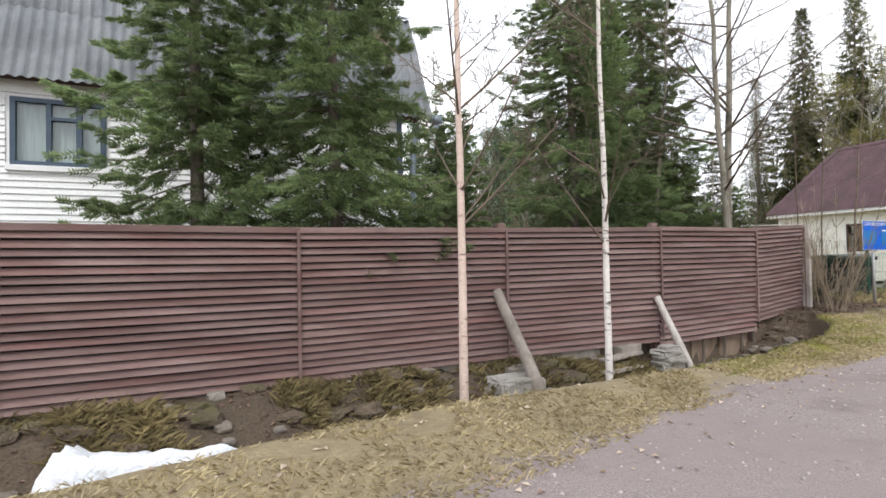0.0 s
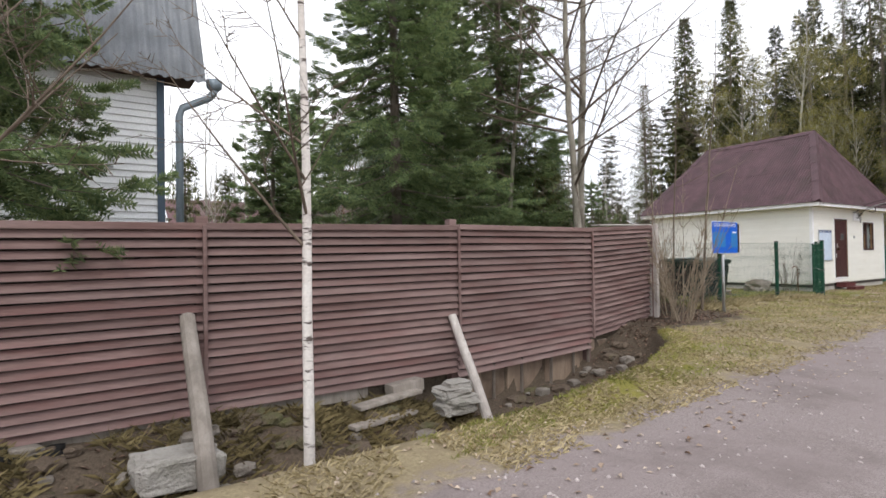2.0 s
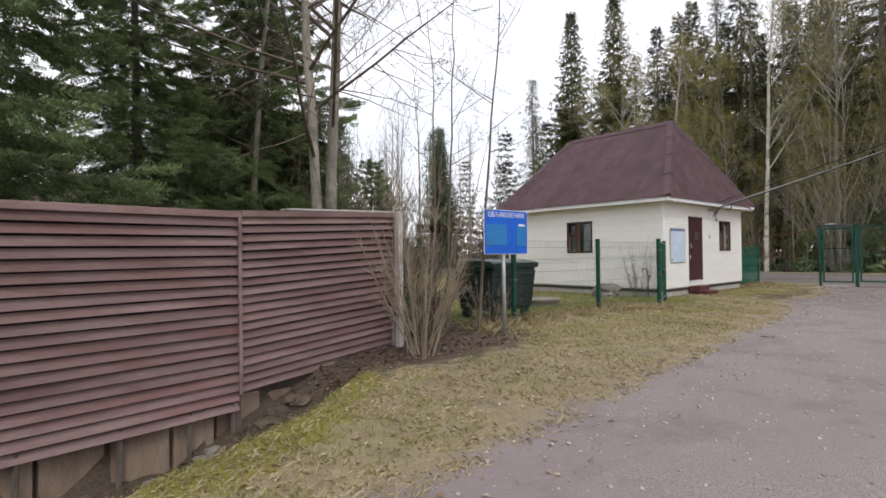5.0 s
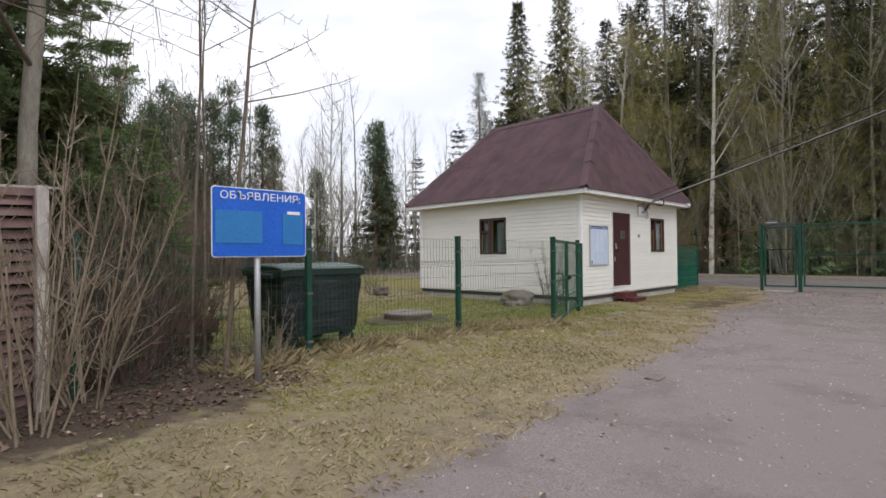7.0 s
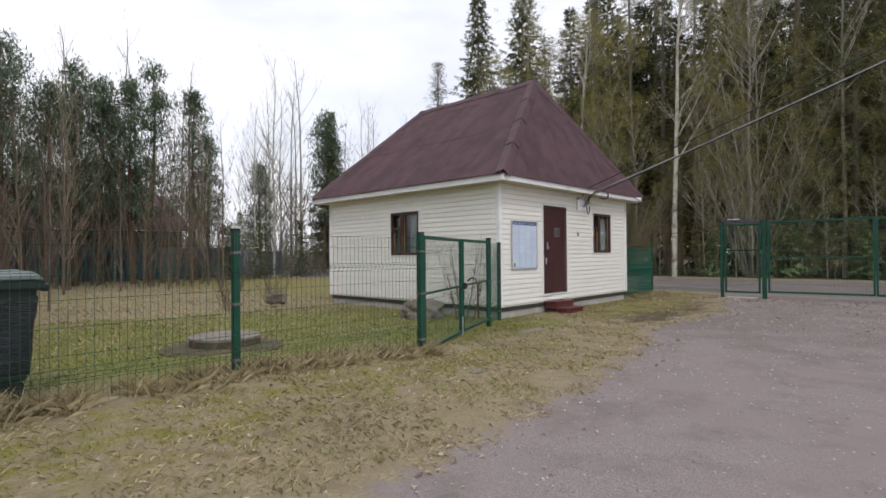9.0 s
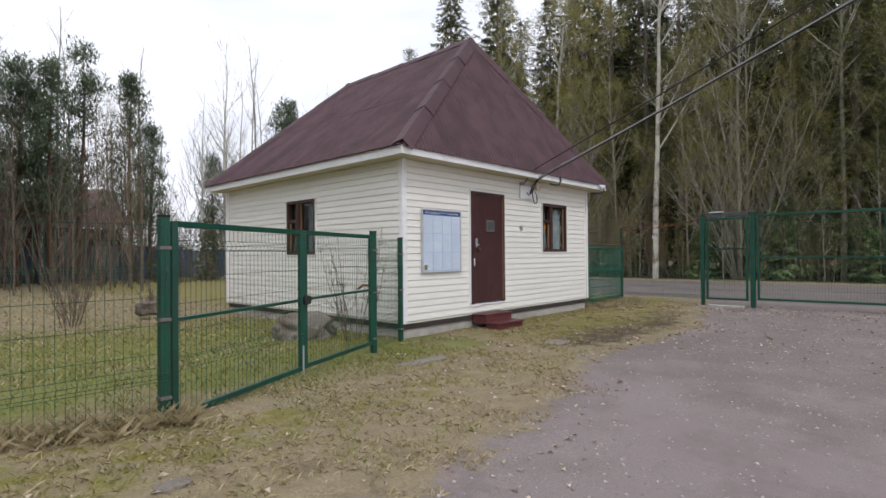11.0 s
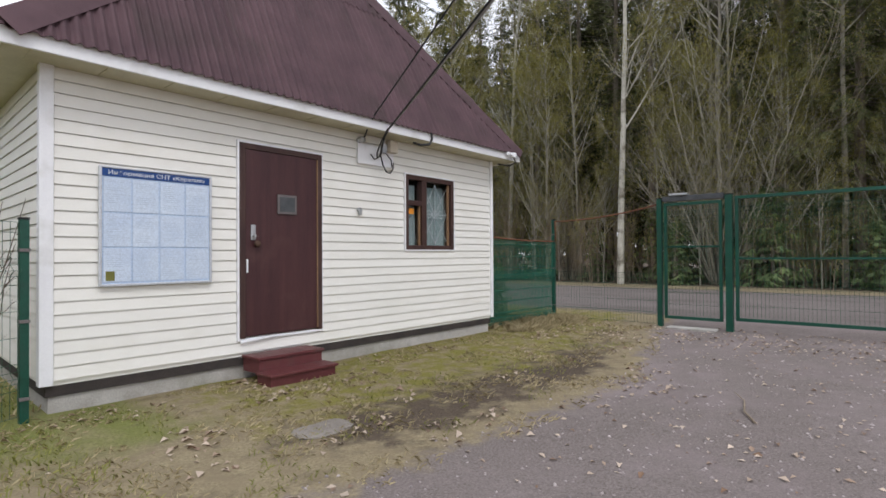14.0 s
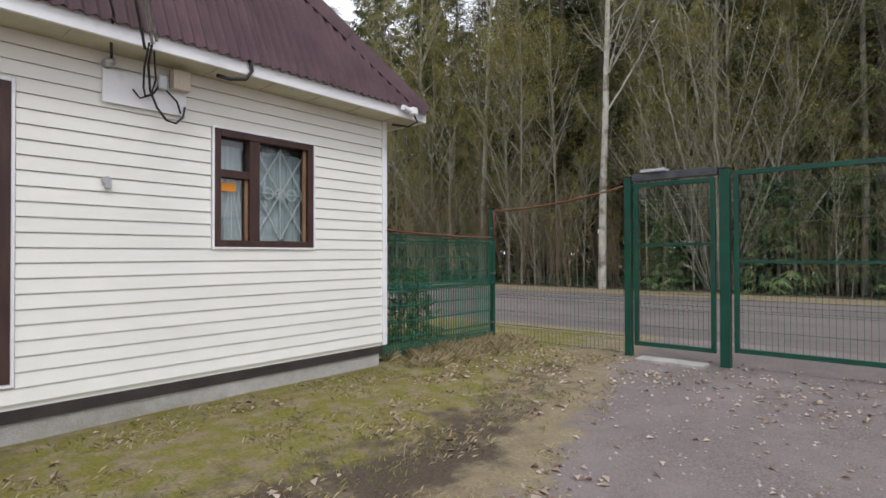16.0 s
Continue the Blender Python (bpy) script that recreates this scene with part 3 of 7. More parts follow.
courses(HX0 + 0.04, HX1 - 0.03, [DOOR, WIN], "x")
courses(HY0 + 0.04, HY1 - 0.03, [SWIN], "y")
for cx, cy in ((HX0, HY0), (HX1, HY0), (HX0, HY1)):
    bm = bm_new()
    sx, sy = (1 if cx == HX0 else -1), (1 if cy == HY0 else -1)
    w = 0.075 if cx == HX0 else 0.045
    box(bm, min(cx - 0.022 * sx, cx + w * sx), max(cx - 0.022 * sx, cx + w * sx), min(cy - 0.022 * sy, cy + 0.0 * sy + 0.01), max(cy - 0.022 * sy, cy + 0.01), WALL_BOTTOM - 0.01, WALL_TOP, 0.003)
    box(bm, min(cx - 0.022 * sx, cx + 0.01 * sx), max(cx - 0.022 * sx, cx + 0.01 * sx), min(cy + 0.012 * sy, cy + w * sy), max(cy + 0.012 * sy, cy + w * sy), WALL_BOTTOM - 0.01, WALL_TOP, 0.003)
    part("corner_trim", skewed(bm), M_WHITE, gatehouse, "white corner strip")
bm = bm_new()
box(bm, HX0 + 0.05, HX1 - 0.05, HY0 + 0.045, HY1 - 0.05, -0.25, 0.17)
part("plinth", skewed(bm), M_CONC, gatehouse, "grey concrete plinth")
bm = bm_new()
box(bm, HX0 + 0.025, HX1 - 0.025, HY0 + 0.022, HY1 - 0.03, 0.16, WALL_BOTTOM + 0.012, 0.004)
part("base_band", skewed(bm), M_TAR_GAP, gatehouse, "black tarred sill band")

# roof
EX0, EX1, EY0, EY1, EZ = 22.42, 29.27, 8.52, 15.35, 2.97
RIDGE_Z, RIDGE_Y0, RIDGE_Y1 = 5.88, 9.98, 14.3
RX = (EX0 + EX1) / 2
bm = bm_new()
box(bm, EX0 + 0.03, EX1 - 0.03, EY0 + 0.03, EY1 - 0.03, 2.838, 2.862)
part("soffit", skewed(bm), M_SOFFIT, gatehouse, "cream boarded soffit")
for k in range(13):
    bm = bm_new()
    x = EX0 + 0.2 + k * 0.52
    box(bm, x, x + 0.008, EY0 + 0.03, HY0 - 0.01, 2.832, 2.840)
    part("soffit_seam", skewed(bm), M_SOFFIT, gatehouse)
for a in ((EX0, EX1, EY0, EY0 + 0.03), (EX0, EX1, EY1 - 0.03, EY1), (EX0, EX0 + 0.03, EY0 + 0.031, EY1 - 0.031), (EX1 - 0.03, EX1, EY0 + 0.031, EY1 - 0.031)):
    bm = bm_new()
    box(bm, *a, 2.83, 2.955, 0.004)
    part("fascia", skewed(bm), M_WHITE, gatehouse, "white painted fascia board")


def roof_face(p0, p1, apex0, apex1, name, material, parent, pitch, amp, sheet_w, sheet_l, over=0.05, shear=None, label=""):
    """Corrugated sheets laid on the sloping face p0, p1 (eave) to apex0, apex1 (ridge)."""
    p0, p1, apex0, apex1 = (Vector(p) for p in (p0, p1, apex0, apex1))
    e = (p1 - p0).normalized()
    length = (p1 - p0).length
    s0 = (apex0 - p0).dot(e)
    s1 = (apex1 - p0).dot(e)
    up = (apex0 - p0) - e * s0
    slope = up.length
    up.normalize()
    nrm = e.cross(up).normalized()
    if nrm.z < 0:
        nrm = -nrm

    def t_max(s):
        return slope * max(0.0, min(1.0, s / s0 if s0 > 1e-6 else 1.0, (length - s) / (length - s1) if length - s1 > 1e-6 else 1.0))

    step = pitch / 6
    rows = int(math.ceil(slope / sheet_l))
    for r in range(rows):
        t_lo, t_hi = r * sheet_l, min(slope, (r + 1) * sheet_l + 0.08)
        s = 0.0
        shift = 0.5 * sheet_w * (r % 2)
        cuts = [0.0] + [c for c in np.arange(sheet_w - shift, length, sheet_w)] + [length]
        for a, b in zip(cuts, cuts[1:]):
            bm = bm_new()
            n = max(2, int((b - a) / step))
            prev = None
            lift = 0.012 - 0.004 * r + 0.003 * ((int(a * 7) % 2))
            for i in range(n + 1):
                s = a + (b - a) * i / n
                top = min(t_hi, t_max(s))
                if top <= t_lo - (over if r == 0 else 0) + 0.01:
                    prev = None
                    continue
                w = amp * math.sin(2 * math.pi * s / pitch)
                lo = t_lo - over if r == 0 else t_lo
                q0 = p0 + e * s + up * lo + nrm * (w + lift + 0.010)
                q1 = p0 + e * s + up * top + nrm * (w + lift)
                pair = [bm.verts.new(q0), bm.verts.new(q1), bm.verts.new(q0 - nrm * 0.006), bm.verts.new(q1 - nrm * 0.006)]
                if prev:
                    bm.faces.new((prev[0], pair[0], pair[1], prev[1]))
                    bm.faces.new((prev[2], prev[3], pair[3], pair[2]))
                    bm.faces.new((prev[0], prev[2], pair[2], pair[0]))
                prev = pair
            if len(bm.faces) == 0:
                bm.free()
                continue
            bmesh.ops.recalc_face_normals(bm, faces=bm.faces)
            part(name, shear(bm) if shear else bm, material, parent, label)


A, B = (RX, RIDGE_Y0, RIDGE_Z), (RX, RIDGE_Y1, RIDGE_Z)
for p0, p1, a0, a1 in (((EX0, EY0, EZ), (EX1, EY0, EZ), A, A), ((EX0, EY1, EZ), (EX0, EY0, EZ), B, A), ((EX1, EY0, EZ), (EX1, EY1, EZ), A, B), ((EX1, EY1, EZ), (EX0, EY1, EZ), B, B)):
    roof_face(p0, p1, a0, a1, "roof_sheet", M_ROOF, gatehouse, 0.095, 0.016, 0.95, 1.95, shear=skewed)
bm = bm_new()
vs = [bm.verts.new(p) for p in ((EX0 + .02, EY0 + .02, EZ - 0.03), (EX1 - .02, EY0 + .02, EZ - 0.03), (EX1 - .02, EY1 - .02, EZ - 0.03), (EX0 + .02, EY1 - .02, EZ - 0.03), (RX, RIDGE_Y0, RIDGE_Z - 0.05), (RX, RIDGE_Y1, RIDGE_Z - 0.05))]
for f in ((0, 1, 4), (1, 2, 5, 4), (2, 3, 5), (3, 0, 4, 5), (3, 2, 1, 0)):
    bm.faces.new([vs[i] for i in f])
part("roof_deck", skewed(bm), M_BROWNWOOD, gatehouse)


def cap_run(a, b, n1, n2, pieces):
    """Folded ridge pieces along an edge, each overlapping the next."""
    a, b, n1, n2 = Vector(a), Vector(b), Vector(n1).normalized(), Vector(n2).normalized()
    d = (b - a).normalized()
    for k in range(pieces):
        q0 = a.lerp(b, k / pieces)
        q1 = a.lerp(b, (k + 1) / pieces) + d * 0.06
        bm = bm_new()
        rings = []
        for q, lift in ((q0, 0.052), (q1, 0.036)):
            ring = []
            mid = (n1 + n2).normalized()
            w1 = d.cross(n1)
            w1 = w1 if w1.dot(n2) < 0 else -w1
            w2 = d.cross(n2)
            w2 = w2 if w2.dot(n1) < 0 else -w2
            for p in (w1 * 0.17 + n1 * (lift - 0.015), w1 * 0.07 + n1 * lift, mid * (lift + 0.02), w2 * 0.07 + n2 * lift, w2 * 0.17 + n2 * (lift - 0.015)):
                ring.append(bm.verts.new(q + p))
            rings.append(ring)
        for i in range(4):
            bm.faces.new((rings[0][i], rings[0][i + 1], rings[1][i + 1], rings[1][i]))
        bmesh.ops.recalc_face_normals(bm, faces=bm.faces)
        bmesh.ops.solidify(bm, geom=list(bm.faces), thickness=0.006)
        part("ridge_cap", skewed(bm), M_ROOF, gatehouse)


slope_f = Vector((0, -(RIDGE_Z - EZ), RIDGE_Y0 - EY0))
slope_l = Vector((-(RIDGE_Z - EZ), 0, RX - EX0))
slope_r = Vector(((RIDGE_Z - EZ), 0, EX1 - RX))
slope_b = Vector((0, (RIDGE_Z - EZ), EY1 - RIDGE_Y1))
cap_run((EX0, EY0, EZ), A, slope_f, slope_l, 4)
cap_run((EX1, EY0, EZ), A, slope_f, slope_r, 4)
cap_run((EX0, EY1, EZ), B, slope_b, slope_l, 4)
cap_run((EX1, EY1, EZ), B, slope_b, slope_r, 4)
cap_run(A, B, slope_l, slope_r, 4)

# door
bm = bm_new()
x0, x1, z0, z1 = DOOR
box(bm, x0, x0 + 0.06, HY0 - 0.03, HY0 + 0.16, z0, z1, 0.004)
box(bm, x1 - 0.06, x1, HY0 - 0.03, HY0 + 0.16, z0, z1, 0.004)
box(bm, x0 + 0.06, x1 - 0.06, HY0 - 0.03, HY0 + 0.16, z1 - 0.06, z1, 0.004)
part("door_frame", bm, M_FRAME, gatehouse)
bm = bm_new()
box(bm, x0 + 0.064, x1 - 0.075, HY0 - 0.024, HY0 + 0.04, z0 + 0.015, z1 - 0.064, 0.005)
door = part("door", bm, M_DOOR, gatehouse, "worn maroon steel door, closed")
bm = bm_new()
box(bm, x1 - 0.072, x1 - 0.062, HY0 - 0.034, HY0 + 0.0, z0 + 0.02, z1 - 0.07, 0.002)
part("worn_edge", bm, M_RAWWOOD, door, "bare wooden edge strip")
bm = bm_new()
box(bm, 24.86, 25.10, HY0 - 0.045, HY0 - 0.026, 1.75, 1.96, 0.004)
plate = part("plate", bm, M_DULL, door, "dull metal plate")
bm = bm_new()
box(bm, 24.885, 25.075, HY0 - 0.050, HY0 - 0.046, 1.775, 1.935, 0.002)
part("plate_field", bm, M_STEELDARK, door)
bm = bm_new()
box(bm, 24.545, 24.60, HY0 - 0.04, HY0 - 0.024, 1.46, 1.62, 0.012)
tube(bm, [(24.572, HY0 - 0.03, 1.50), (24.572, HY0 - 0.08, 1.50)], 0.014, 10)
part("lock_plate", bm, M_STEEL, door, "scratched steel lock plate")
bm = bm_new()
bmesh.ops.create_uvsphere(bm, u_segments=14, v_segments=9, radius=0.036, matrix=pose(24.60, HY0 - 0.075, 1.42) @ Matrix.Diagonal((1, 0.8, 1, 1)))
tube(bm, [(24.60, HY0 - 0.024, 1.42), (24.60, HY0 - 0.075, 1.42)], 0.012, 10)
part("door_knob", bm, M_BROWNWOOD, door, smooth=True)
bm = bm_new()
box(bm, 24.497, 24.515, HY0 - 0.036, HY0 - 0.026, 1.12, 1.26, 0.002)
part("white_tape", bm, M_PAINT_WHITE, door, "strip of white tape")
bm = bm_new()
for a in ((x0 - 0.025, x0 - 0.002, z0 - 0.03, z1 + 0.025), (x1 + 0.002, x1 + 0.025, z0 - 0.03, z1 + 0.025)):
    box(bm, a[0], a[1], HY0 - 0.018, HY0 + 0.02, a[2], a[3], 0.003)
box(bm, x0 - 0.002, x1 + 0.002, HY0 - 0.018, HY0 + 0.02, z1 + 0.002, z1 + 0.025, 0.003)
box(bm, x0 - 0.002, x1 + 0.002, HY0 - 0.018, HY0 + 0.02, z0 - 0.03, z0 - 0.004, 0.003)
part("door_trim", bm, M_WHITE, gatehouse, "thin white vinyl trim")
bm = bm_new()
beam(bm, (24.43, HY0 - 0.03, 0.40), (24.85, HY0 - 0.028, 0.435), 0.01, 0.02)
part("loose_trim", bm, M_WHITE, gatehouse, "loose strip of white trim")

# windows


def window_at(o0, o1, z0, z1, along, sill=True):
    """A brown wooden window: casing, a narrow casement with a fanlight, a wide light with a wire grille and a curtain."""

    def P(a, d, z):
        return (a, HY0 + d, z) if along == "x" else (HX0 + d, a, z)

    def bb(bm, a0, a1, d0, d1, zz0, zz1, bev=0.004):
        p, q = P(a0, d0, zz0), P(a1, d1, zz1)
        box(bm, min(p[0], q[0]), max(p[0], q[0]), min(p[1], q[1]), max(p[1], q[1]), zz0, zz1, bev)

    bm = bm_new()
    for a in ((o0 - 0.02, o0 - 0.002, z0 - 0.02, z1 + 0.02), (o1 + 0.002, o1 + 0.02, z0 - 0.02, z1 + 0.02), (o0 - 0.002, o1 + 0.002, z1 + 0.002, z1 + 0.02), (o0 - 0.002, o1 + 0.002, z0 - 0.02, z0 - 0.002)):
        bb(bm, a[0], a[1], -0.02, 0.02, a[2], a[3], 0.003)
    part("window_trim", skewed(bm), M_WHITE, gatehouse, "thin white vinyl trim")
    bm = bm_new()
    f = 0.06
    bb(bm, o0, o0 + f, -0.012, 0.12, z0, z1)
    bb(bm, o1 - f, o1, -0.012, 0.12, z0, z1)
    bb(bm, o0 + f, o1 - f, -0.012, 0.12, z1 - f, z1)
    bb(bm, o0 + f, o1 - f, -0.012, 0.12, z0, z0 + f)
    win = part("window", skewed(bm), M_FRAME, gatehouse, "brown wooden window with a casement")
    mid0, mid1 = o0 + 0.34, o0 + 0.44
    if along == "y":
        mid0, mid1 = o1 - 0.44, o1 - 0.34
    bm = bm_new()
    bb(bm, mid0, mid1, -0.004, 0.11, z0 + f, z1 - f)
    part("mullion", skewed(bm), M_FRAME, win)
    n0, n1 = (o0 + f, mid0) if along == "x" else (mid1, o1 - f)
    w0, w1 = (mid1, o1 - f) if along == "x" else (o0 + f, mid0)
    bm = bm_new()
    bb(bm, n0, n1, 0.0, 0.10, z0 + 0.62, z0 + 0.69)
    part("transom", skewed(bm), M_FRAME, win)
    for a in ((n1 - 0.03, n1 - 0.002, z0 + f, z0 + 0.62), (w1 - 0.035, w1 - 0.005, z0 + f, z1 - f)):
        bm = bm_new()
        bb(bm, a[0], a[1], 0.03, 0.06, a[2], a[3])
        part("sash_strip", skewed(bm), M_RAWWOOD, win, "bare wooden sash strip")
    for a0, a1, p0, p1 in ((n0, n1, z0 + f, z0 + 0.62), (n0, n1, z0 + 0.69, z1 - f), (w0, w1, z0 + f, z1 - f)):
        bm = bm_new()
        quad = [bm.verts.new(P(a, 0.064, z)) for a, z in ((a0 - 0.005, p0 - 0.005), (a1 + 0.005, p0 - 0.005), (a1 + 0.005, p1 + 0.005), (a0 - 0.005, p1 + 0.005))]
        bm.faces.new(quad if along == "x" else quad[::-1])
        g = part("pane", skewed(bm), M_GLASS, win)
        g.visible_shadow = False
    bm = bm_new()
    # gathered curtain behind the glass
    n = 48
    rows = []
    for i in range(n + 1):
        a = o0 + 0.07 + (o1 - o0 - 0.14) * i / n
        d = 0.125 + 0.014 * math.sin(i * 1.9) + 0.006 * math.sin(i * 0.7)
        rows.append((bm.verts.new(P(a, d, z0 + 0.05)), bm.verts.new(P(a, d + 0.01, z1 - 0.12))))
    for i in range(n):
        if along == "x" and not 0.28 < i / n < 0.42:
            bm.faces.new((rows[i][0], rows[i + 1][0], rows[i + 1][1], rows[i][1]))
        elif along == "y" and (i / n < 0.4 or i / n > 0.75):
            bm.faces.new((rows[i][0], rows[i + 1][0], rows[i + 1][1], rows[i][1]))
    loose = [v for v in bm.verts if not v.link_faces]
    bmesh.ops.delete(bm, geom=loose, context="VERTS")
    part("curtain", skewed(bm), M_CURTAIN, win, "pale net curtain", smooth=True)
    if along == "x":
        bm = bm_new()
        c, zc, hw, hh = (w0 + w1) / 2, (z0 + z1) / 2, (w1 - w0) / 2, (z1 - z0) / 2 - f
        for ax, az, bx, bz in ((-1, 0, 0, 1), (0, 1, 1, 0), (1, 0, 0, -1), (0, -1, -1, 0), (0, -1, 0, 1), (-1, .9, 1, -.9), (-1, -.9, 1, .9), (-1, 0, 1, 0)):
            tube(bm, [P(c + ax * hw * .96, 0.085, zc + az * hh * .96), P(c + bx * hw * .96, 0.085, zc + bz * hh * .96)], 0.0075, 6)
        for k in (-1, 0, 1):
            ring = [P(c + k * 0.13 + 0.055 * math.cos(t), 0.085, zc + 0.055 * math.sin(t)) for t in np.linspace(0, 2 * math.pi, 15)]
            tube(bm, ring, 0.0075, 6)
        c2, h2 = (n0 + n1) / 2, 0.26
        for ax in (-1, 1):
            tube(bm, [P(c2, 0.085, z0 + 0.08 + 2 * h2), P(c2 + ax * 0.10, 0.085, z0 + 0.08)], 0.005, 6)
        tube(bm, [P(c2, 0.085, z0 + 0.08 + 2 * h2), P(c2, 0.085, z0 + 0.08)], 0.005, 6)
        part("window_grille", skewed(bm), M_PAINT_WHITE, win, "white welded bar grille")
        bm = bm_new()
        box(bm, n0 + 0.02, n0 + 0.17, HY0 + 0.052, HY0 + 0.058, z0 + 0.50, z0 + 0.58, 0.002)
        part("window_label", bm, M_ORANGE, win, "small orange warning label")


window_at(*WIN, "x")
window_at(*SWIN, "y")

# steps, wall fittings
steps = thing("door_steps", (24.95, 8.5, 0.0), "two maroon-painted wooden steps below the door", "steps")
bm = bm_new()
box(bm, 24.45, 25.25, 8.53, 8.86, 0.245, 0.275, 0.008)
part("tread", bm, M_STEP, steps)
bm = bm_new()
box(bm, 24.47, 25.23, 8.55, 8.86, 0.11, 0.243, 0.004)
part("riser", bm, M_STEP, steps)
bm = bm_new()
box(bm, 24.42, 25.24, 8.27, 8.545, 0.115, 0.143, 0.008)
part("tread", bm, M_STEP, steps)
bm = bm_new()
box(bm, 24.44, 25.22, 8.30, 8.54, -0.02, 0.113, 0.004)
part("riser", bm, M_STEP, steps)

bm = bm_new()
box(bm, 26.0, 26.62, HY0 - 0.040, HY0 - 0.018, 2.45, 2.70, 0.003)
part("backing_plate", bm, M_WHITE, gatehouse, "white backing plate under the cables")
bm = bm_new()
box(bm, 26.48, 26.62, HY0 - 0.13, HY0 - 0.042, 2.64, 2.80, 0.008)
part("junction_box", bm, M_BEIGE, gatehouse, "beige plastic junction box")
bm = bm_new()
box(bm, 26.38, 26.45, HY0 - 0.10, HY0 - 0.042, 2.62, 2.74, 0.012)
part("insulator", bm, M_STEEL, gatehouse)
bm = bm_new()
tube(bm, [(26.03, HY0 - 0.02, 2.74), (26.03, HY0 - 0.12, 2.74)], 0.035, 12)
part("cable_clamp", bm, M_STEEL, gatehouse, smooth=True)
bm = bm_new()
tube(bm, [(26.03, HY0 - 0.012, 1.86), (26.03, HY0 - 0.05, 1.86)], 0.03, 14)
box(bm, 26.02, 26.06, HY0 - 0.052, HY0 - 0.014, 1.80, 1.85, 0.004)
part("vent_stub", bm, M_STEEL, gatehouse, "small grey pipe stub", smooth=False)
for pts, r in (([(26.22, 8.50, 2.86), (26.24, 8.62, 2.74), (26.30, 8.74, 2.58), (26.36, 8.76, 2.46), (26.44, 8.78, 2.38), (26.52, 8.79, 2.37), (26.58, 8.80, 2.43), (26.60, 8.81, 2.52)], 0.009), ([(26.20, 8.50, 2.86), (26.22, 8.64, 2.72), (26.26, 8.76, 2.60), (26.28, 8.78, 2.54), (26.34, 8.79, 2.57), (26.40, 8.80, 2.66)], 0.008),
               ([(26.24, 8.52, 2.88), (26.30, 8.66, 2.80), (26.35, 8.76, 2.68), (26.33, 8.80, 2.56), (26.25, 8.80, 2.52), (26.20, 8.81, 2.58)], 0.007), ([(26.40, 8.80, 2.66), (26.46, 8.78, 2.60), (26.52, 8.77, 2.54), (26.56, 8.80, 2.46)], 0.008), ([(25.95, 8.46, 2.98), (25.98, 8.60, 2.88), (26.03, 8.74, 2.76)], 0.010)):
    bm = bm_new()
    tube(bm, pts, r, 7)
    part("service_cable", bm, M_CABLE, gatehouse, "looped black service cable", smooth=True)
bm = bm_new()
tube(bm, [(27.0, EY0 - 0.02, 2.98), (27.02, EY0 - 0.03, 2.86), (26.97, EY0 - 0.02, 2.78), (26.85, EY0 + 0.02, 2.76), (26.78, EY0 + 0.1, 2.79)], 0.016, 8)
part("hanging_hose", bm, M_CABLE, gatehouse, smooth=True)
bm = bm_new()
tube(bm, [(29.0, EY0 - 0.03, 2.90), (29.05, EY0 - 0.05, 2.80), (28.98, EY0 + 0.02, 2.74), (28.9, EY0 + 0.2, 2.78)], 0.012, 8)
part("hanging_hose", bm, M_CABLE, gatehouse, smooth=True)
bm = bm_new()
box(bm, 28.93, 29.01, EY0 - 0.10, EY0 - 0.003, 2.86, 2.94, 0.01)
tube(bm, [(28.80, EY0 - 0.07, 2.91), (28.93, EY0 - 0.05, 2.90)], 0.03, 10)
part("floodlight", bm, M_WHITE, gatehouse, "small white floodlight on the fascia")


# overhead service cables
def hang(bm, a, b, sag, r, n=24):
    a, b = Vector(a), Vector(b)
    tube(bm, [a.lerp(b, t) - Vector((0, 0, 4 * sag * t * (1 - t))) for t in np.linspace(0, 1, n)], r, 6)


line = thing("overhead_cable", (26.25, 8.45, 2.85), "twisted bare and black service cables hung to the house", "cable")
for off, sag, mat_c in ((0.0, 0.16, M_CABLE_PALE), (0.03, 0.20, M_CABLE_PALE), (-0.05, 0.12, M_CABLE)):
    bm = bm_new()
    hang(bm, (26.22 + off, 8.50, 2.86 + off), (26.2 - 0.49 * 24, 8.5 - 24, 2.86 + 0.236 * 24 + off * 4), sag * 2, 0.011, 32)
    part("cable", bm, mat_c, line, smooth=True)
bm = bm_new()
hang(bm, (25.95, 8.46, 2.98), (25.95 - 0.49 * 24, 8.46 - 24, 2.98 + 0.236 * 24), 0.3, 0.009, 32)
part("cable", bm, M_CABLE, line, smooth=True)


# ---- writing ----
def lettering(text, size, m, material, parent, name="lettering", width=None, extrude=0.001):
    cu = bpy.data.curves.new(name, "FONT")
    cu.body, cu.size, cu.extrude, cu.align_x, cu.align_y = text, size, extrude, "CENTER", "CENTER"
    cu.resolution_u = 3
    tmp = bpy.data.objects.new("tmp", cu)
    scene.collection.objects.link(tmp)
    bpy.context.view_layer.update()
    me = bpy.data.meshes.new_from_object(tmp.evaluated_get(bpy.context.evaluated_depsgraph_get()))
    bpy.data.objects.remove(tmp)
    xs = [v.co.x for v in me.vertices]
    if width and xs:
        f = width / (max(xs) - min(xs))
        me.transform(Matrix.Diagonal((f, 1, 1, 1)))
    me.transform(m)
    me.transform(Matrix.Translation(-BASE[parent.name]))
    return link_mesh(name, me, material, parent)


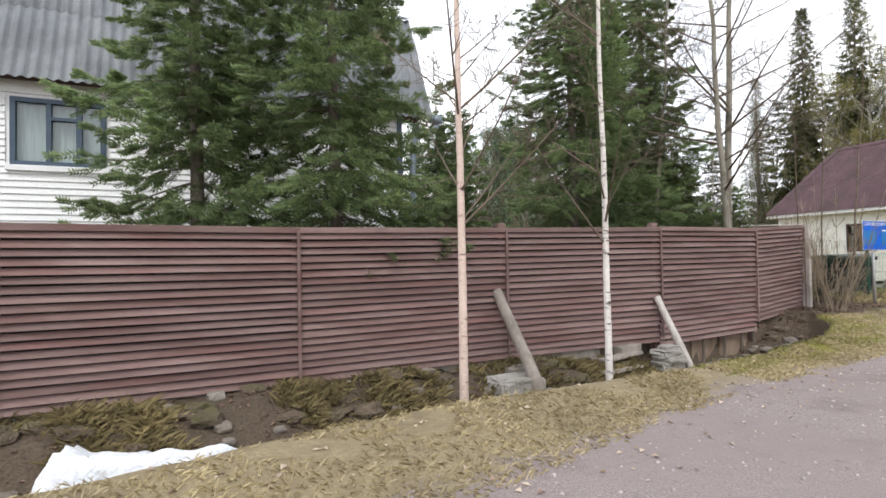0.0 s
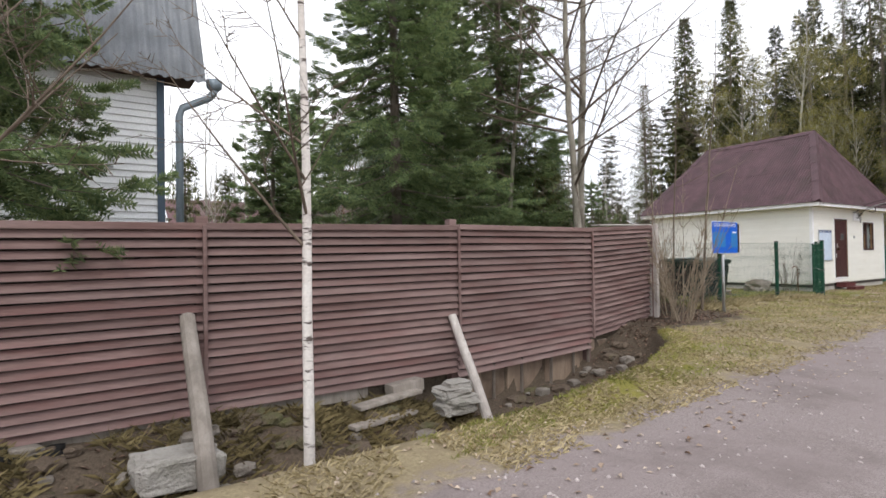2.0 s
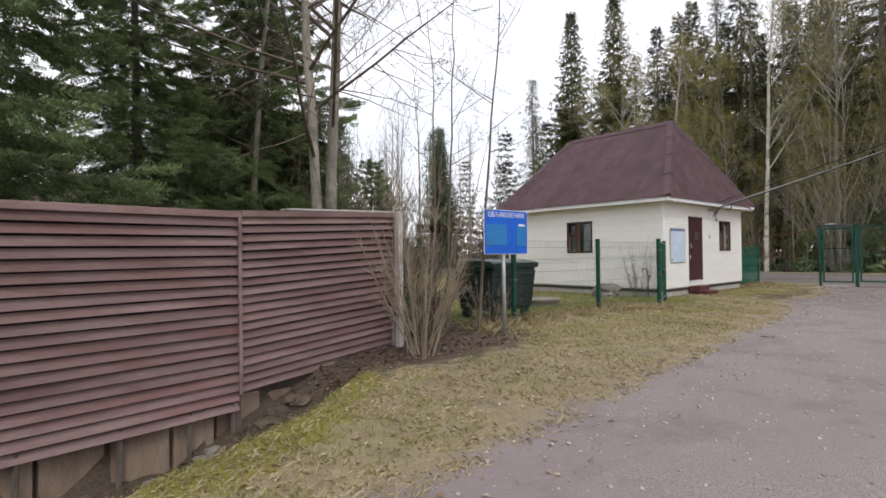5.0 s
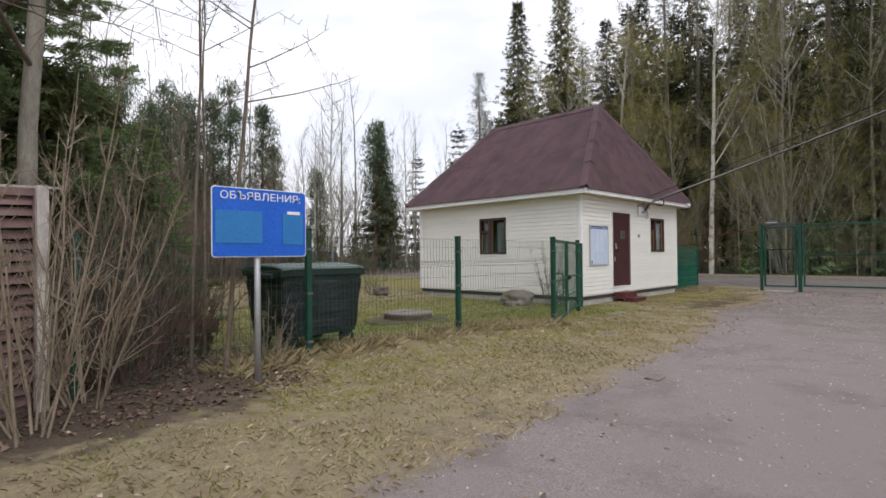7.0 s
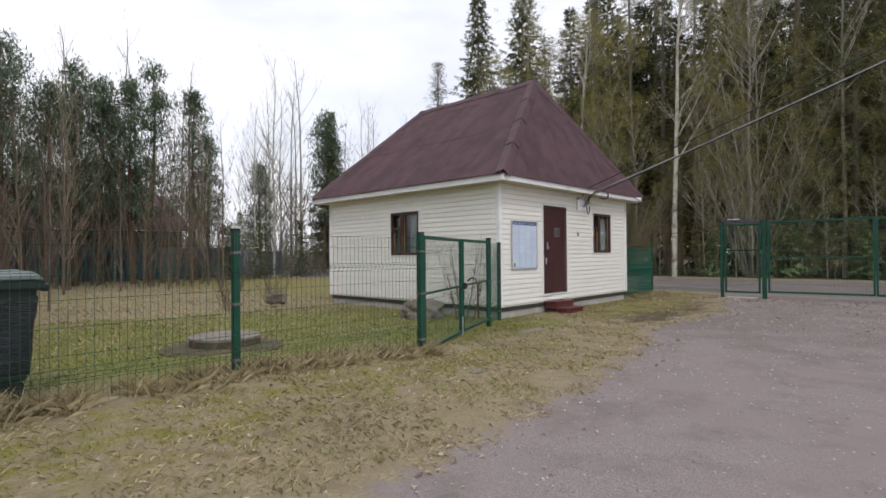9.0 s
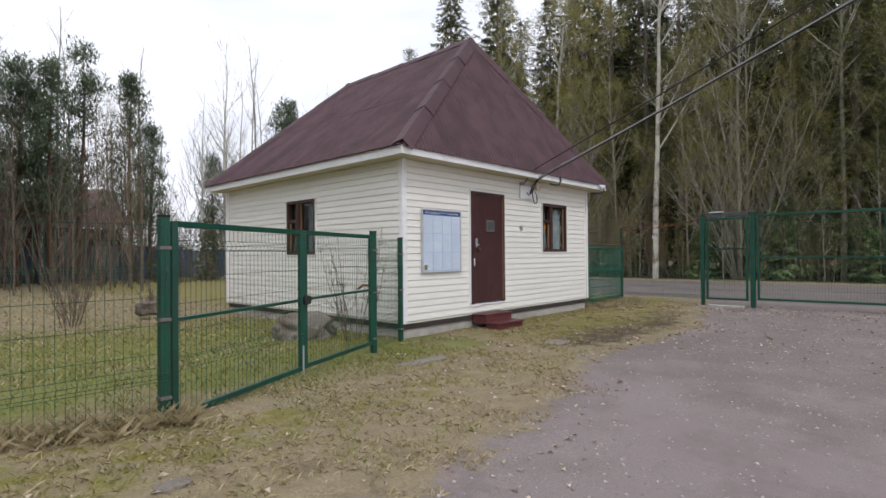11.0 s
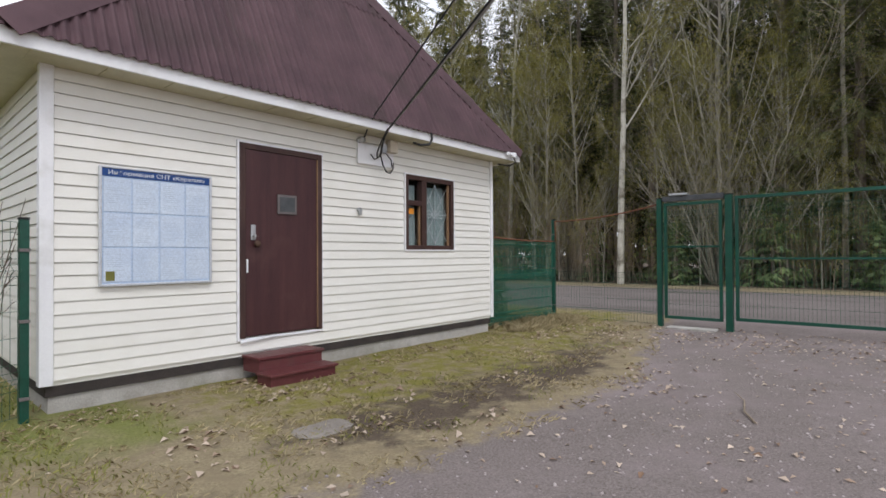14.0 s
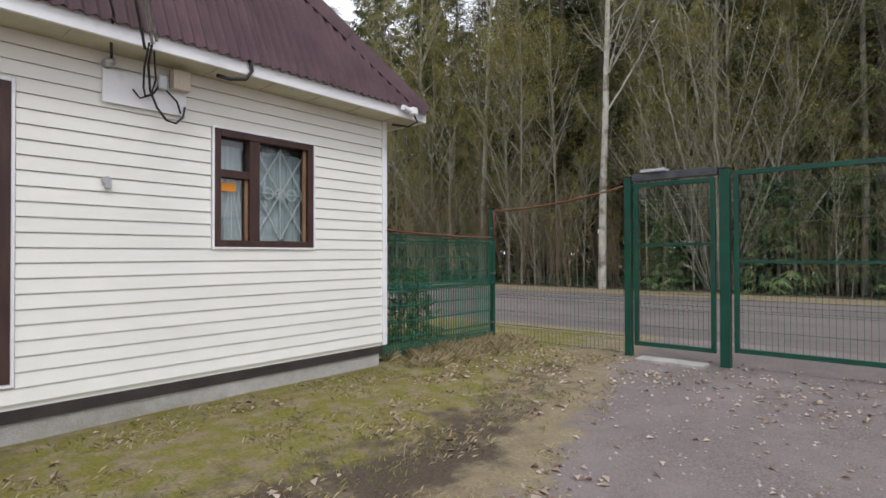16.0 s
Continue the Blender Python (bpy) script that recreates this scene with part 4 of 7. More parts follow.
board = thing("information_board", (23.63, HY0 - 0.03, 1.04), "pale blue information board with pinned paper sheets on the wall", "notice board")
bx0, bx1, bz0, bz1 = 23.14, 24.12, 1.035, 2.07
bm = bm_new()
box(bm, bx0 + 0.02, bx1 - 0.02, HY0 - 0.035, HY0 - 0.017, bz0 + 0.02, bz1 - 0.02)
part("back_plate", bm, M_BOARD, board)
bm = bm_new()
for a in ((bx0, bx0 + 0.022, bz0, bz1), (bx1 - 0.022, bx1, bz0, bz1), (bx0 + 0.022, bx1 - 0.022, bz0, bz0 + 0.022), (bx0 + 0.022, bx1 - 0.022, bz1 - 0.015, bz1)):
    box(bm, a[0], a[1], HY0 - 0.048, HY0 - 0.017, a[2], a[3], 0.004)
part("board_frame", bm, M_ALU, board, "aluminium frame")
bm = bm_new()
box(bm, bx0 + 0.023, bx1 - 0.023, HY0 - 0.040, HY0 - 0.036, bz1 - 0.085, bz1 - 0.016)
head = part("header_band", bm, M_NAVY, board, "navy header band")
lettering("Информация СНТ «Карелия»", 0.05, Matrix.Translation((23.63, HY0 - 0.042, bz1 - 0.052)) @ pose(0, 0, 0, 90, 0, 0), M_PAINT_WHITE, board, "header_lettering", 0.84)
rng = random.Random(5)
for r in range(3):
    for c in range(4):
        px0 = bx0 + 0.034 + c * 0.232
        pz1 = bz1 - 0.10 - r * 0.303
        bm = bm_new()
        box(bm, px0, px0 + 0.215, HY0 - 0.041, HY0 - 0.037, pz1 - 0.288, pz1, 0.001)
        p = part("paper_sheet", bm, M_PAPER, board)
        bm = bm_new()
        for k in range(13):
            if rng.random() < 0.75:
                zz = pz1 - 0.03 - k * 0.018
                box(bm, px0 + 0.025, px0 + 0.025 + 0.165 * rng.uniform(0.35, 1), HY0 - 0.0425, HY0 - 0.0415, zz - 0.0035, zz)
        part("printed_text", bm, M_PRINT, p)
bm = bm_new()
box(bm, bx0 + 0.05, bx0 + 0.12, HY0 - 0.0435, HY0 - 0.0425, bz0 + 0.05, bz0 + 0.13, 0.0)
part("printed_picture", bm, M_GREENGRASS, board)


# ---- louvred wooden fence ----
def gz(x, y):
    """The ground's height."""
    return float(ground_z(x, y))


wood_fence = thing("wooden_fence", (3.6, 5.93, 0.0), "faded red-brown fence of lapped horizontal boards, leaning slightly", "fence")
PANELS = [((-5.0, 4.55), (-1.35, 5.19), 1.61, 1.62, 0.22, 0.18, -1), ((-1.35, 5.19), (0.99, 5.62), 1.62, 1.63, 0.18, 0.10, 0), ((0.99, 5.62), (3.6, 5.93), 1.63, 1.67, 0.10, 0.06, 1), ((3.6, 5.93), (6.36, 6.06), 1.67, 1.71, 0.06, 0.03, 2),
          ((6.36, 6.06), (9.2, 6.54), 1.72, 1.75, -0.03, -0.06, 3), ((9.2, 6.54), (11.3, 6.99), 1.76, 1.86, 0.10, 0.19, 4)]
N_SLAT = 20
rng = random.Random(11)
for (ax, ay), (cx, cy), at, ct, ab, cb, k in PANELS:
    d = Vector((cx - ax, cy - ay, 0)).normalized()
    out = Vector((d.y, -d.x, 0))
    LEAN_Y = 0.05
    for s in range(N_SLAT):
        f0, f1 = s / N_SLAT, (s + 1) / N_SLAT
        bm = bm_new()
        quad = []
        j = [rng.uniform(-0.004, 0.004) for _ in range(4)]
        segs = 6
        rings = []
        for i in range(segs + 1):
            u = i / segs
            p = Vector((ax + (cx - ax) * u, ay + (cy - ay) * u, 0))
            lo, hi = ab + (cb - ab) * u, at + (ct - at) * u - 0.02
            zl, zh = lo + (hi - lo) * f0 + j[0] * (1 - u) + j[1] * u, lo + (hi - lo) * f1 - 0.017 + j[2] * u
            wob = 0.004 * math.sin(u * 7 + s * 1.3 + k)
            lean = LEAN_Y * f0
            o = out * (lean + wob)
            ring = [p + o + out * 0.074 + Vector((0, 0, zl)), p + o + out * 0.036 + Vector((0, 0, zh)), p + o + out * 0.014 + Vector((0, 0, zh)), p + o + out * 0.050 + Vector((0, 0, zl))]
            rings.append([bm.verts.new(q) for q in ring])
        for a, b in zip(rings, rings[1:]):
            for q in range(4):
                bm.faces.new((a[q], b[q], b[(q + 1) % 4], a[(q + 1) % 4]))
        bm.faces.new(rings[0])
        bm.faces.new(rings[-1][::-1])
        bmesh.ops.recalc_face_normals(bm, faces=bm.faces)
        part("fence_slat", bm, M_FENCE, wood_fence)
    # added near-black sheet behind the slats, painting the shade in their gaps
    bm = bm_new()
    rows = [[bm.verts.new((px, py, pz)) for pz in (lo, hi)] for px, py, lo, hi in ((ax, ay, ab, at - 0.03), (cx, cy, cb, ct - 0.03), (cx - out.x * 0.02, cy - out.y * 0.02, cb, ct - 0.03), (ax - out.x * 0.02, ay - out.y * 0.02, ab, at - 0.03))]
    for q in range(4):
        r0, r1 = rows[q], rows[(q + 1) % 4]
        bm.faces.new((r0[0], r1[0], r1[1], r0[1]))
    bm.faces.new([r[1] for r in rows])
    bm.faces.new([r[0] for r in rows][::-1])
    part("backing_board", bm, M_TAR_GAP, wood_fence)
    bm = bm_new()
    beam(bm, (ax + out.x * 0.075, ay + out.y * 0.075, at - 0.005), (cx + out.x * 0.075, cy + out.y * 0.075, ct - 0.005), 0.10, 0.06, 0.006)
    part("cap_rail", bm, M_FENCE, wood_fence)
for (px, py), top, over in (((-5.0, 4.55), 1.62, 0), ((-1.35, 5.19), 1.64, 0), ((0.99, 5.62), 1.65, 0.0), ((3.6, 5.93), 1.70, 0.06), ((6.36, 6.06), 1.74, 0.07), ((9.2, 6.54), 1.77, 0.0), ((11.33, 7.0), 1.86, 0.02)):
    bm = bm_new()
    box(bm, px - 0.05, px + 0.05, py - 0.01, py + 0.09, gz(px, py + 0.4) - 0.5, top + over, 0.006)
    part("fence_post", bm, M_FENCE, wood_fence)
    bm = bm_new()
    box(bm, px - 0.016, px + 0.016, py - 0.140, py - 0.118, 0.1, top - 0.03, 0.004)
    part("cover_strip", bm, M_FENCE, wood_fence)
bm = bm_new()
box(bm, 11.325, 11.40, 6.79, 6.98, 0.05, 1.90, 0.008)
part("end_post", bm, M_PALEWOOD, wood_fence, "bare grey end post")
bm = bm_new()
beam(bm, (9.9, 6.95, 1.86), (11.5, 7.05, 1.905), 0.16, 0.02, 0.003)
part("top_strip", bm, M_PALEWOOD, wood_fence, "pale grey strip on top")

# boarded skirt under the fence
skirt = thing("fence_skirt", (7.8, 6.33, -0.45), "row of stained concrete slabs under the fence", "retaining wall")
rng = random.Random(4)
x = 6.5
while x < 9.75:
    w = rng.uniform(0.32, 0.5)
    yb = lerp_line(FENCE_LINE, x + w / 2) + 0.03 + rng.uniform(-0.03, 0.03)
    bm = bm_new()
    box(bm, x, x + w - rng.uniform(0.02, 0.05), yb, yb + 0.06, -0.72, rng.uniform(-0.03, 0.05), 0.012, Matrix.Translation((x, yb, 0)) @ pose(0, 0, 0, rng.uniform(-3, 3), 0, 8 + rng.uniform(-5, 5)) @ Matrix.Translation((-x, -yb, 0)))
    part("slab", bm, M_BROWNSLAB, skirt)
    x += w
for px in (6.52, 7.0, 7.55, 8.2, 8.75, 9.15):
    yb = lerp_line(FENCE_LINE, px) - 0.03
    bm = bm_new()
    tube(bm, [(px, yb, -0.75), (px + 0.01, yb, 0.05)], 0.022, 8)
    part("stake", bm, M_BARK, skirt)
bm = bm_new()
for x0, x1 in ((-5, -1.3), (-1.25, 1.0), (1.05, 3.55), (3.62, 5.2)):
    y0, y1 = lerp_line(FENCE_LINE, x0) + 0.01, lerp_line(FENCE_LINE, x1) + 0.01
    beam(bm, (x0, y0, 0.03), (x1, y1, 0.02), 0.06, 0.20, 0.006)
part("base_board", bm, M_GREYWOOD, skirt, "grey wet base boards")
bm = bm_new()
beam(bm, (0.95, 5.52, 0.03), (2.35, 5.68, 0.03), 0.03, 0.06, 0.004)
part("pale_board", bm, M_PALEWOOD, skirt, "pale bare board")

# props, stones, planks, snow
for p, q, r0, r1, mt, lab in (((3.44, 4.83, -0.25), (3.47, 5.84, 0.90), 0.072, 0.062, M_GREYWOOD, "weathered grey pole propped against the fence"), ((6.27, 5.30, -0.40), (6.25, 5.93, 0.70), 0.056, 0.048, M_PALEWOOD, "pale peeled pole propped against the fence")):
    bm = bm_new()
    pts = [Vector(p).lerp(Vector(q), t) + Vector((0.006 * math.sin(5 * t), 0, 0)) for t in np.linspace(0, 1, 9)]
    tube(bm, pts, [r0 + (r1 - r0) * t for t in np.linspace(0, 1, 9)], 12)
    tagged(part("prop_pole", bm, mt, smooth=False), lab, "pole")
rng = random.Random(8)
for at, size, rz, lab in (((3.28, 5.16, -0.12), (0.40, 0.24, 0.17), 8, "pale grey concrete block lying in the ditch"), ((5.97, 5.50, -0.10), (0.29, 0.22, 0.20), -12, "rough layered stone block beside the pole")):
    bm = bm_new()
    if rz > 0:
        rocky(bm, at, size, rz, 4, 0.16, 0.34)
    else:
        # split layers, each a little askew on the one below
        for dx, dy, dz, kx, ky, kz in ((0, 0, -0.09, 1.0, 1.0, 0.42), (0.02, -0.02, -0.01, 0.93, 0.96, 0.34), (-0.03, 0.01, 0.07, 0.86, 0.9, 0.36), (0.03, 0.02, 0.135, 0.62, 0.7, 0.24)):
            rocky(bm, (at[0] + dx, at[1] + dy, at[2] + dz), (size[0] * kx, size[1] * ky, size[2] * kz), rz + dz * 40, 3, 0.22, 0.36)
    tagged(part("stone_block", bm, M_STONE, smooth=False), lab, "stone")
for a, b, w, h in (((4.9, 5.62, -0.06), (5.65, 5.72, -0.02), 0.16, 0.04), ((4.75, 5.40, -0.17), (5.5, 5.55, -0.17), 0.13, 0.04), ((5.35, 5.80, 0.00), (5.75, 5.85, 0.02), 0.16, 0.12)):
    bm = bm_new()
    beam(bm, a, b, w, h, 0.01)
    tagged(part("plank", bm, M_GREYWOOD), "weathered grey plank lying on the ditch bank", "plank", "planks on the bank")
pebbles = []
for k in range(70):
    x = rng.uniform(-2.5, 9.5)
    u = rng.uniform(0.5, 0.98)
    y = lerp_line(CREST_LINE, x) * (1 - u) + lerp_line(FENCE_LINE, x) * u - 0.05
    s = rng.uniform(0.03, 0.10) if k > 12 else rng.uniform(0.08, 0.14)
    bm = bm_new()
    rocky(bm, (x, y, gz(x, y) + s * 0.25), (s * 1.3, s, s * 0.7), k, 2, 0.3)
    tagged(part("ditch_stone", bm, M_BOULDER), "small grey stone in the ditch", "stone", "stones in the ditch")
# a melting bank of snow
bm = bm_new()
nx, ny = 46, 16
grid = []
for i in range(nx + 1):
    row = []
    for j in range(ny + 1):
        u, v = i / nx, j / ny
        x = -0.80 + 1.35 * u + 0.04 * noise.noise((v * 5, 3.1, 0))
        low_y = lerp_line(CREST_LINE, x) + 0.25
        y = low_y + (1.15 * (1 - 0.80 * u ** 0.7) + 0.10 * noise.noise((u * 6, 1.3, 0))) * v
        body = min(1.0, 9 * v, 5 * (1 - v), 12 * u + 0.02, 6 * (1 - u))
        top = 0.27 - 0.20 * v - 0.13 * u + 0.05 * noise.noise((u * 9, v * 5, 2)) + 0.05 * math.exp(-((u - 0.06) / 0.08) ** 2)
        g = gz(x, y) - 0.04
        row.append(bm.verts.new((x, y, g + max(0.0, top - g) * max(0.0, body) ** 0.5)))
    grid.append(row)
for i in range(nx):
    for j in range(ny):
        bm.faces.new((grid[i][j], grid[i + 1][j], grid[i + 1][j + 1], grid[i][j + 1]))
tagged(part("snow_patch", bm, M_SNOW, smooth=True), "last dirty bank of white snow in the ditch", "snow")


# ---- green wire-mesh fences and gates ----
def mesh_panel(a, b, z_lo, z_hi, name, parent, folds=(0.2, 0.75), dx=0.055, dz=0.20, r=0.0022, material=None):
    """A welded wire panel with vertical wires, horizontal wires and V folds, in one part."""
    a, b = Vector(a), Vector(b)
    d = b - a
    L = d.length
    d.normalize()
    nrm = Vector((d.y, -d.x, 0))
    verts, tris = [], []

    def bar(p, q, rad):
        base = len(verts)
        ax = (q - p).normalized()
        s = ax.cross(nrm).normalized() * rad
        n2 = nrm * rad
        for c in (p, q):
            verts.extend([c + s, c - s * 0.5 + n2, c - s * 0.5 - n2])
        for k in range(3):
            i, j = k, (k + 1) % 3
            tris.extend([(base + i, base + j, base + 3 + j), (base + i, base + 3 + j, base + 3 + i)])

    H = z_hi - z_lo
    levels = [0.0]
    for f in folds:
        levels += [f - 0.03, f, f + 0.03]
    levels.append(1.0)
    bulge = [0.0] + [v for f in folds for v in (0.0, 0.035, 0.0)] + [0.0]
    n = int(L / dx)
    for i in range(n + 1):
        u = i / n
        base = a.lerp(b, u)
        for l0, l1, b0, b1 in zip(levels, levels[1:], bulge, bulge[1:]):
            bar(Vector((base.x, base.y, base.z + z_lo + H * l0)) + nrm * b0, Vector((base.x, base.y, base.z + z_lo + H * l1)) + nrm * b1, r)
    hz = sorted(set([round(v, 3) for v in np.arange(0, 1.001, dz / H)] + levels))
    for l in hz:
        off = float(np.interp(l, levels, bulge))
        bar(a + Vector((0, 0, z_lo + H * l)) + nrm * off, b + Vector((0, 0, z_lo + H * l)) + nrm * off, r * 1.15)
    verts = np.array([tuple(v) for v in verts]) - np.array(BASE[parent.name])
    return link_mesh(name, array_mesh(name, verts, tris), material or M_WIRE, parent)


def steel_post(x, y, z0, z1, w, parent, name="post", cap=True, straps=True):
    bm = bm_new()
    box(bm, x - w / 2, x + w / 2, y - w / 2, y + w / 2, z0 - 0.3, z1, 0.004)
    p = part(name, bm, M_GREEN, parent)
    if cap:
        bm = bm_new()
        box(bm, x - w / 2 - 0.004, x + w / 2 + 0.004, y - w / 2 - 0.004, y + w / 2 + 0.004, z1 + 0.001, z1 + 0.018, 0.004)
        part("post_cap", bm, M_RUBBER, p)
    if straps:
        for f in (0.12, 0.5, 0.85):
            zz = z0 + (z1 - z0) * f
            bm = bm_new()
            box(bm, x - w / 2 - 0.005, x + w / 2 + 0.005, y - w / 2 - 0.012, y + w / 2 + 0.005, zz - 0.012, zz + 0.012, 0.002)
            part("strap", bm, M_DULL, p)
    return p


mesh_fence = thing("mesh_fence", (15.0, 6.95, 0.2), "green welded wire-mesh fence on steel posts", "fence")
FP = [(11.6, 7.0), (13.72, 6.97), (16.06, 6.93), (18.44, 6.93)]
for i, (x, y) in enumerate(FP[:3]):
    steel_post(x, y, gz(x, y), 1.55 if i == 0 else 1.63 if i == 1 else 1.59, 0.06, mesh_fence)
for a, b in zip(FP, FP[1:]):
    za, zb = gz(*a), gz(*b)
    mesh_panel((a[0], a[1] - 0.035, 0), (b[0], b[1] - 0.035, 0), max(za, zb) - 0.02, 1.56, "mesh_panel", mesh_fence)

gate = thing("double_gate", (20.15, 7.75, 0.1), "green steel double gate with wire mesh, padlocked shut", "gate")
steel_post(18.44, 6.93, gz(18.44, 6.93), 1.62, 0.068, gate, "gate_post")
steel_post(21.67, 8.34, gz(21.67, 8.34), 1.64, 0.068, gate, "gate_post")


def leaf(a, b, z0, z1, parent, name="gate_leaf", w=0.045, mid=0.5):
    a, b = Vector(a), Vector(b)
    d = (b - a).normalized()
    bm = bm_new()
    box(bm, a.x - w / 2, a.x + w / 2, a.y - w / 2, a.y + w / 2, z0, z1, 0.003)
    lf = part(name, bm, M_GREEN, parent)
    bm = bm_new()
    box(bm, b.x - w / 2, b.x + w / 2, b.y - w / 2, b.y + w / 2, z0, z1, 0.003)
    part("stile", bm, M_GREEN, lf)
    for z, h in ((z1 - w / 2, w), (z0 + w / 2, w), (z0 + (z1 - z0) * mid, w * 0.6)):
        bm = bm_new()
        beam(bm, a + d * w / 2 + Vector((0, 0, z)), b - d * w / 2 + Vector((0, 0, z)), w * 0.9, h, 0.003)
        part("gate_rail", bm, M_GREEN, lf)
    mesh_panel((a.x, a.y, 0), (b.x, b.y, 0), z0 + w, z1 - w, "mesh_infill", lf, folds=(0.25, 0.9))
    return lf


ga, gm, gb = Vector((18.53, 6.97, 0)), Vector((20.13, 7.70, 0)), Vector((21.59, 8.30, 0))
gd = (gm - ga).normalized()
gd2 = (gb - gm).normalized()
leaf(ga, gm - gd * 0.03, 0.14, 1.60, gate)
leaf(gm + gd2 * 0.035, gb, 0.15, 1.60, gate)
bm = bm_new()
rocky(bm, (20.16, 7.66, 0.87), (0.06, 0.05, 0.07), 3, 2, 0.3)
part("lock_wrap", bm, M_RUBBER, gate, "padlock wrapped in black plastic")
bm = bm_new()
tube(bm, [(20.11, 7.66, 0.40), (20.11, 7.66, 0.0)], 0.010, 8)
part("drop_bolt", bm, M_STEEL, gate)

side_fence = thing("mesh_fence", (22.3, 8.7, 0.1), "narrow green wire-mesh panel between the gate and the gatehouse", "fence")
steel_post(22.62, 8.80, gz(22.6, 8.8), 1.58, 0.06, side_fence)
mesh_panel((21.75, 8.36, 0), (22.58, 8.78, 0), 0.08, 1.56, "mesh_panel", side_fence)

far_fence = thing("mesh_fence", (30.2, 9.1, 0.05), "green wire-mesh fence panels beside the gatehouse", "fence")
steel_post(29.05, 9.10, 0.03, 1.62, 0.055, far_fence)
steel_post(31.3, 9.03, 0.05, 1.98, 0.06, far_fence)
mesh_panel((29.1, 9.08, 0), (31.25, 9.02, 0), 0.06, 1.55, "mesh_panel", far_fence, folds=(0.05, 0.55, 0.95), dx=0.05, r=0.0058, material=M_WIRE_THICK)
mesh_panel((29.1, 9.13, 0), (31.25, 9.07, 0), 0.06, 1.0, "mesh_panel", far_fence, folds=(0.1, 0.9), dx=0.05, r=0.0058, material=M_WIRE_THICK)
mesh_panel((31.3, 8.98, 0), (31.3, 7.0, 0), 0.06, 0.95, "mesh_panel", far_fence)
bm = bm_new()
hang(bm, (29.1, 9.05, 1.60), (31.28, 9.0, 1.55), 0.02, 0.012)
hang(bm, (31.28, 9.0, 1.95), (31.3, 6.98, 2.16), 0.06, 0.012)
tube(bm, [(31.27, 8.97, 1.55), (31.26, 8.97, 1.95)], 0.012, 6)
part("rust_red_cable", bm, M_RUST, far_fence, "rust-red corrugated cable conduit", smooth=True)

entrance = thing("entrance_gate", (31.3, 5.0, 0.05), "green steel wicket and wide sliding gate across the lane", "gate")
steel_post(31.3, 6.93, 0.05, 2.25, 0.085, entrance, "gate_post", straps=False)
steel_post(31.3, 5.82, 0.05, 2.25, 0.105, entrance, "gate_post", straps=False)
bm = bm_new()
box(bm, 31.25, 31.35, 5.89, 6.87, 2.20, 2.29, 0.006)
part("lintel", bm, M_STEELDARK, entrance, "dark steel lintel over the wicket")
bm = bm_new()
box(bm, 31.22, 31.38, 6.45, 6.75, 2.295, 2.33, 0.006)
part("latch_box", bm, M_ALU, entrance)
leaf((31.27, 6.82, 0), (31.27, 5.94, 0), 0.17, 2.17, entrance, "wicket", 0.05, 0.62)
leaf((31.27, 5.70, 0), (31.27, 3.36, 0), 0.20, 2.22, entrance, "sliding_gate", 0.05, 0.5)
leaf((31.27, 3.30, 0), (31.27, 0.6, 0), 0.20, 2.22, entrance, "sliding_gate", 0.05, 0.5)
steel_post(31.35, 0.5, 0.05, 2.25, 0.12, entrance, "gate_post", straps=False)
bm = bm_new()
box(bm, 31.0, 31.25, 5.98, 6.75, -0.02, 0.055, 0.012)
tagged(part("threshold_slab", bm, M_CONC), "pale concrete slab at the wicket", "slab")

# ---- notice sign ----
sign = thing("notice_sign", (12.85, 6.36, 0.2), "blue notice sign with white lettering on a grey steel pole", "sign")
sd = Vector((1, 0.0, 0)).normalized()
sm = Matrix.Translation((12.885, 6.39, 1.652)) @ Matrix.Rotation(math.atan2(sd.y, sd.x), 4, "Z")


def on_sign(bm, x0, x1, y0, y1, z0, z1, bevel=0.0):
    return box(bm, x0, x1, y0, y1, z0, z1, bevel, sm)


bm = bm_new()
on_sign(bm, -0.448, 0.448, -0.004, 0.004, -0.302, 0.302)
geom = [e for e in bm.edges if abs((e.verts[0].co - e.verts[1].co).length - 0.008) < 1e-4]
bmesh.ops.bevel(bm, geom=geom, offset=0.03, segments=4, affect="EDGES", profile=0.5)
part("sign_border", bm, M_PAINT_WHITE, sign, "white sign edge")
bm = bm_new()
on_sign(bm, -0.440, 0.440, -0.009, -0.0045, -0.294, 0.294)
geom = [e for e in bm.edges if abs((e.verts[0].co - e.verts[1].co).length - 0.0045) < 1e-4]
bmesh.ops.bevel(bm, geom=geom, offset=0.026, segments=4, affect="EDGES", profile=0.5)
part("sign_face", bm, M_SIGN, sign, "blue sign face")
for a in ((-0.42, 0.0, -0.18, 0.10, -0.015), (0.20, 0.41, -0.19, 0.095, -0.016)):
    bm = bm_new()
    on_sign(bm, a[0], a[1], a[4], -0.0095, a[2], a[3], 0.001)
    part("pasted_sheet", bm, M_SIGN_PALE, sign, "faded blue pasted sheet")
bm = bm_new()
on_sign(bm, 0.245, 0.375, -0.024, -0.012, 0.085, 0.115, 0.005)
part("peeling_corner", bm, M_PAINT_WHITE, sign, "white peeling sheet top")
lettering("ОБЪЯВЛЕНИЯ:", 0.092, sm @ Matrix.Translation((0.005, -0.0105, 0.228)) @ pose(0, 0, 0, 90, 0, 0), M_PAINT_WHITE, sign, "sign_lettering", 0.76, 0.0015)
bm = bm_new()
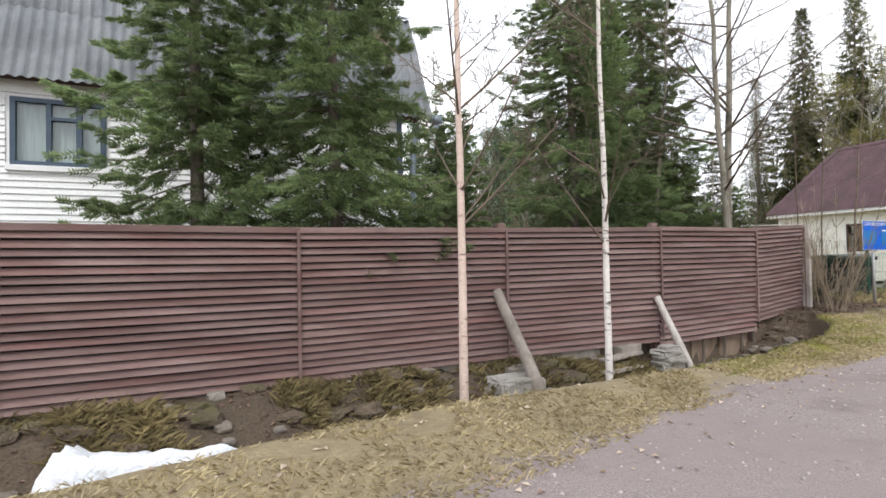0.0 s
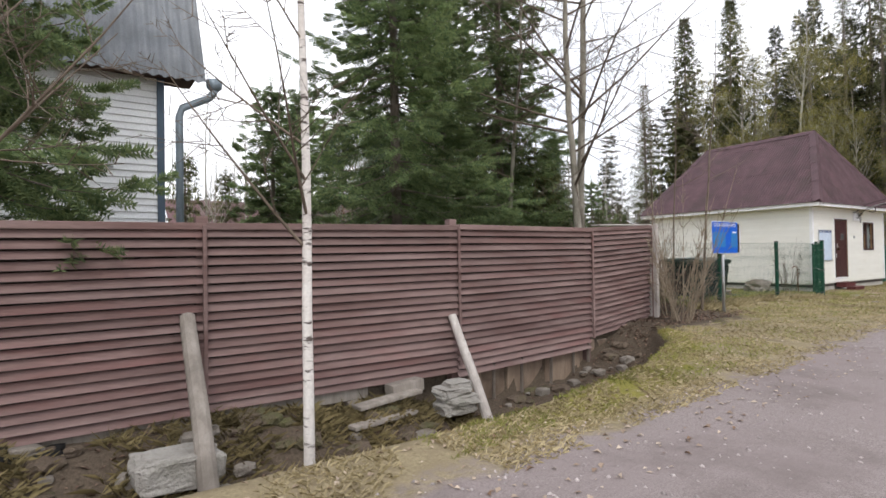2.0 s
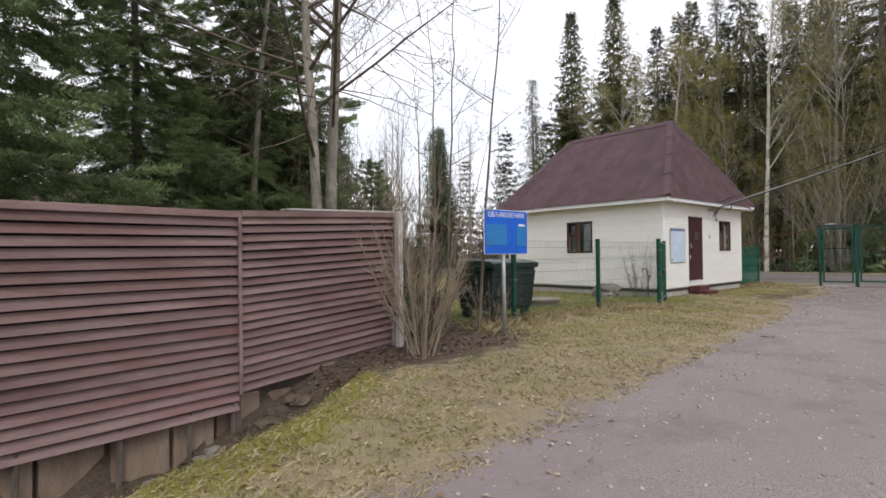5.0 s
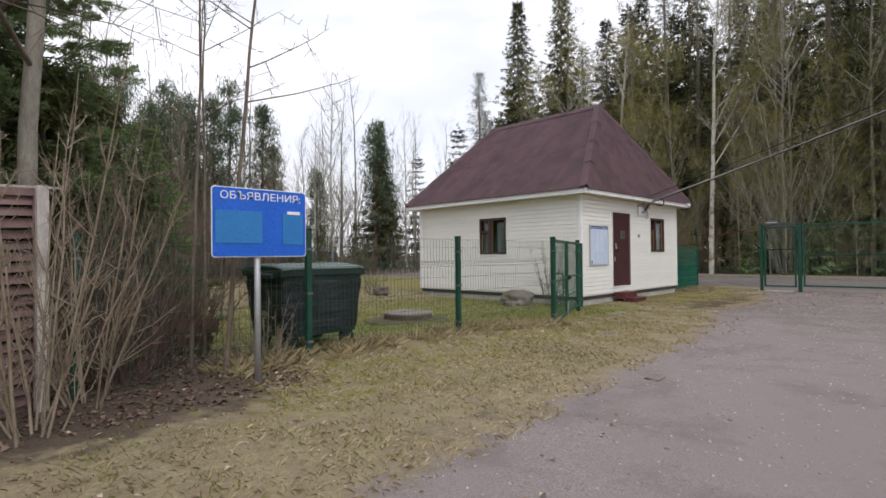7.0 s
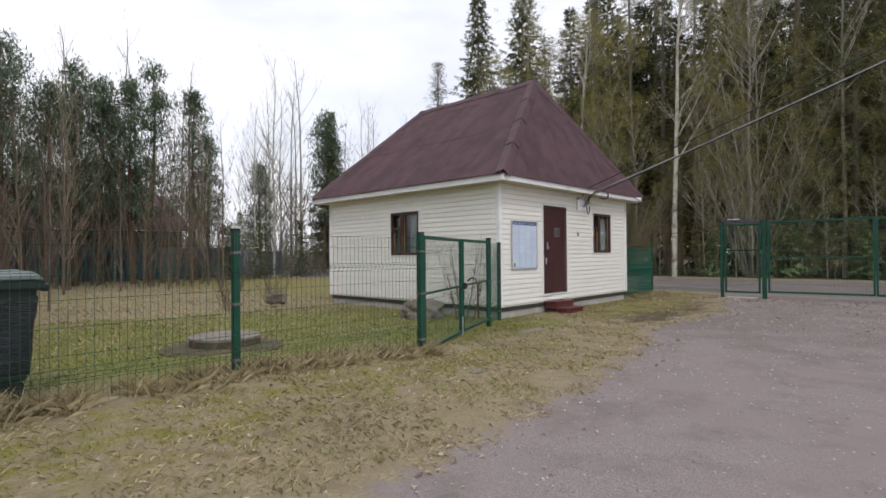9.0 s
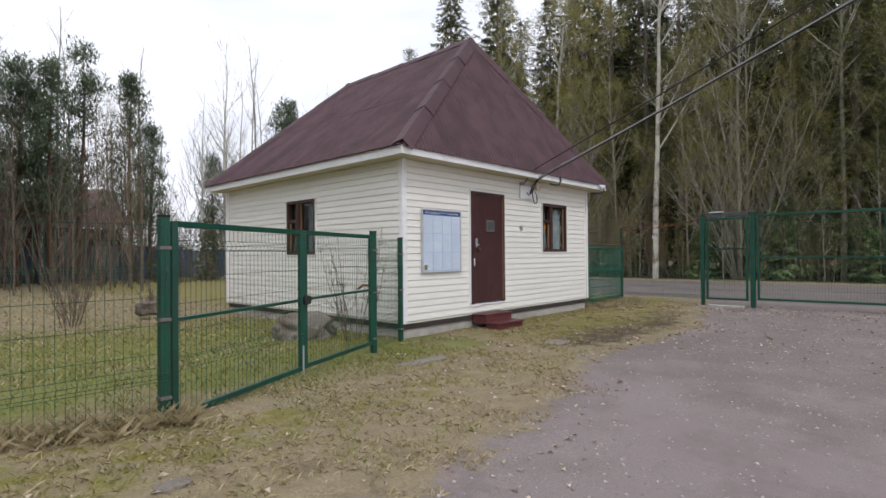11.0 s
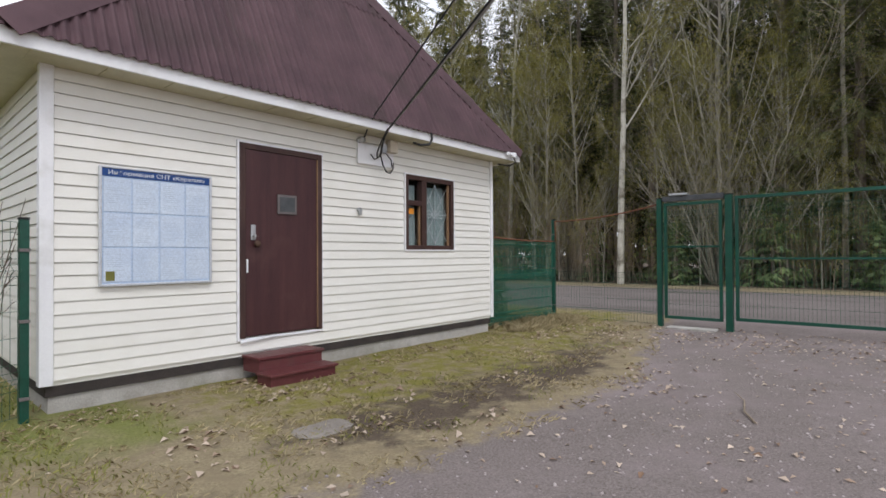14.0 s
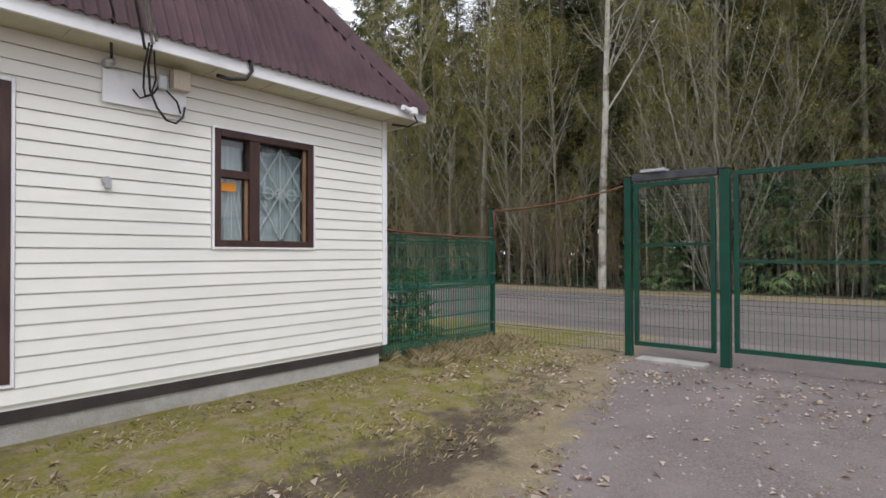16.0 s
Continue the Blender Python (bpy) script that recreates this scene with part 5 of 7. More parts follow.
tube(bm, [(12.86, 6.425, 0.1), (12.86, 6.425, 1.85)], 0.028, 14)
part("sign_pole", bm, M_STEEL, sign, smooth=True)
bm = bm_new()
rocky(bm, (12.83, 6.37, 0.215), (0.16, 0.11, 0.03), 5, 3, 0.2)
part("footing", bm, M_CONC, sign)

# ---- wheeled waste container ----
bin_ob = thing("waste_container", (14.15, 7.75, 0.2), "dark green wheeled waste container wrapped in clear film", "waste container")


def frustum(bm, x0, x1, y0, y1, z0, z1, inset, inset_y):
    lo = [(x0 + inset, y0 + inset_y, z0), (x1 - inset, y0 + inset_y, z0), (x1 - inset, y1 - inset_y, z0), (x0 + inset, y1 - inset_y, z0)]
    hi = [(x0, y0, z1), (x1, y0, z1), (x1, y1, z1), (x0, y1, z1)]
    a, b = [bm.verts.new(p) for p in lo], [bm.verts.new(p) for p in hi]
    bm.faces.new(a[::-1])
    bm.faces.new(b)
    for k in range(4):
        bm.faces.new((a[k], a[(k + 1) % 4], b[(k + 1) % 4], b[k]))
    bmesh.ops.bevel(bm, geom=[e for e in bm.edges], offset=0.03, segments=3, affect="EDGES", profile=0.5)
    return bm


bz = gz(14.1, 7.7)
BX0, BX1, BY0, BY1 = 13.56, 14.72, 7.26, 8.2
part("bin_body", frustum(bm_new(), BX0 + 0.04, BX1 - 0.04, BY0 + 0.03, BY1 - 0.03, bz + 0.15, 1.14, 0.055, 0.06), M_BIN, bin_ob, smooth=False)
bm = frustum(bm_new(), BX0 + 0.032, BX1 - 0.032, BY0 + 0.022, BY1 - 0.022, bz + 0.19, 1.08, 0.052, 0.058)
bmesh.ops.subdivide_edges(bm, edges=[e for e in bm.edges if e.calc_length() > 0.2], cuts=22, use_grid_fill=True)
for v in bm.verts:
    v.co += Vector((noise.noise(v.co * 3), noise.noise(v.co * 3 + Vector((9, 0, 0))), 0)) * 0.010 + Vector((noise.noise(Vector((v.co.x * 2, v.co.y * 2, v.co.z * 26))), noise.noise(Vector((v.co.x * 2 + 5, v.co.y * 2, v.co.z * 26))), 0)) * 0.007
part("film_wrap", bm, M_WRAP, bin_ob, "clinging clear stretch film", smooth=True)
bm = bm_new()
box(bm, BX0, BX1, BY0, BY1, 1.12, 1.20, 0.02)
part("rim", bm, M_BIN, bin_ob)
bm = bm_new()
n = 14
prev = None
for i in range(n + 1):
    v = i / n
    y = BY0 - 0.02 + (BY1 - BY0 + 0.04) * v
    z = 1.20 + 0.055 * math.sin(math.pi * v) ** 0.7
    row = [bm.verts.new((BX0 + 0.02, y, z)), bm.verts.new((BX0 + 0.1, y, z + 0.015)), bm.verts.new((BX1 - 0.1, y, z + 0.015)), bm.verts.new((BX1 - 0.02, y, z))]
    if prev:
        for k in range(3):
            bm.faces.new((prev[k], prev[k + 1], row[k + 1], row[k]))
    prev = row
bmesh.ops.recalc_face_normals(bm, faces=bm.faces)
bmesh.ops.solidify(bm, geom=list(bm.faces), thickness=0.02)
lid = part("lid", bm, M_LID, bin_ob, "low domed grey-green lid", smooth=True)
for sx in (BX0 - 0.05, BX1 + 0.0):
    bm = bm_new()
    box(bm, sx, sx + 0.06, BY0 + 0.15, BY0 + 0.4, 1.10, 1.16, 0.015)
    part("lift_trunnion", bm, M_BIN, bin_ob)
for wx in (BX0 + 0.2, BX1 - 0.2):
    for wy in (BY0 + 0.15, BY1 - 0.15):
        bm = bm_new()
        tube(bm, [(wx, wy - 0.025, bz + 0.09), (wx, wy + 0.025, bz + 0.09)], 0.095, 18)
        wh = part("castor", bm, M_RUBBER, bin_ob)
        bm = bm_new()
        box(bm, wx - 0.05, wx + 0.05, wy - 0.04, wy + 0.04, bz + 0.17, bz + 0.215, 0.006)
        part("castor_fork", bm, M_STEEL, wh)

# ---- lawn things ----
manhole = thing("manhole", (16.9, 8.9, 0.1), "low round manhole with a dull cover, sunk in brown earth", "manhole")
mz = gz(16.9, 8.9)
bm = bm_new()
tube(bm, [(16.9, 8.9, mz - 0.1), (16.9, 8.9, mz + 0.03)], 0.72, 40)
tube(bm, [(16.9, 8.9, mz + 0.025), (16.9, 8.9, mz + 0.05)], [0.66, 0.60], 40)
part("ring", bm, M_EARTH, manhole)
bm = bm_new()
tube(bm, [(16.95, 8.95, mz + 0.05), (16.95, 8.95, mz + 0.13)], 0.42, 36)
part("neck", bm, M_EARTH, manhole)
bm = bm_new()
tube(bm, [(16.95, 8.95, mz + 0.131), (16.95, 8.95, mz + 0.16), (16.95, 8.95, mz + 0.165)], [0.43, 0.43, 0.40], 36)
part("cover", bm, M_BOULDER, manhole, "lichened stone-grey cover")
bm = bm_new()
rocky(bm, (21.9, 10.2, 0.12), (0.66, 0.5, 0.44), 6, 5, 0.34, 1.0)
tagged(part("boulder", bm, M_BOULDER, smooth=True), "grey boulder lying beside the gatehouse wall", "boulder")
bm = bm_new()
rocky(bm, (21.3, 15.0, 0.25), (0.3, 0.26, 0.2), 9, 3, 0.3)
tagged(part("tree_stump", bm, M_BARK), "old brown tree stump on the lawn", "stump")
bm = bm_new()
tube(bm, [(22.45, 9.2, 0.05), (22.42, 9.2, 0.75), (22.36, 9.2, 0.86), (22.24, 9.22, 0.88), (22.15, 9.24, 0.82)], 0.018, 8)
tagged(part("water_pipe", bm, M_RUST, smooth=True), "bent rusty standpipe by the wall", "pipe")
bm = bm_new()
beam(bm, (12.55, 8.0, 0.62), (13.25, 8.15, 0.56), 0.04, 0.16, 0.006)
beam(bm, (12.5, 8.05, 0.42), (13.2, 8.2, 0.40), 0.04, 0.10, 0.006)
for q in ((12.62, 8.06), (13.15, 8.2)):
    box(bm, q[0] - 0.03, q[0] + 0.03, q[1], q[1] + 0.06, 0.0, 0.60, 0.004)
tagged(part("plank_rack", bm, M_BROWNWOOD), "old dark plank rack standing in the thicket", "rack")
bm = bm_new()
tube(bm, [(26.1, 4.5, gz(26.1, 4.5) + 0.015), (26.35, 4.62, gz(26.3, 4.6) + 0.02), (26.75, 4.70, gz(26.7, 4.7) + 0.015), (26.95, 4.82, gz(26.9, 4.8) + 0.03)], [0.009, 0.008, 0.006, 0.003], 6)
STICK = part("fallen_stick", bm, M_TWIG_PALE)
tagged(STICK, "thin fallen stick on the gravel", "stick")
for q in ((24.0, 6.9, 0.32, 0.2), (21.6, 7.4, 0.6, 0.14), (18.0, 5.7, 0.12, 0.08), (15.6, 4.0, 0.16, 0.1)):
    bm = bm_new()
    rocky(bm, (q[0], q[1], gz(q[0], q[1]) + 0.0), (q[2], q[3], 0.03), q[0], 3, 0.2)
    tagged(part("flat_stone", bm, M_BOULDER), "flat pale stone set in the verge", "stone", "flat stones")


# ---- trees ----
def unit(v):
    v = np.asarray(v, float)
    return v / (np.linalg.norm(v, axis=-1, keepdims=True) + 1e-9)


def tubes_mesh(name, paths):
    """One mesh of tapered tubes; paths: (points, radii, sides)."""
    V, T, base = [], [], 0
    for pts, radii, sides in paths:
        pts = np.asarray(pts, float)
        n = len(pts)
        d = unit(np.gradient(pts, axis=0))
        ref = np.array([0.0, 0.0, 1.0]) if abs(d[0, 2]) < 0.8 else np.array([1.0, 0.0, 0.0])
        u = unit(np.cross(d, ref))
        v = np.cross(d, u)
        ang = np.linspace(0, 2 * np.pi, sides, endpoint=False)
        ring = pts[:, None, :] + np.asarray(radii)[:, None, None] * (np.cos(ang)[None, :, None] * u[:, None, :] + np.sin(ang)[None, :, None] * v[:, None, :])
        V.append(ring.reshape(-1, 3))
        i = np.arange(n - 1)[:, None] * sides
        k = np.arange(sides)[None, :]
        k2 = (k + 1) % sides
        a, b, c, e = base + i + k, base + i + k2, base + i + sides + k2, base + i + sides + k
        T.append(np.stack([a, b, c], -1).reshape(-1, 3))
        T.append(np.stack([a, c, e], -1).reshape(-1, 3))
        base += n * sides
    return array_mesh(name, np.concatenate(V), np.concatenate(T))


def spray(name, O, D, L, shape, wide, rng, up=None):
    """Small separate triangles along many twigs. shape: rows of (u0, u1, side, lift, width) for one twig."""
    N = len(O)
    D = unit(D)
    Z = np.tile(np.array([0.0, 0.0, 1.0]), (N, 1))
    S = unit(np.cross(D, Z) + 1e-6)
    W = np.cross(S, D)
    tris = []
    for u0, u1, side, lift, w in shape:
        j = rng.uniform(0.75, 1.3, (N, 1))
        a = O + D * (L[:, None] * u0)
        tip = O + D * (L[:, None] * u1) + S * (side * wide[:, None] * j) + W * (lift * wide[:, None] * j)
        ax = unit(tip - a)
        sd = np.cross(ax, W if abs(lift) < abs(side) + 0.01 else S)
        mid = a + (tip - a) * 0.35
        hw = sd * (w * wide[:, None])
        tris.append(np.stack([a - hw * 0.4, mid + hw, tip], 1))
    V = np.concatenate(tris).reshape(-1, 3)
    return array_mesh(name, V, np.arange(len(V)).reshape(-1, 3))


NEAR_TWIG = [(u, u + 0.17, s, l, 0.30) for u in np.linspace(0.02, 0.93, 7) for s, l in ((-1.0, 0.15), (1.0, 0.15), (0.3, 0.9), (-0.35, -0.7))]
FAR_TWIG = [(0.0, 1.05, 0.0, 0.0, 0.30), (0.05, 0.55, 0.85, -0.25, 0.22), (0.05, 0.55, -0.85, -0.25, 0.22), (0.4, 0.9, 0.6, -0.05, 0.2), (0.4, 0.9, -0.6, -0.05, 0.2), (0.2, 0.5, 0.1, -0.9, 0.25), (0.5, 0.8, -0.1, -0.7, 0.22)]


def spruce_meshes(seed, height, radius, low, near=True, dense=1.0):
    rng = np.random.default_rng(seed)
    trunk_r = height * (0.007 if near else 0.009) + 0.025
    zs = np.linspace(0, height, 14)
    sway = 0.015 * height * np.sin(zs / height * 3 + seed)
    paths = [(np.stack([sway * 0.4, sway * 0.3, zs], -1), trunk_r * (1 - zs / height) ** 0.8 + 0.008, 9)]
    O, D, L = [], [], []
    step = (0.24 if near else 0.42) / dense
    z = low
    while z < height - 0.15:
        f = (z - low) / (height - low)
        r = radius * ((1 - f) ** 0.85) * (0.75 + 0.25 * min(1, f * 6)) + 0.12
        n = int(rng.integers(5, 8))
        a0 = rng.uniform(0, 6.28)
        for k in range(n):
            az = a0 + 6.283 * k / n + rng.uniform(-0.35, 0.35)
            bl = r * rng.uniform(0.62, 1.22)
            rise = 0.35 * f - 0.22 + rng.uniform(-0.10, 0.10)
            droop = (0.30 - 0.2 * f) * rng.uniform(0.6, 1.3)
            h = np.array([math.cos(az), math.sin(az), 0])
            s = np.linspace(0, 1, 7)
            pts = h[None] * (bl * s)[:, None] + np.array([0, 0, 1.0])[None] * (z + bl * (rise * s - droop * s ** 1.5 + 0.28 * s ** 4 * (1 - f * 0.5)))[:, None]
            pts[:, :2] += np.array([np.interp(z, zs, sway * 0.4), np.interp(z, zs, sway * 0.3)])
            if near:
                paths.append((pts, 0.014 * (0.35 + bl / 2) * (1 - s * 0.85), 4))
            m = max(5, int(bl / 0.085)) if near else max(3, int(bl / 0.36))
            us = np.concatenate([rng.uniform(0.03, 0.98, m) ** 0.85, [0.99]])
            idx = np.clip(us * 6, 0, 5.999)
            i0 = idx.astype(int)
            fr = (idx - i0)[:, None]
            P = pts[i0] * (1 - fr) + pts[i0 + 1] * fr
            T = unit(pts[i0 + 1] - pts[i0])
            side = np.cross(T, np.array([0, 0, 1.0]))
            sgn = rng.choice([-1.0, 1.0], len(us))[:, None]
            sgn[-1] = 0.05
            dirs = T * rng.uniform(0.45, 0.9, (len(us), 1)) + side * sgn * rng.uniform(0.5, 0.95, (len(us), 1)) + np.array([0, 0, 1.0]) * rng.uniform(-0.75 if not near else -0.55, 0.05, (len(us), 1))
            ln = np.clip(bl * (0.42 - 0.26 * us), 0.12, 0.62) * rng.uniform(0.7, 1.25, len(us))
            O.append(P)
            D.append(dirs)
            L.append(ln if near else np.clip(bl * 0.55 * (1.15 - 0.5 * us), 0.35, 1.1))
            if near and bl > 0.7:
                # side shoots on the longer twigs
                q = rng.uniform(0.3, 0.85, len(us))[:, None]
                O.append(P + unit(dirs) * ln[:, None] * q)
                D.append(unit(dirs) + T * 0.8 + np.array([0, 0, 1.0]) * rng.uniform(-0.3, 0.15, (len(us), 1)))
                L.append(ln * 0.55)
        z += step * rng.uniform(0.75, 1.25) * (1 - 0.5 * f)
    O.append(np.array([[0, 0, height - 0.25]]))
    D.append(np.array([[0.01, 0.02, 1.0]]))
    L.append(np.array([0.35]))
    O, D, L = np.concatenate(O), np.concatenate(D), np.concatenate(L)
    wide = np.full(len(L), 0.058) * rng.uniform(0.8, 1.2, len(L)) if near else L * 0.5
    return tubes_mesh("trunk", paths), spray("crown", O, D, L, NEAR_TWIG if near else FAR_TWIG, wide, rng)


MID_TWIG = [(0.0, 0.30, 0.0, 0.1, 0.16)] + [(u, u + 0.26, side, lift, 0.20) for u in (0.12, 0.42, 0.72) for side, lift in ((-1.0, -0.25), (1.0, -0.25))] + [(0.25, 0.45, 0.2, -1.0, 0.2), (0.6, 0.8, -0.2, -0.9, 0.2), (0.75, 1.1, 0.0, 0.0, 0.2)]


def wood_spruce(seed, height, radius, low, dense=1.0):
    """A tall spruce of the wood: a bare trunk with dead twigs below, drooping boughs of fine shoots above."""
    rng = np.random.default_rng(seed)
    zs = np.linspace(0, height, 12)
    paths = [(np.stack([0.05 * np.sin(zs * 0.4 + seed), 0.05 * np.cos(zs * 0.3), zs], -1), (0.010 * height + 0.02) * (1 - zs / height) ** 0.8 + 0.01, 8)]
    for _ in range(int(low * 9)):
        z, az, ln = rng.uniform(0.8, low + 1.5), rng.uniform(0, 6.283), rng.uniform(0.4, 1.5)
        q = np.linspace(0, 1, 4)
        paths.append((np.stack([math.cos(az) * ln * q, math.sin(az) * ln * q, z - 0.25 * ln * q + rng.normal(0, 0.03, 4)], -1), 0.013 * (1 - 0.8 * q), 3))
    O, D, L = [], [], []
    z = low
    while z < height - 0.2:
        f = (z - low) / (height - low)
        r = radius * (1 - f) ** 0.8 * (0.7 + 0.3 * min(1, f * 5)) + 0.25
        n, a0 = int(rng.integers(5, 7)), rng.uniform(0, 6.28)
        for k in range(n):
            az, bl = a0 + 6.283 * k / n + rng.uniform(-0.4, 0.4), r * rng.uniform(0.5, 1.25)
            q = np.linspace(0, 1, 6)
            h = np.array([math.cos(az), math.sin(az), 0])
            pts = h[None] * (bl * q)[:, None] + np.array([0, 0, 1.0])[None] * (z + bl * ((0.3 * f - 0.15) * q - 0.42 * (1 - 0.5 * f) * q ** 1.5 + 0.25 * q ** 4))[:, None]
            paths.append((pts, 0.022 * (1 - q * 0.85), 3))
            m = max(3, int(bl * dense / 0.19))
            us = np.concatenate([rng.uniform(0.08, 0.98, m) ** 0.8, [0.99]])
            i0 = np.clip(us * 5, 0, 4.999).astype(int)
            fr = (us * 5 - i0)[:, None]
            P, T = pts[i0] * (1 - fr) + pts[i0 + 1] * fr, unit(pts[i0 + 1] - pts[i0])
            side = np.cross(T, np.array([0, 0, 1.0])) * rng.choice([-1.0, 1.0], len(us))[:, None]
            O.append(P)
            D.append(T * 0.6 + side * rng.uniform(0.3, 0.9, (len(us), 1)) + np.array([0, 0, 1.0]) * rng.uniform(-1.1, -0.1, (len(us), 1)))
            L.append(np.clip(bl * 0.42 * (1.15 - 0.5 * us), 0.22, 0.75) * rng.uniform(0.7, 1.2, len(us)))
        z += 0.34 * rng.uniform(0.7, 1.3) * (1 - 0.55 * f)
    O, D, L = np.concatenate(O), np.concatenate(D), np.concatenate(L)
    return tubes_mesh("trunk", paths), spray("crown", O, D, L, MID_TWIG, 0.085 * rng.uniform(0.8, 1.3, len(L)), rng)


def put_tree(name, at, meshes, mats, label, category="tree", group="", turn=0.0, size=1.0, names=("trunk", "crown")):
    ob = thing(name, at, label, category, group)
    ob.rotation_euler = (0, 0, turn)
    ob.scale = (size, size, size)
    for nm, me, mt in zip(names, meshes, mats):
        link_mesh(nm, me, mt, ob)
    return ob


def bare_paths(seed, height, r0, first=0.25, spread=0.9, levels=3, lean=(0.0, 0.0), count=26, up=0.55, sides=9, wiggle=0.02, length=0.34, kids=(7, 5)):
    """Stem, limbs and twigs of a leafless tree, and the twig ends."""
    rng = np.random.default_rng(seed)
    out, tips = [], []

    def run(start, d, ln, rad, level, n):
        s = np.linspace(0, 1, n)
        w = rng.normal(0, wiggle * ln * (1 + level), (n, 3)).cumsum(0) * s[:, None] * 0.6
        bend = np.array([0, 0, 1.0]) * (up * ln * 0.35 * s ** 2)[:, None] * (1 if level else 0)
        pts = np.asarray(start)[None] + unit(d)[None] * (ln * s)[:, None] + bend + w
        return pts, rad * (1 - 0.88 * s) + 0.0012

    stem, sr = run((0, 0, 0), (lean[0], lean[1], 1.0), height, r0, 0, 16)
    out.append((stem, sr, sides))

    def limbs(pts, rad, ln, level):
        n = count if level == 1 else kids[min(level - 2, len(kids) - 1)]
        for _ in range(n):
            u = rng.uniform(first if level == 1 else 0.18, 0.98)
            x = u * (len(pts) - 1)
            i = min(int(x), len(pts) - 2)
            p = pts[i] * (1 - x + i) + pts[i + 1] * (x - i)
            t = unit(pts[i + 1] - pts[i])
            side = unit(np.cross(t, rng.normal(0, 1, 3)))
            d = t * (1 - spread * 0.45) + side * spread * rng.uniform(0.6, 1.1)
            if level == 1:
                d = d + np.array([0, 0, 1.0]) * up * 0.5
            l2 = ln * (length if level == 1 else 0.48) * (1.15 - 0.75 * u) * rng.uniform(0.6, 1.25)
            r2 = max(0.0022, min(np.interp(u, np.linspace(0, 1, len(rad)), rad) * 0.45, l2 * 0.0085))
            q, qr = run(p, d, l2, r2, level, 6 if level < 3 else 4)
            out.append((q, qr, 5 if level == 1 else 3))
            if level < levels:
                limbs(q, qr, l2, level + 1)
            if level >= levels - 1:
                tips.extend([(q[-1], q[-1] - q[-2]), (q[len(q) // 2], q[len(q) // 2] - q[len(q) // 2 - 1])])

    limbs(stem, sr, height, 1)
    return out, tips


def bud_mesh(tips, seed, size, per=2):
    rng = np.random.default_rng(seed)
    O = np.repeat(np.array([t[0] for t in tips]), per, 0) + rng.normal(0, 0.12, (len(tips) * per, 3))
    D = rng.normal(0, 1, O.shape) + np.array([0, 0, 0.6])
    L = rng.uniform(0.6, 1.4, len(O)) * size
    return spray("leaves", O, D, L, [(0, 1, 0, 0, 0.5), (0.1, 0.8, 0.6, 0.1, 0.4)], L * 0.5, rng)


def shrub_paths(seed, height, stems, spread, r0=0.0075, kids=8, base=0.22):
    rng = np.random.default_rng(seed)
    out = []
    for _ in range(stems):
        az, t = rng.uniform(0, 6.283), rng.uniform(0.1, 1) * spread
        d = np.array([math.cos(az) * t, math.sin(az) * t, 1.0])
        ln = height * rng.uniform(0.55, 1.1)
        s = np.linspace(0, 1, 7)
        st = np.array([math.cos(az), math.sin(az), 0]) * rng.uniform(0, base)
        pts = st[None] + unit(d)[None] * (ln * s)[:, None] + rng.normal(0, 0.012, (7, 3)).cumsum(0)
        r = r0 * rng.uniform(0.6, 1.3)
        out.append((pts, r * (1 - 0.85 * s) + 0.0012, 5))
        for _ in range(kids):
            u = rng.uniform(0.2, 0.95)
            i = min(5, int(u * 6))
            dd = unit(d) + rng.normal(0, 0.45, 3) + np.array([0, 0, 0.2])
            l2 = ln * rng.uniform(0.12, 0.36) * (1.2 - u)
            s2 = np.linspace(0, 1, 4)
            q = pts[i][None] + unit(dd)[None] * (l2 * s2)[:, None] + rng.normal(0, 0.012, (4, 3)).cumsum(0)
            out.append((q, r * 0.42 * (1 - 0.8 * s2) + 0.001, 3))
            for _ in range(2):
                ddd = unit(dd) + rng.normal(0, 0.5, 3)
                q2 = q[2][None] + unit(ddd)[None] * (l2 * 0.45 * s2)[:, None]
                out.append((q2, 0.0022 * (1 - 0.7 * s2), 3))
    return out


# spruces behind the wooden fence
for at, h, r, low, seed in (((0.05, 7.45), 9.5, 1.30, 0.9, 1), ((1.72, 6.95), 8.6, 1.5, 1.25, 2), ((7.35, 9.15), 10.6, 2.0, 0.5, 3), ((11.4, 11.15), 12.0, 1.75, 0.6, 4)):
    tm, cm = spruce_meshes(seed, h, r, low, True, 1.05 if seed < 3 else 0.95)
    put_tree("spruce_tree", (at[0], at[1], gz(*at) - 0.05), (tm, cm), (M_BARK, M_NEEDLE), "dense dark green spruce standing behind the fence", "tree", "spruces behind the fence")
x, y = 9.3, 10.7
put_tree("spruce_tree", (x, y, gz(x, y) - 0.05), (tm, cm), (M_BARK, M_NEEDLE), "dense dark green spruce standing behind the fence", "tree", "spruces behind the fence", 2.0, 0.78)
tm, cm = spruce_meshes(7, 4.9, 1.35, 0.2, True, 1.0)
for x, y, k, turn in ((7.0, 15.3, 1.22, 0.3), (8.0, 15.9, 1.28, 2.1), (12.9, 9.6, 0.62, 1.2), (12.3, 10.6, 0.7, 4.0)):
    put_tree("spruce_tree", (x, y, gz(x, y) - 0.05), (tm, cm), (M_BARK, M_NEEDLE), "young bright green spruce in the garden", "tree", "young spruces", turn, k)

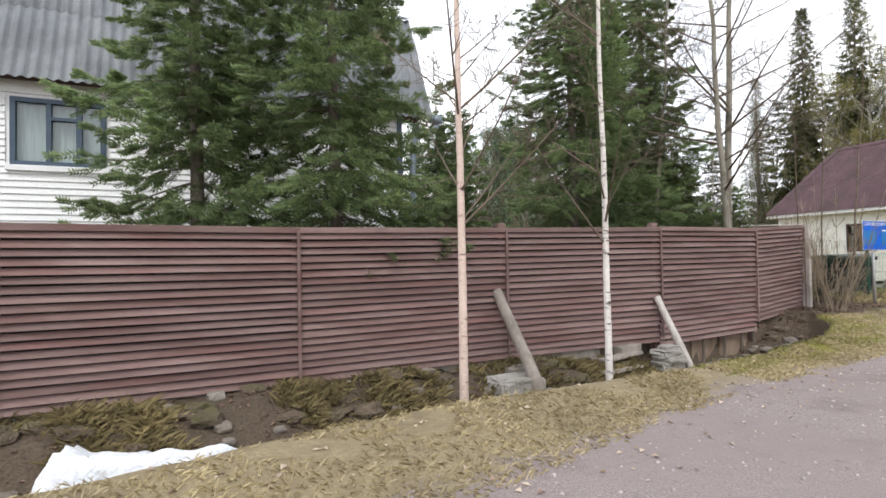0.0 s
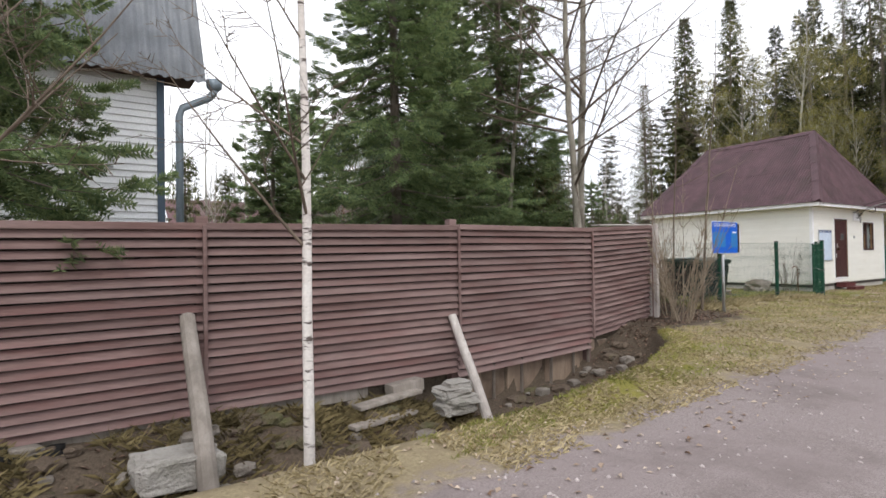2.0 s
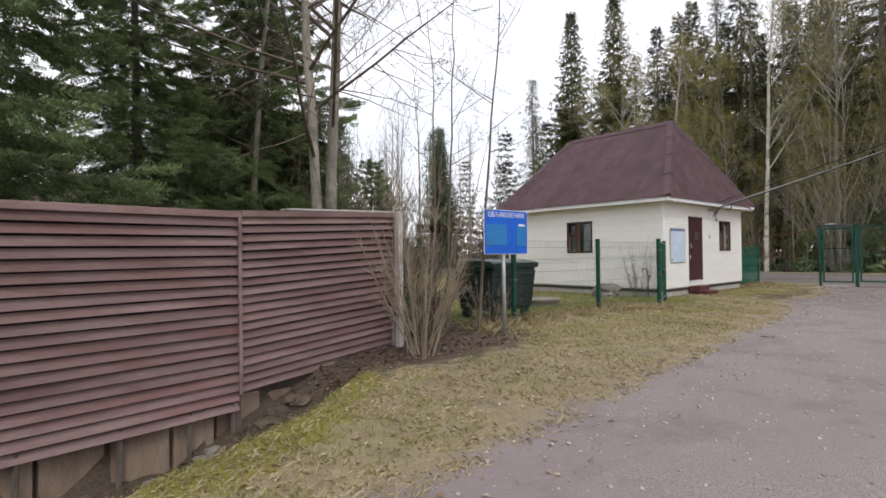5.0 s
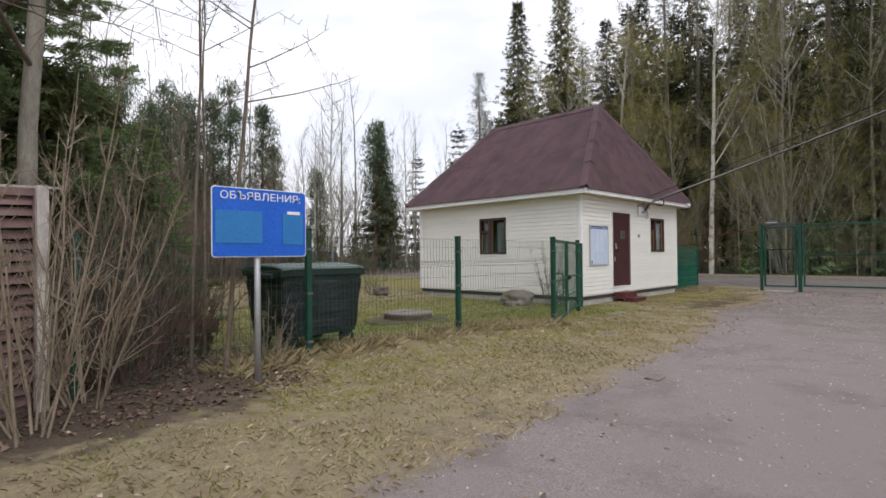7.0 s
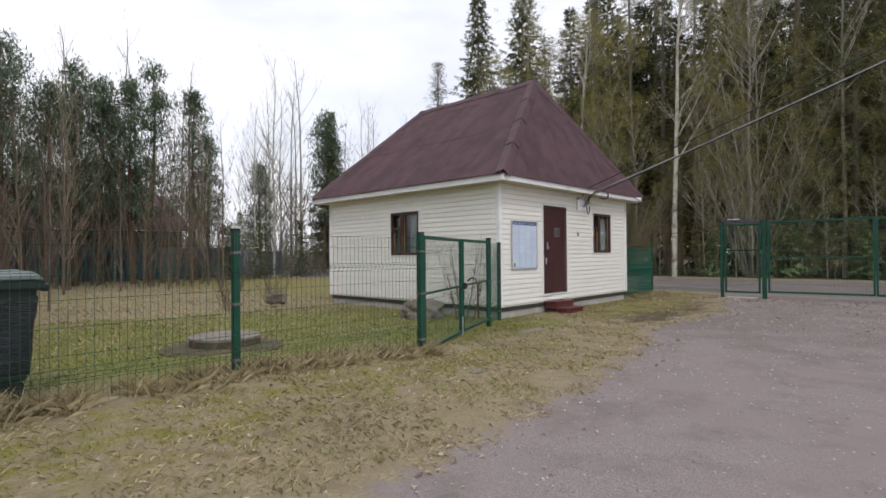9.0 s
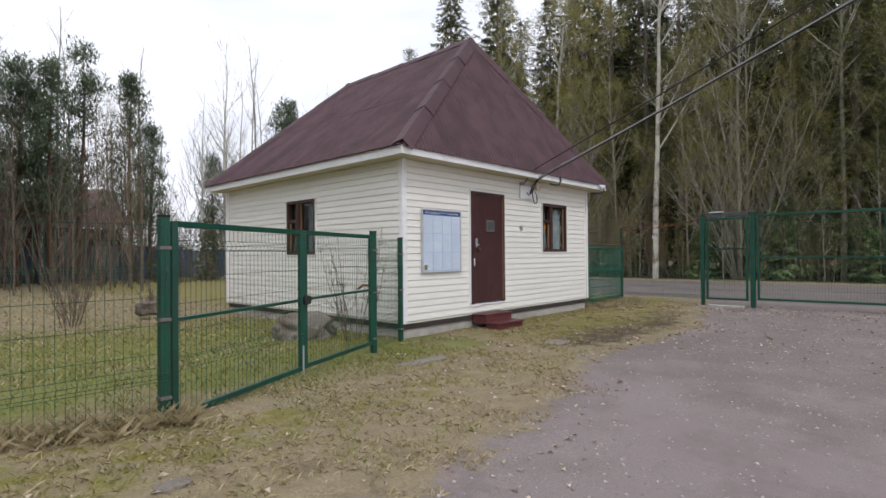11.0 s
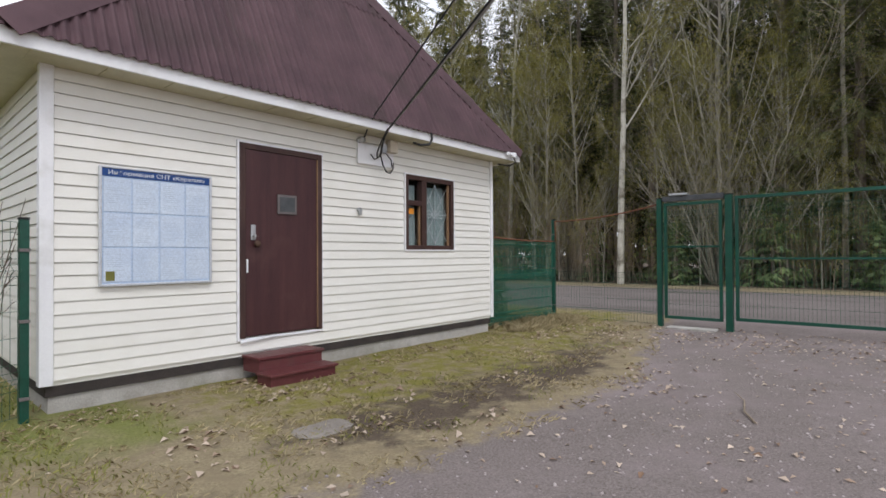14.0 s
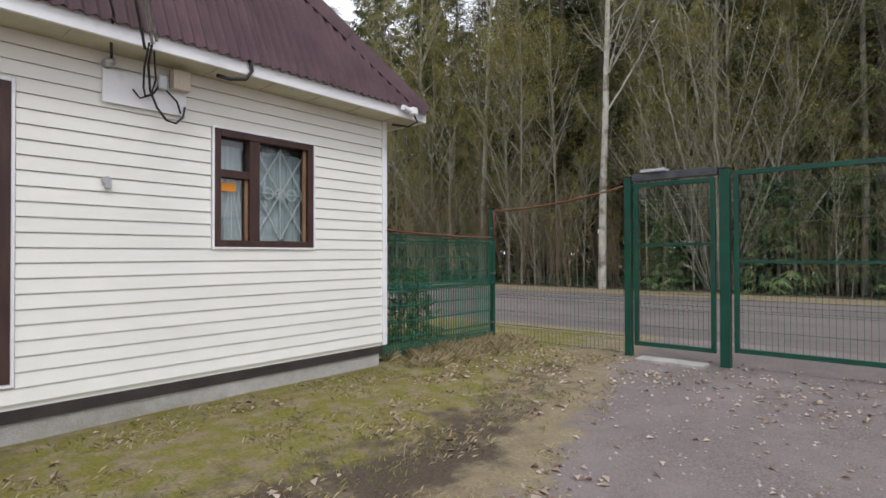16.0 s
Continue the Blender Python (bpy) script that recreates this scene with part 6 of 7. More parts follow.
# young birches on the verge
for at, h, r0, mt, lab, seed in (((2.1, 4.12), 7.2, 0.040, M_BIRCH_RED, "slender young birch with reddish peeling bark on the verge", 21), ((4.03, 4.5), 7.6, 0.041, M_BIRCH, "slender white-barked young birch on the verge", 22)):
    paths, tips = bare_paths(seed, h, r0, 0.17, 0.95, 3, (0.002, 0.0), 30, 0.30, 12, 0.004, 0.19, (7, 5))
    me0, me1 = tubes_mesh("trunk", paths[:1]), tubes_mesh("crown", paths[1:])
    put_tree("birch_tree", (at[0], at[1], gz(*at) - 0.10), (me0, me1), (mt, M_TWIG), lab, "tree", "birches on the verge", names=("trunk", "crown"))
# bare trees by the fence's end
for at, h, r0, seed, mt, lab in (((11.15, 8.45), 12.0, 0.085, 31, M_GREYBARK, "tall bare grey-barked tree behind the fence end"), ((11.5, 8.75), 13.0, 0.10, 32, M_GREYBARK, "tall bare grey-barked tree behind the fence end"), ((11.05, 10.5), 11.0, 0.06, 33, M_GREYBARK, "thin bare grey tree behind the fence")):
    paths, tips = bare_paths(seed, h, r0, 0.20, 1.25, 3, (0.01, 0.0), 34, 0.02, 10, 0.012, 0.29, (10, 6))
    put_tree("bare_tree", (at[0], at[1], gz(*at) - 0.05), (tubes_mesh("trunk", paths[:1]), tubes_mesh("crown", paths[1:])), (mt, M_TWIG), lab, "tree", "bare trees", names=("trunk", "crown"))

# saplings in the thicket behind the notice board
for at, h, r0, lean, seed in (((12.72, 6.78), 5.6, 0.024, (0.07, -0.03), 34), ((12.62, 7.3), 5.4, 0.020, (0.03, 0.0), 35), ((13.05, 8.05), 5.2, 0.022, (0.02, 0.01), 36)):
    paths, tips = bare_paths(seed, h, r0, 0.45, 1.3, 3, lean, 9, 0.25, 9, 0.008, 0.26, (5, 3))
    put_tree("sapling", (at[0], at[1], gz(*at) - 0.05), (tubes_mesh("trunk", paths[:1]), tubes_mesh("crown", paths[1:])), (M_TWIG, M_TWIG), "thin bare dark-barked sapling in the thicket", "sapling", "saplings in the thicket", names=("trunk", "crown"))

# shrubs
for at, h, n, spread, mt, seed, lab in (((11.2, 6.25), 2.5, 13, 0.50, M_TWIG_PALE, 41, "bare straw-coloured shrub at the fence end"), ((11.65, 6.75), 2.2, 9, 0.6, M_TWIG_PALE, 42, "bare straw-coloured shrub at the fence end"), ((12.1, 7.6), 2.4, 22, 0.5, M_TWIG, 43, "tangled dark bare bush in the thicket"), ((11.6, 8.2), 2.9, 22, 0.5, M_TWIG, 44, "tangled dark bare bush in the thicket"),
                                    ((12.7, 8.6), 2.2, 24, 0.6, M_TWIG, 45, "tangled dark bare bush in the thicket"), ((12.6, 9.9), 3.0, 24, 0.5, M_TWIG, 46, "tangled dark bare bush in the thicket"), ((13.6, 11.0), 2.6, 22, 0.5, M_TWIG, 47, "tangled dark bare bush in the thicket"), ((13.2, 7.0), 0.8, 14, 0.8, M_TWIG_PALE, 48, "low dry stems beside the waste container"),
                                    ((12.0, 7.25), 1.0, 26, 0.9, M_BRAMBLE, 52, "reddish-brown brambles in the thicket"), ((12.45, 7.7), 1.2, 26, 0.9, M_BRAMBLE, 53, "reddish-brown brambles in the thicket"), ((12.9, 8.3), 1.1, 26, 0.9, M_BRAMBLE, 54, "reddish-brown brambles in the thicket"), ((12.3, 8.9), 1.5, 28, 0.8, M_TWIG, 55, "tangled dark bare bush in the thicket"), ((13.1, 9.6), 1.6, 28, 0.8, M_TWIG, 56, "tangled dark bare bush in the thicket"), ((22.2, 9.35), 1.7, 12, 0.35, M_TWIG, 49, "thin bare bush by the gatehouse wall"), ((21.9, 16.2), 1.0, 18, 0.7, M_TWIG, 50, "bare round bush on the lawn"), ((19.8, 14.5), 1.6, 20, 0.5, M_TWIG, 51, "bare bush on the lawn")):
    twigs = 18 if seed < 43 else 10
    paths = shrub_paths(seed, h, n, spread, 0.0095 if seed < 43 else 0.0065, twigs)
    per = 1 + twigs * 3
    put_tree("shrub", (at[0], at[1], gz(*at) - 0.03), [tubes_mesh("stem", paths[k * per:(k + 1) * per]) for k in range(n)], [mt] * n, lab, "shrub", names=["stem"] * n)
rng_n = np.random.default_rng(3)
tm, cm = spruce_meshes(61, 4.2, 1.1, 0.2, False, 1.6)
for x, y, k in ((12.0, 10.6, 0.9), (12.9, 12.5, 1.0), (11.4, 11.8, 1.1)):
    put_tree("spruce_tree", (x, y, gz(x, y)), (tm, cm), (M_BARK, M_NEEDLE_FAR), "young dark spruce in the thicket", "tree", "young spruces", k * 5, k)

# edge of the wood beyond the asphalt road
FAR = [wood_spruce(seed, h, r, low) for seed, h, r, low in ((71, 17.5, 2.3, 2.6), (72, 20, 2.5, 4.2), (73, 15.5, 2.2, 1.6), (74, 19, 2.3, 5.5))]
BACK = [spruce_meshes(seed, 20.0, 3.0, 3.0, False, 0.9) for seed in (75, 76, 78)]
rng = random.Random(77)
for i in range(4):
    for j in range(17):
        x, y = 44.6 + i * 3.0 + rng.uniform(-0.9, 0.9), -15 + j * 2.4 + rng.uniform(-1.0, 1.0)
        if y > 24.5 + rng.uniform(-0.6, 0.6) or (i == 0 and rng.random() < 0.30):
            continue
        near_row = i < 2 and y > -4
        # rows further in take the darkened needles, for shade under the canopy
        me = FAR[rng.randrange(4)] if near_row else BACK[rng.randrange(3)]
        put_tree("spruce_tree", (x, y, gz(x, y) - 0.1), me, (M_BARK, M_NEEDLE_FAR if near_row else M_NEEDLE_SHADED), "tall dark spruce in the wood across the road", "tree", "spruces across the road", rng.uniform(0, 6.28), rng.uniform(0.85, 1.12))
put_tree("spruce_tree", (43.6, 4.7, gz(43.6, 4.7) - 0.1), wood_spruce(79, 16.5, 2.9, 2.3, 1.6), (M_BARK, M_NEEDLE_FAR), "dense spruce with low boughs at the wood's edge", "tree", "spruces across the road")
put_tree("spruce_tree", (44.4, 2.0, gz(44.4, 2.0) - 0.1), FAR[2], (M_BARK, M_NEEDLE_FAR), "dense spruce with low boughs at the wood's edge", "tree", "spruces across the road", 1.0, 1.05)
FULL = spruce_meshes(83, 21.5, 3.0, 1.5, False, 1.5)
for x, y, k in ((46.0, 27.6, 1.0), (46.8, 24.2, 1.02), (38.2, 35.4, 0.56)):
    put_tree("spruce_tree", (x, y, gz(x, y) - 0.1), FULL, (M_BARK, M_NEEDLE_FAR), "tall full spruce at the corner of the wood", "tree", "spruces across the road", x * 5 + y, k)
for x, y, k in ((46.0, 31.7, 0.98), (50, 30.5, 0.85), (52, 36, 0.9), (55, 28, 1.0)):
    put_tree("spruce_tree", (x, y, gz(x, y) - 0.1), FAR[0], (M_BARK, M_NEEDLE_FAR), "tall dark spruce in the wood across the road", "tree", "spruces across the road", k * 9, k)
tm, cm = spruce_meshes(81, 3.4, 1.1, 0.1, False, 1.5)
for x, y in ((30.3, 10.0), (29.7, 10.3), (30.9, 10.2)):
    put_tree("spruce_tree", (x, y, gz(x, y) - 0.05), (tm, cm), (M_BARK, M_NEEDLE), "knee-high spruce behind the mesh panel", "tree", "young spruces", x * 3, 0.36)
for x, y in ((45.5, 26.5), (47, 29), (49, 27), (46, 34.5), (50, 34), (53, 31), (44.5, 28.5), (48.5, 24.5), (52, 26)):
    put_tree("spruce_tree", (x, y, gz(x, y) - 0.05), (tm, cm), (M_BARK, M_NEEDLE_FAR), "young spruce in the wood", "tree", "young spruces", x, 1.6)
for x, y in ((42.0, 4.2), (42.4, 7.0), (41.9, 9.9), (42.8, 13.4), (43.5, 1.5), (42.2, -1.0), (43.6, 16.5), (43.0, 19.0), (43.4, 5.6), (43.8, 11.2)):
    put_tree("spruce_tree", (x, y, gz(x, y) - 0.05), (tm, cm), (M_BARK, M_NEEDLE_FAR), "low young spruce at the wood's edge", "tree", "young spruces", rng.uniform(0, 6), rng.uniform(0.5, 1.1))

# leafless aspens and birches along that edge
BARE = []
for seed, h, r0, cnt, first in ((91, 17, 0.13, 24, 0.30), (92, 15, 0.085, 22, 0.22), (93, 13, 0.06, 26, 0.15), (94, 18, 0.11, 20, 0.4)):
    paths, tips = bare_paths(seed, h, r0, first, 0.85, 3, (0.01, 0.01), cnt, 0.6, 8, 0.007, 0.27, (8, 4))
    BARE.append((tubes_mesh("trunk", paths[:1]), tubes_mesh("crown", paths[1:]), bud_mesh(tips, seed, 0.08, 6 if seed == 93 else 3)))
AT = [((41.3, 11.75), 0, 1.05, M_PALEBARK), ((43.0, 8.75), 3, 1.0, M_GREYBARK), ((43.4, 9.15), 1, 1.1, M_GREYBARK), ((42.8, 8.4), 1, 0.95, M_GREYBARK), ((43.0, 17.8), 0, 1.0, M_PALEBARK), ((43.2, 21.5), 3, 1.0, M_GREYBARK), ((42.6, 20.3), 2, 1.0, M_GREYBARK),
      ((42.9, 14.2), 2, 1.0, M_GREYBARK), ((42.3, 15.4), 2, 0.9, M_GREYBARK), ((43.0, 5.1), 3, 0.95, M_GREYBARK), ((42.4, 6.6), 2, 0.8, M_GREYBARK), ((43.8, 3.0), 2, 1.0, M_GREYBARK), ((43.0, 22.8), 2, 1.0, M_GREYBARK), ((44.4, 25.0), 1, 1.0, M_PALEBARK), ((42.8, 10.3), 2, 0.85, M_GREYBARK), ((42.2, 18.9), 2, 0.75, M_GREYBARK), ((43.1, 16.6), 2, 1.1, M_PALEBARK)]
for k in range(16):
    AT.append(((41.9 + 0.9 * rng.random(), -3.0 + k * 1.75 + rng.uniform(-0.6, 0.6)), 2, rng.uniform(0.45, 0.8), M_GREYBARK if k % 3 else M_PALEBARK))
for (x, y), k, size, mt in AT:
    put_tree("bare_tree", (x, y, gz(x, y) - 0.1), BARE[k], (mt, M_PALEBARK, M_BUD), "tall pale spring aspen with first leaves at the wood's edge", "tree", "aspens across the road", rng.uniform(0, 6.28), size, ("trunk", "crown", "foliage"))
bm = bm_new()
tube(bm, [(41.33, 11.76, 1.95), (41.34, 11.76, 2.10)], 0.135, 12)
tagged(part("tree_mark", bm, M_PAINT_WHITE, smooth=True), "white painted band on the aspen trunk", "mark")
# a many-stemmed goat willow fanning out from one stool
fan, fan_tips = [], []
rng_f = np.random.default_rng(95)
for k in range(20):
    az, t = 6.283 * k / 20 + rng_f.uniform(-0.2, 0.2), rng_f.uniform(0.10, 0.62)
    paths, tips = bare_paths(300 + k, rng_f.uniform(5.5, 10.5), rng_f.uniform(0.024, 0.042), 0.12, 0.75, 2, (t * math.cos(az), t * math.sin(az)), 17, 0.6, 5, 0.018, 0.32, (7,))
    shift = np.array([0.35 * math.cos(az), 0.35 * math.sin(az), 0])
    fan += [(p + shift, r, n) for p, r, n in paths]
    fan_tips += [(p + shift, d) for p, d in tips]
WILLOW = (tubes_mesh("stems", fan), bud_mesh(fan_tips, 96, 0.07, 3))
for x, y, size, turn in ((42.8, 8.6, 1.0, 0.0), (43.2, 14.9, 0.6, 1.0), (43.0, 20.0, 0.65, 2.2), (43.4, 6.4, 0.4, 4.0)):
    put_tree("goat_willow", (x, y, gz(x, y) - 0.05), WILLOW, (M_SALLOW, M_BUD), "many-stemmed goat willow with first yellow-green leaves", "tree", "willows across the road", turn, size, ("brushwood", "foliage"))
# multi-stemmed sallow and brushwood under the wood's edge
for (x, y), h, n, sp, seed in (((42.5, 5.9), 3.2, 18, 0.5, 102), ((42.3, 13.0), 4.0, 22, 0.35, 103), ((42.6, 15.8), 5.0, 24, 0.3, 104), ((42.2, 18.0), 5.0, 24, 0.3, 105), ((42.8, 20.5), 5.0, 24, 0.3, 106), ((42.4, 3.4), 3.0, 18, 0.6, 107), ((42.6, 1.0), 3.0, 16, 0.6, 108), ((42.0, 10.8), 2.4, 16, 0.5, 109)):
    paths = shrub_paths(seed, h, n, sp, 0.010 + 0.0003 * h, 10, 1.1)
    tips = [(p[0][-1], p[0][-1]) for p in paths[::2]]
    made = (tubes_mesh("stems", paths), bud_mesh(tips, seed, 0.07, 5))
    put_tree("shrub", (x, y, gz(x, y) - 0.05), made, (M_TWIG_PALE, M_BUD), "bare many-stemmed brush at the wood's edge", "shrub", "brush across the road", names=("brushwood", "foliage"))
    if seed in (104, 105):
        for dy, k in ((-10.2, 0.6), (-3.7, 0.9), (1.4, 1.0), (4.6, 1.1)):
            put_tree("shrub", (x + 0.5 * math.sin(dy * 3), y + dy, gz(x, y + dy) - 0.05), made, (M_TWIG_PALE, M_BUD), "bare many-stemmed brush at the wood's edge", "shrub", "brush across the road", dy, k, ("brushwood", "foliage"))


# pines, birches and brush behind the lawn
def pine_meshes(seed, h, r):
    rng = np.random.default_rng(seed)
    zs = np.linspace(0, h, 10)
    paths = [(np.stack([0.12 * np.sin(zs * 0.4 + seed), 0.1 * np.cos(zs * 0.33), zs], -1), 0.014 * h * (1 - zs / h * 0.9), 8)]
    O, D = [], []
    for _ in range(84):
        f = rng.uniform(0.28, 1.0)
        z = f * h
        az = rng.uniform(0, 6.283)
        ln = r * (1.12 - f) ** 0.75 * rng.uniform(0.55, 1.15)
        s = np.linspace(0, 1, 5)
        p = np.array([math.cos(az), math.sin(az), 0.25])[None] * (ln * s)[:, None] + np.array([0, 0, z])[None] + np.array([0, 0, 1.0])[None] * (0.25 * ln * s ** 2)[:, None]
        paths.append((p, 0.024 * (1 - 0.8 * s), 4))
        for u in (0.45, 0.65, 0.82, 1.0):
            c = p[0] * (1 - u) + p[-1] * u + rng.normal(0, 0.2, 3)
            O.append(np.repeat(c[None], 20, 0) + rng.normal(0, 0.15, (20, 3)))
            D.append(rng.normal(0, 1, (20, 3)) + np.array([0, 0, 0.5]))
    O, D = np.concatenate(O), np.concatenate(D)
    L = rng.uniform(0.22, 0.40, len(O))
    return tubes_mesh("trunk", paths), spray("crown", O, D, L, [(0, 1, 0.0, 0.0, 0.5)], L * 0.26, rng)


PINES = [pine_meshes(s, h, r) for s, h, r in ((111, 12.0, 2.2), (112, 10.5, 1.8), (113, 11.0, 2.0))]
for k, (x, y, size) in enumerate(((25.3, 34.5, 1.0), (22.7, 34.0, 1.0), (27.5, 34.2, 0.98), (21.3, 33.5, 0.9), (37.3, 35, 1.1), (29.2, 36, 0.8), (19.0, 33, 0.85), (16.4, 34.5, 0.9), (23.9, 37, 0.9), (39.5, 37, 0.85), (33.5, 37.5, 0.75), (14.0, 34, 0.95))):
    put_tree("pine_tree", (x, y, gz(x, y) - 0.1), PINES[k % 3], (M_PINEBARK, M_NEEDLE_PINE), "slender Scots pine behind the lawn", "tree", "pines behind the lawn", k * 1.7, size)
LIGHT = []
for seed, h, r0 in ((151, 15, 0.11), (152, 13, 0.09), (153, 14, 0.10)):
    paths, tips = bare_paths(seed, h, r0, 0.2, 0.8, 2, (0.01, 0.01), 30, 0.7, 6, 0.007, 0.26, (6, 4))
    LIGHT.append((tubes_mesh("trunk", paths[:1]), tubes_mesh("crown", paths[1:])))
rng = random.Random(19)
for k in range(34):
    x = 6 + k * 1.35 + rng.uniform(-0.7, 0.7)
    y = rng.uniform(33, 48)
    i = 1 + k % 3
    put_tree("bare_tree", (x, y, gz(x, y) - 0.1), LIGHT[i - 1], (M_PALEBARK if k % 3 else M_GREYBARK, M_GREYBARK), "bare grey birch in the far wood", "tree", "birches behind the lawn", rng.uniform(0, 6), rng.uniform(0.75, 1.1) if x > 24 else rng.uniform(0.65, 1.0), ("trunk", "crown"))
for k in range(26):
    x, y = rng.uniform(4, 44), rng.uniform(38, 58)
    put_tree("bare_tree", (x, y, gz(x, y) - 0.1), LIGHT[k % 3], (M_GREYBARK, M_GREYBARK), "bare grey birch in the far wood", "tree", "birches behind the lawn", rng.uniform(0, 6), rng.uniform(0.7, 1.1) if x > 24 else rng.uniform(0.5, 0.8), ("trunk", "crown"))
for x, y, k in ((13.5, 26.0, 0.42), (16.2, 27.5, 0.35), (10.5, 24.0, 0.55), (8.0, 28, 0.6)):
    put_tree("bare_tree", (x, y, gz(x, y) - 0.05), BARE[2][:2], (M_PALEBARK, M_GREYBARK), "small slanting birch on the lawn's edge", "tree", "birches behind the lawn", k * 7, k, ("trunk", "crown"))
BRUSH = tubes_mesh("stems", shrub_paths(121, 2.8, 24, 0.5, 0.011, 3, 1.2))
for k in range(36):
    x, y = 5 + k * 1.1 + rng.uniform(-0.5, 0.5), rng.uniform(28.5, 33) if k % 2 else rng.uniform(31, 36)
    put_tree("shrub", (x, y, gz(x, y) - 0.05), (BRUSH,), (M_TWIG,), "leafless brown brush at the lawn's far edge", "shrub", "brush behind the lawn", rng.uniform(0, 6), rng.uniform(0.9, 1.7), ("brushwood",))
tm, cm = spruce_meshes(131, 6.5, 1.6, 0.2, False, 1.2)
for x, y, k in ((9.0, 30, 0.9), (12.5, 31.5, 0.8), (31.0, 33, 0.55), (34.5, 34, 0.6), (41, 33, 0.8), (18.0, 31.0, 0.5), (28.4, 32, 0.5), (6.5, 26, 0.9), (4, 30, 1.0), (0.5, 32, 0.9), (-4, 28, 1.1), (-9, 30, 1.2)):
    put_tree("spruce_tree", (x, y, gz(x, y) - 0.05), (tm, cm), (M_BARK, M_NEEDLE_FAR), "young spruce at the lawn's far edge", "tree", "young spruces", k * 8, k)


# dense grey-brown saplings and pines closing the lawn's far side
THIN = []
for seed, h in ((161, 8.0), (162, 6.5)):
    paths, tips = bare_paths(seed, h, 0.045, 0.12, 0.75, 2, (0.02, 0.01), 28, 0.7, 5, 0.010, 0.22, (5, 3))
    THIN.append((tubes_mesh("trunk", paths[:1]), tubes_mesh("crown", paths[1:])))
rng = random.Random(41)
for k in range(70):
    x = 12.5 + 14.5 * (k / 70) + rng.uniform(-0.8, 0.8)
    y = rng.uniform(24, 36) if x > 17 else rng.uniform(14, 32)
    put_tree("sapling", (x, y, gz(x, y) - 0.05), THIN[k % 2], (M_TWIG, M_TWIG if k % 4 else M_TWIG_PALE), "thin bare grey-brown sapling behind the lawn", "sapling", "saplings behind the lawn", rng.uniform(0, 6.28), rng.uniform(0.6, 1.1))
for k, (x, y, size) in enumerate(((14.6, 24.0, 0.72), (16.3, 27.0, 0.78), (17.8, 28.5, 0.80), (19.6, 30.5, 0.85), (13.4, 20.5, 0.62), (20.9, 31.5, 0.80), (15.2, 29.5, 0.85), (23.6, 32.5, 0.92))):
    put_tree("pine_tree", (x, y, gz(x, y) - 0.1), PINES[(k + 1) % 3], (M_PINEBARK, M_NEEDLE_PINE), "slender Scots pine behind the lawn", "tree", "pines behind the lawn", k * 2.3, size)
for k in range(26):
    x = rng.uniform(12.2, 15.2)
    y = 9.5 + (x - 12.2) * 1.5 + rng.uniform(0, 6)
    put_tree("shrub", (x, y, gz(x, y) - 0.05), (BRUSH,), (M_TWIG,), "tangled dark bare bush in the thicket", "shrub", "brush in the thicket", rng.uniform(0, 6), rng.uniform(0.7, 1.2), ("brushwood",))


# ---- far woods on the horizon ----
def far_woods(name, meshes, spots, seed, material=None, label="distant belt of dark conifers"):
    """A distant belt of trees joined into one mesh: copies of whole crowns, each turned and sized."""
    rng = np.random.default_rng(seed)
    src = []
    for me in meshes:
        v = np.empty(len(me.vertices) * 3, np.float32)
        me.vertices.foreach_get("co", v)
        f = np.empty(len(me.loops), np.int32)
        me.loops.foreach_get("vertex_index", f)
        src.append((v.reshape(-1, 3), f.reshape(-1, 3)))
    V, T, base = [], [], 0
    for x, y, size in spots:
        v, f = src[rng.integers(len(src))]
        a = rng.uniform(0, 6.283)
        s = size * rng.uniform(0.75, 1.25)
        rot = np.array([[math.cos(a), -math.sin(a), 0], [math.sin(a), math.cos(a), 0], [0, 0, 1]]) * s
        V.append(v @ rot.T + np.array([x + rng.normal(0, 1.2), y + rng.normal(0, 2.0), -0.2]))
        T.append(f + base)
        base += len(v)
    return tagged(link_mesh(name, array_mesh(name, np.concatenate(V), np.concatenate(T)), material or M_NEEDLE_FAR), label, "woods", kind="stuff")


TINY = [spruce_meshes(s, 10, 1.9, 0.6, False, 0.6)[1] for s in (141, 142, 143)]
far_woods("distant_woods", TINY, [(x, 62 + 5 * math.sin(x * 0.3), 0.62) for x in np.arange(-50, 60, 3.2)] + [(x, 70, 0.75) for x in np.arange(-60, 70, 4.5)], 5)
far_woods("distant_brush", [BRUSH], [(x, 47 + 5 * math.sin(x), 2.3) for x in np.arange(8, 50, 1.6)], 8, M_GREYBARK, "distant grey-brown leafless brush")
far_woods("distant_brush", [m[1] for m in THIN], [(x, 41 + 4 * math.sin(x * 1.7), 1.25) for x in np.arange(20, 47, 0.75)], 9, M_GREYBARK, "distant grey haze of leafless saplings")
# belt behind the wood, its needles coloured dark as if in shade
far_woods("distant_woods", TINY, [(61 + 2 * math.sin(y), y, 1.75) for y in np.arange(-40, 56, 2.4)], 6, M_NEEDLE_SHADED)


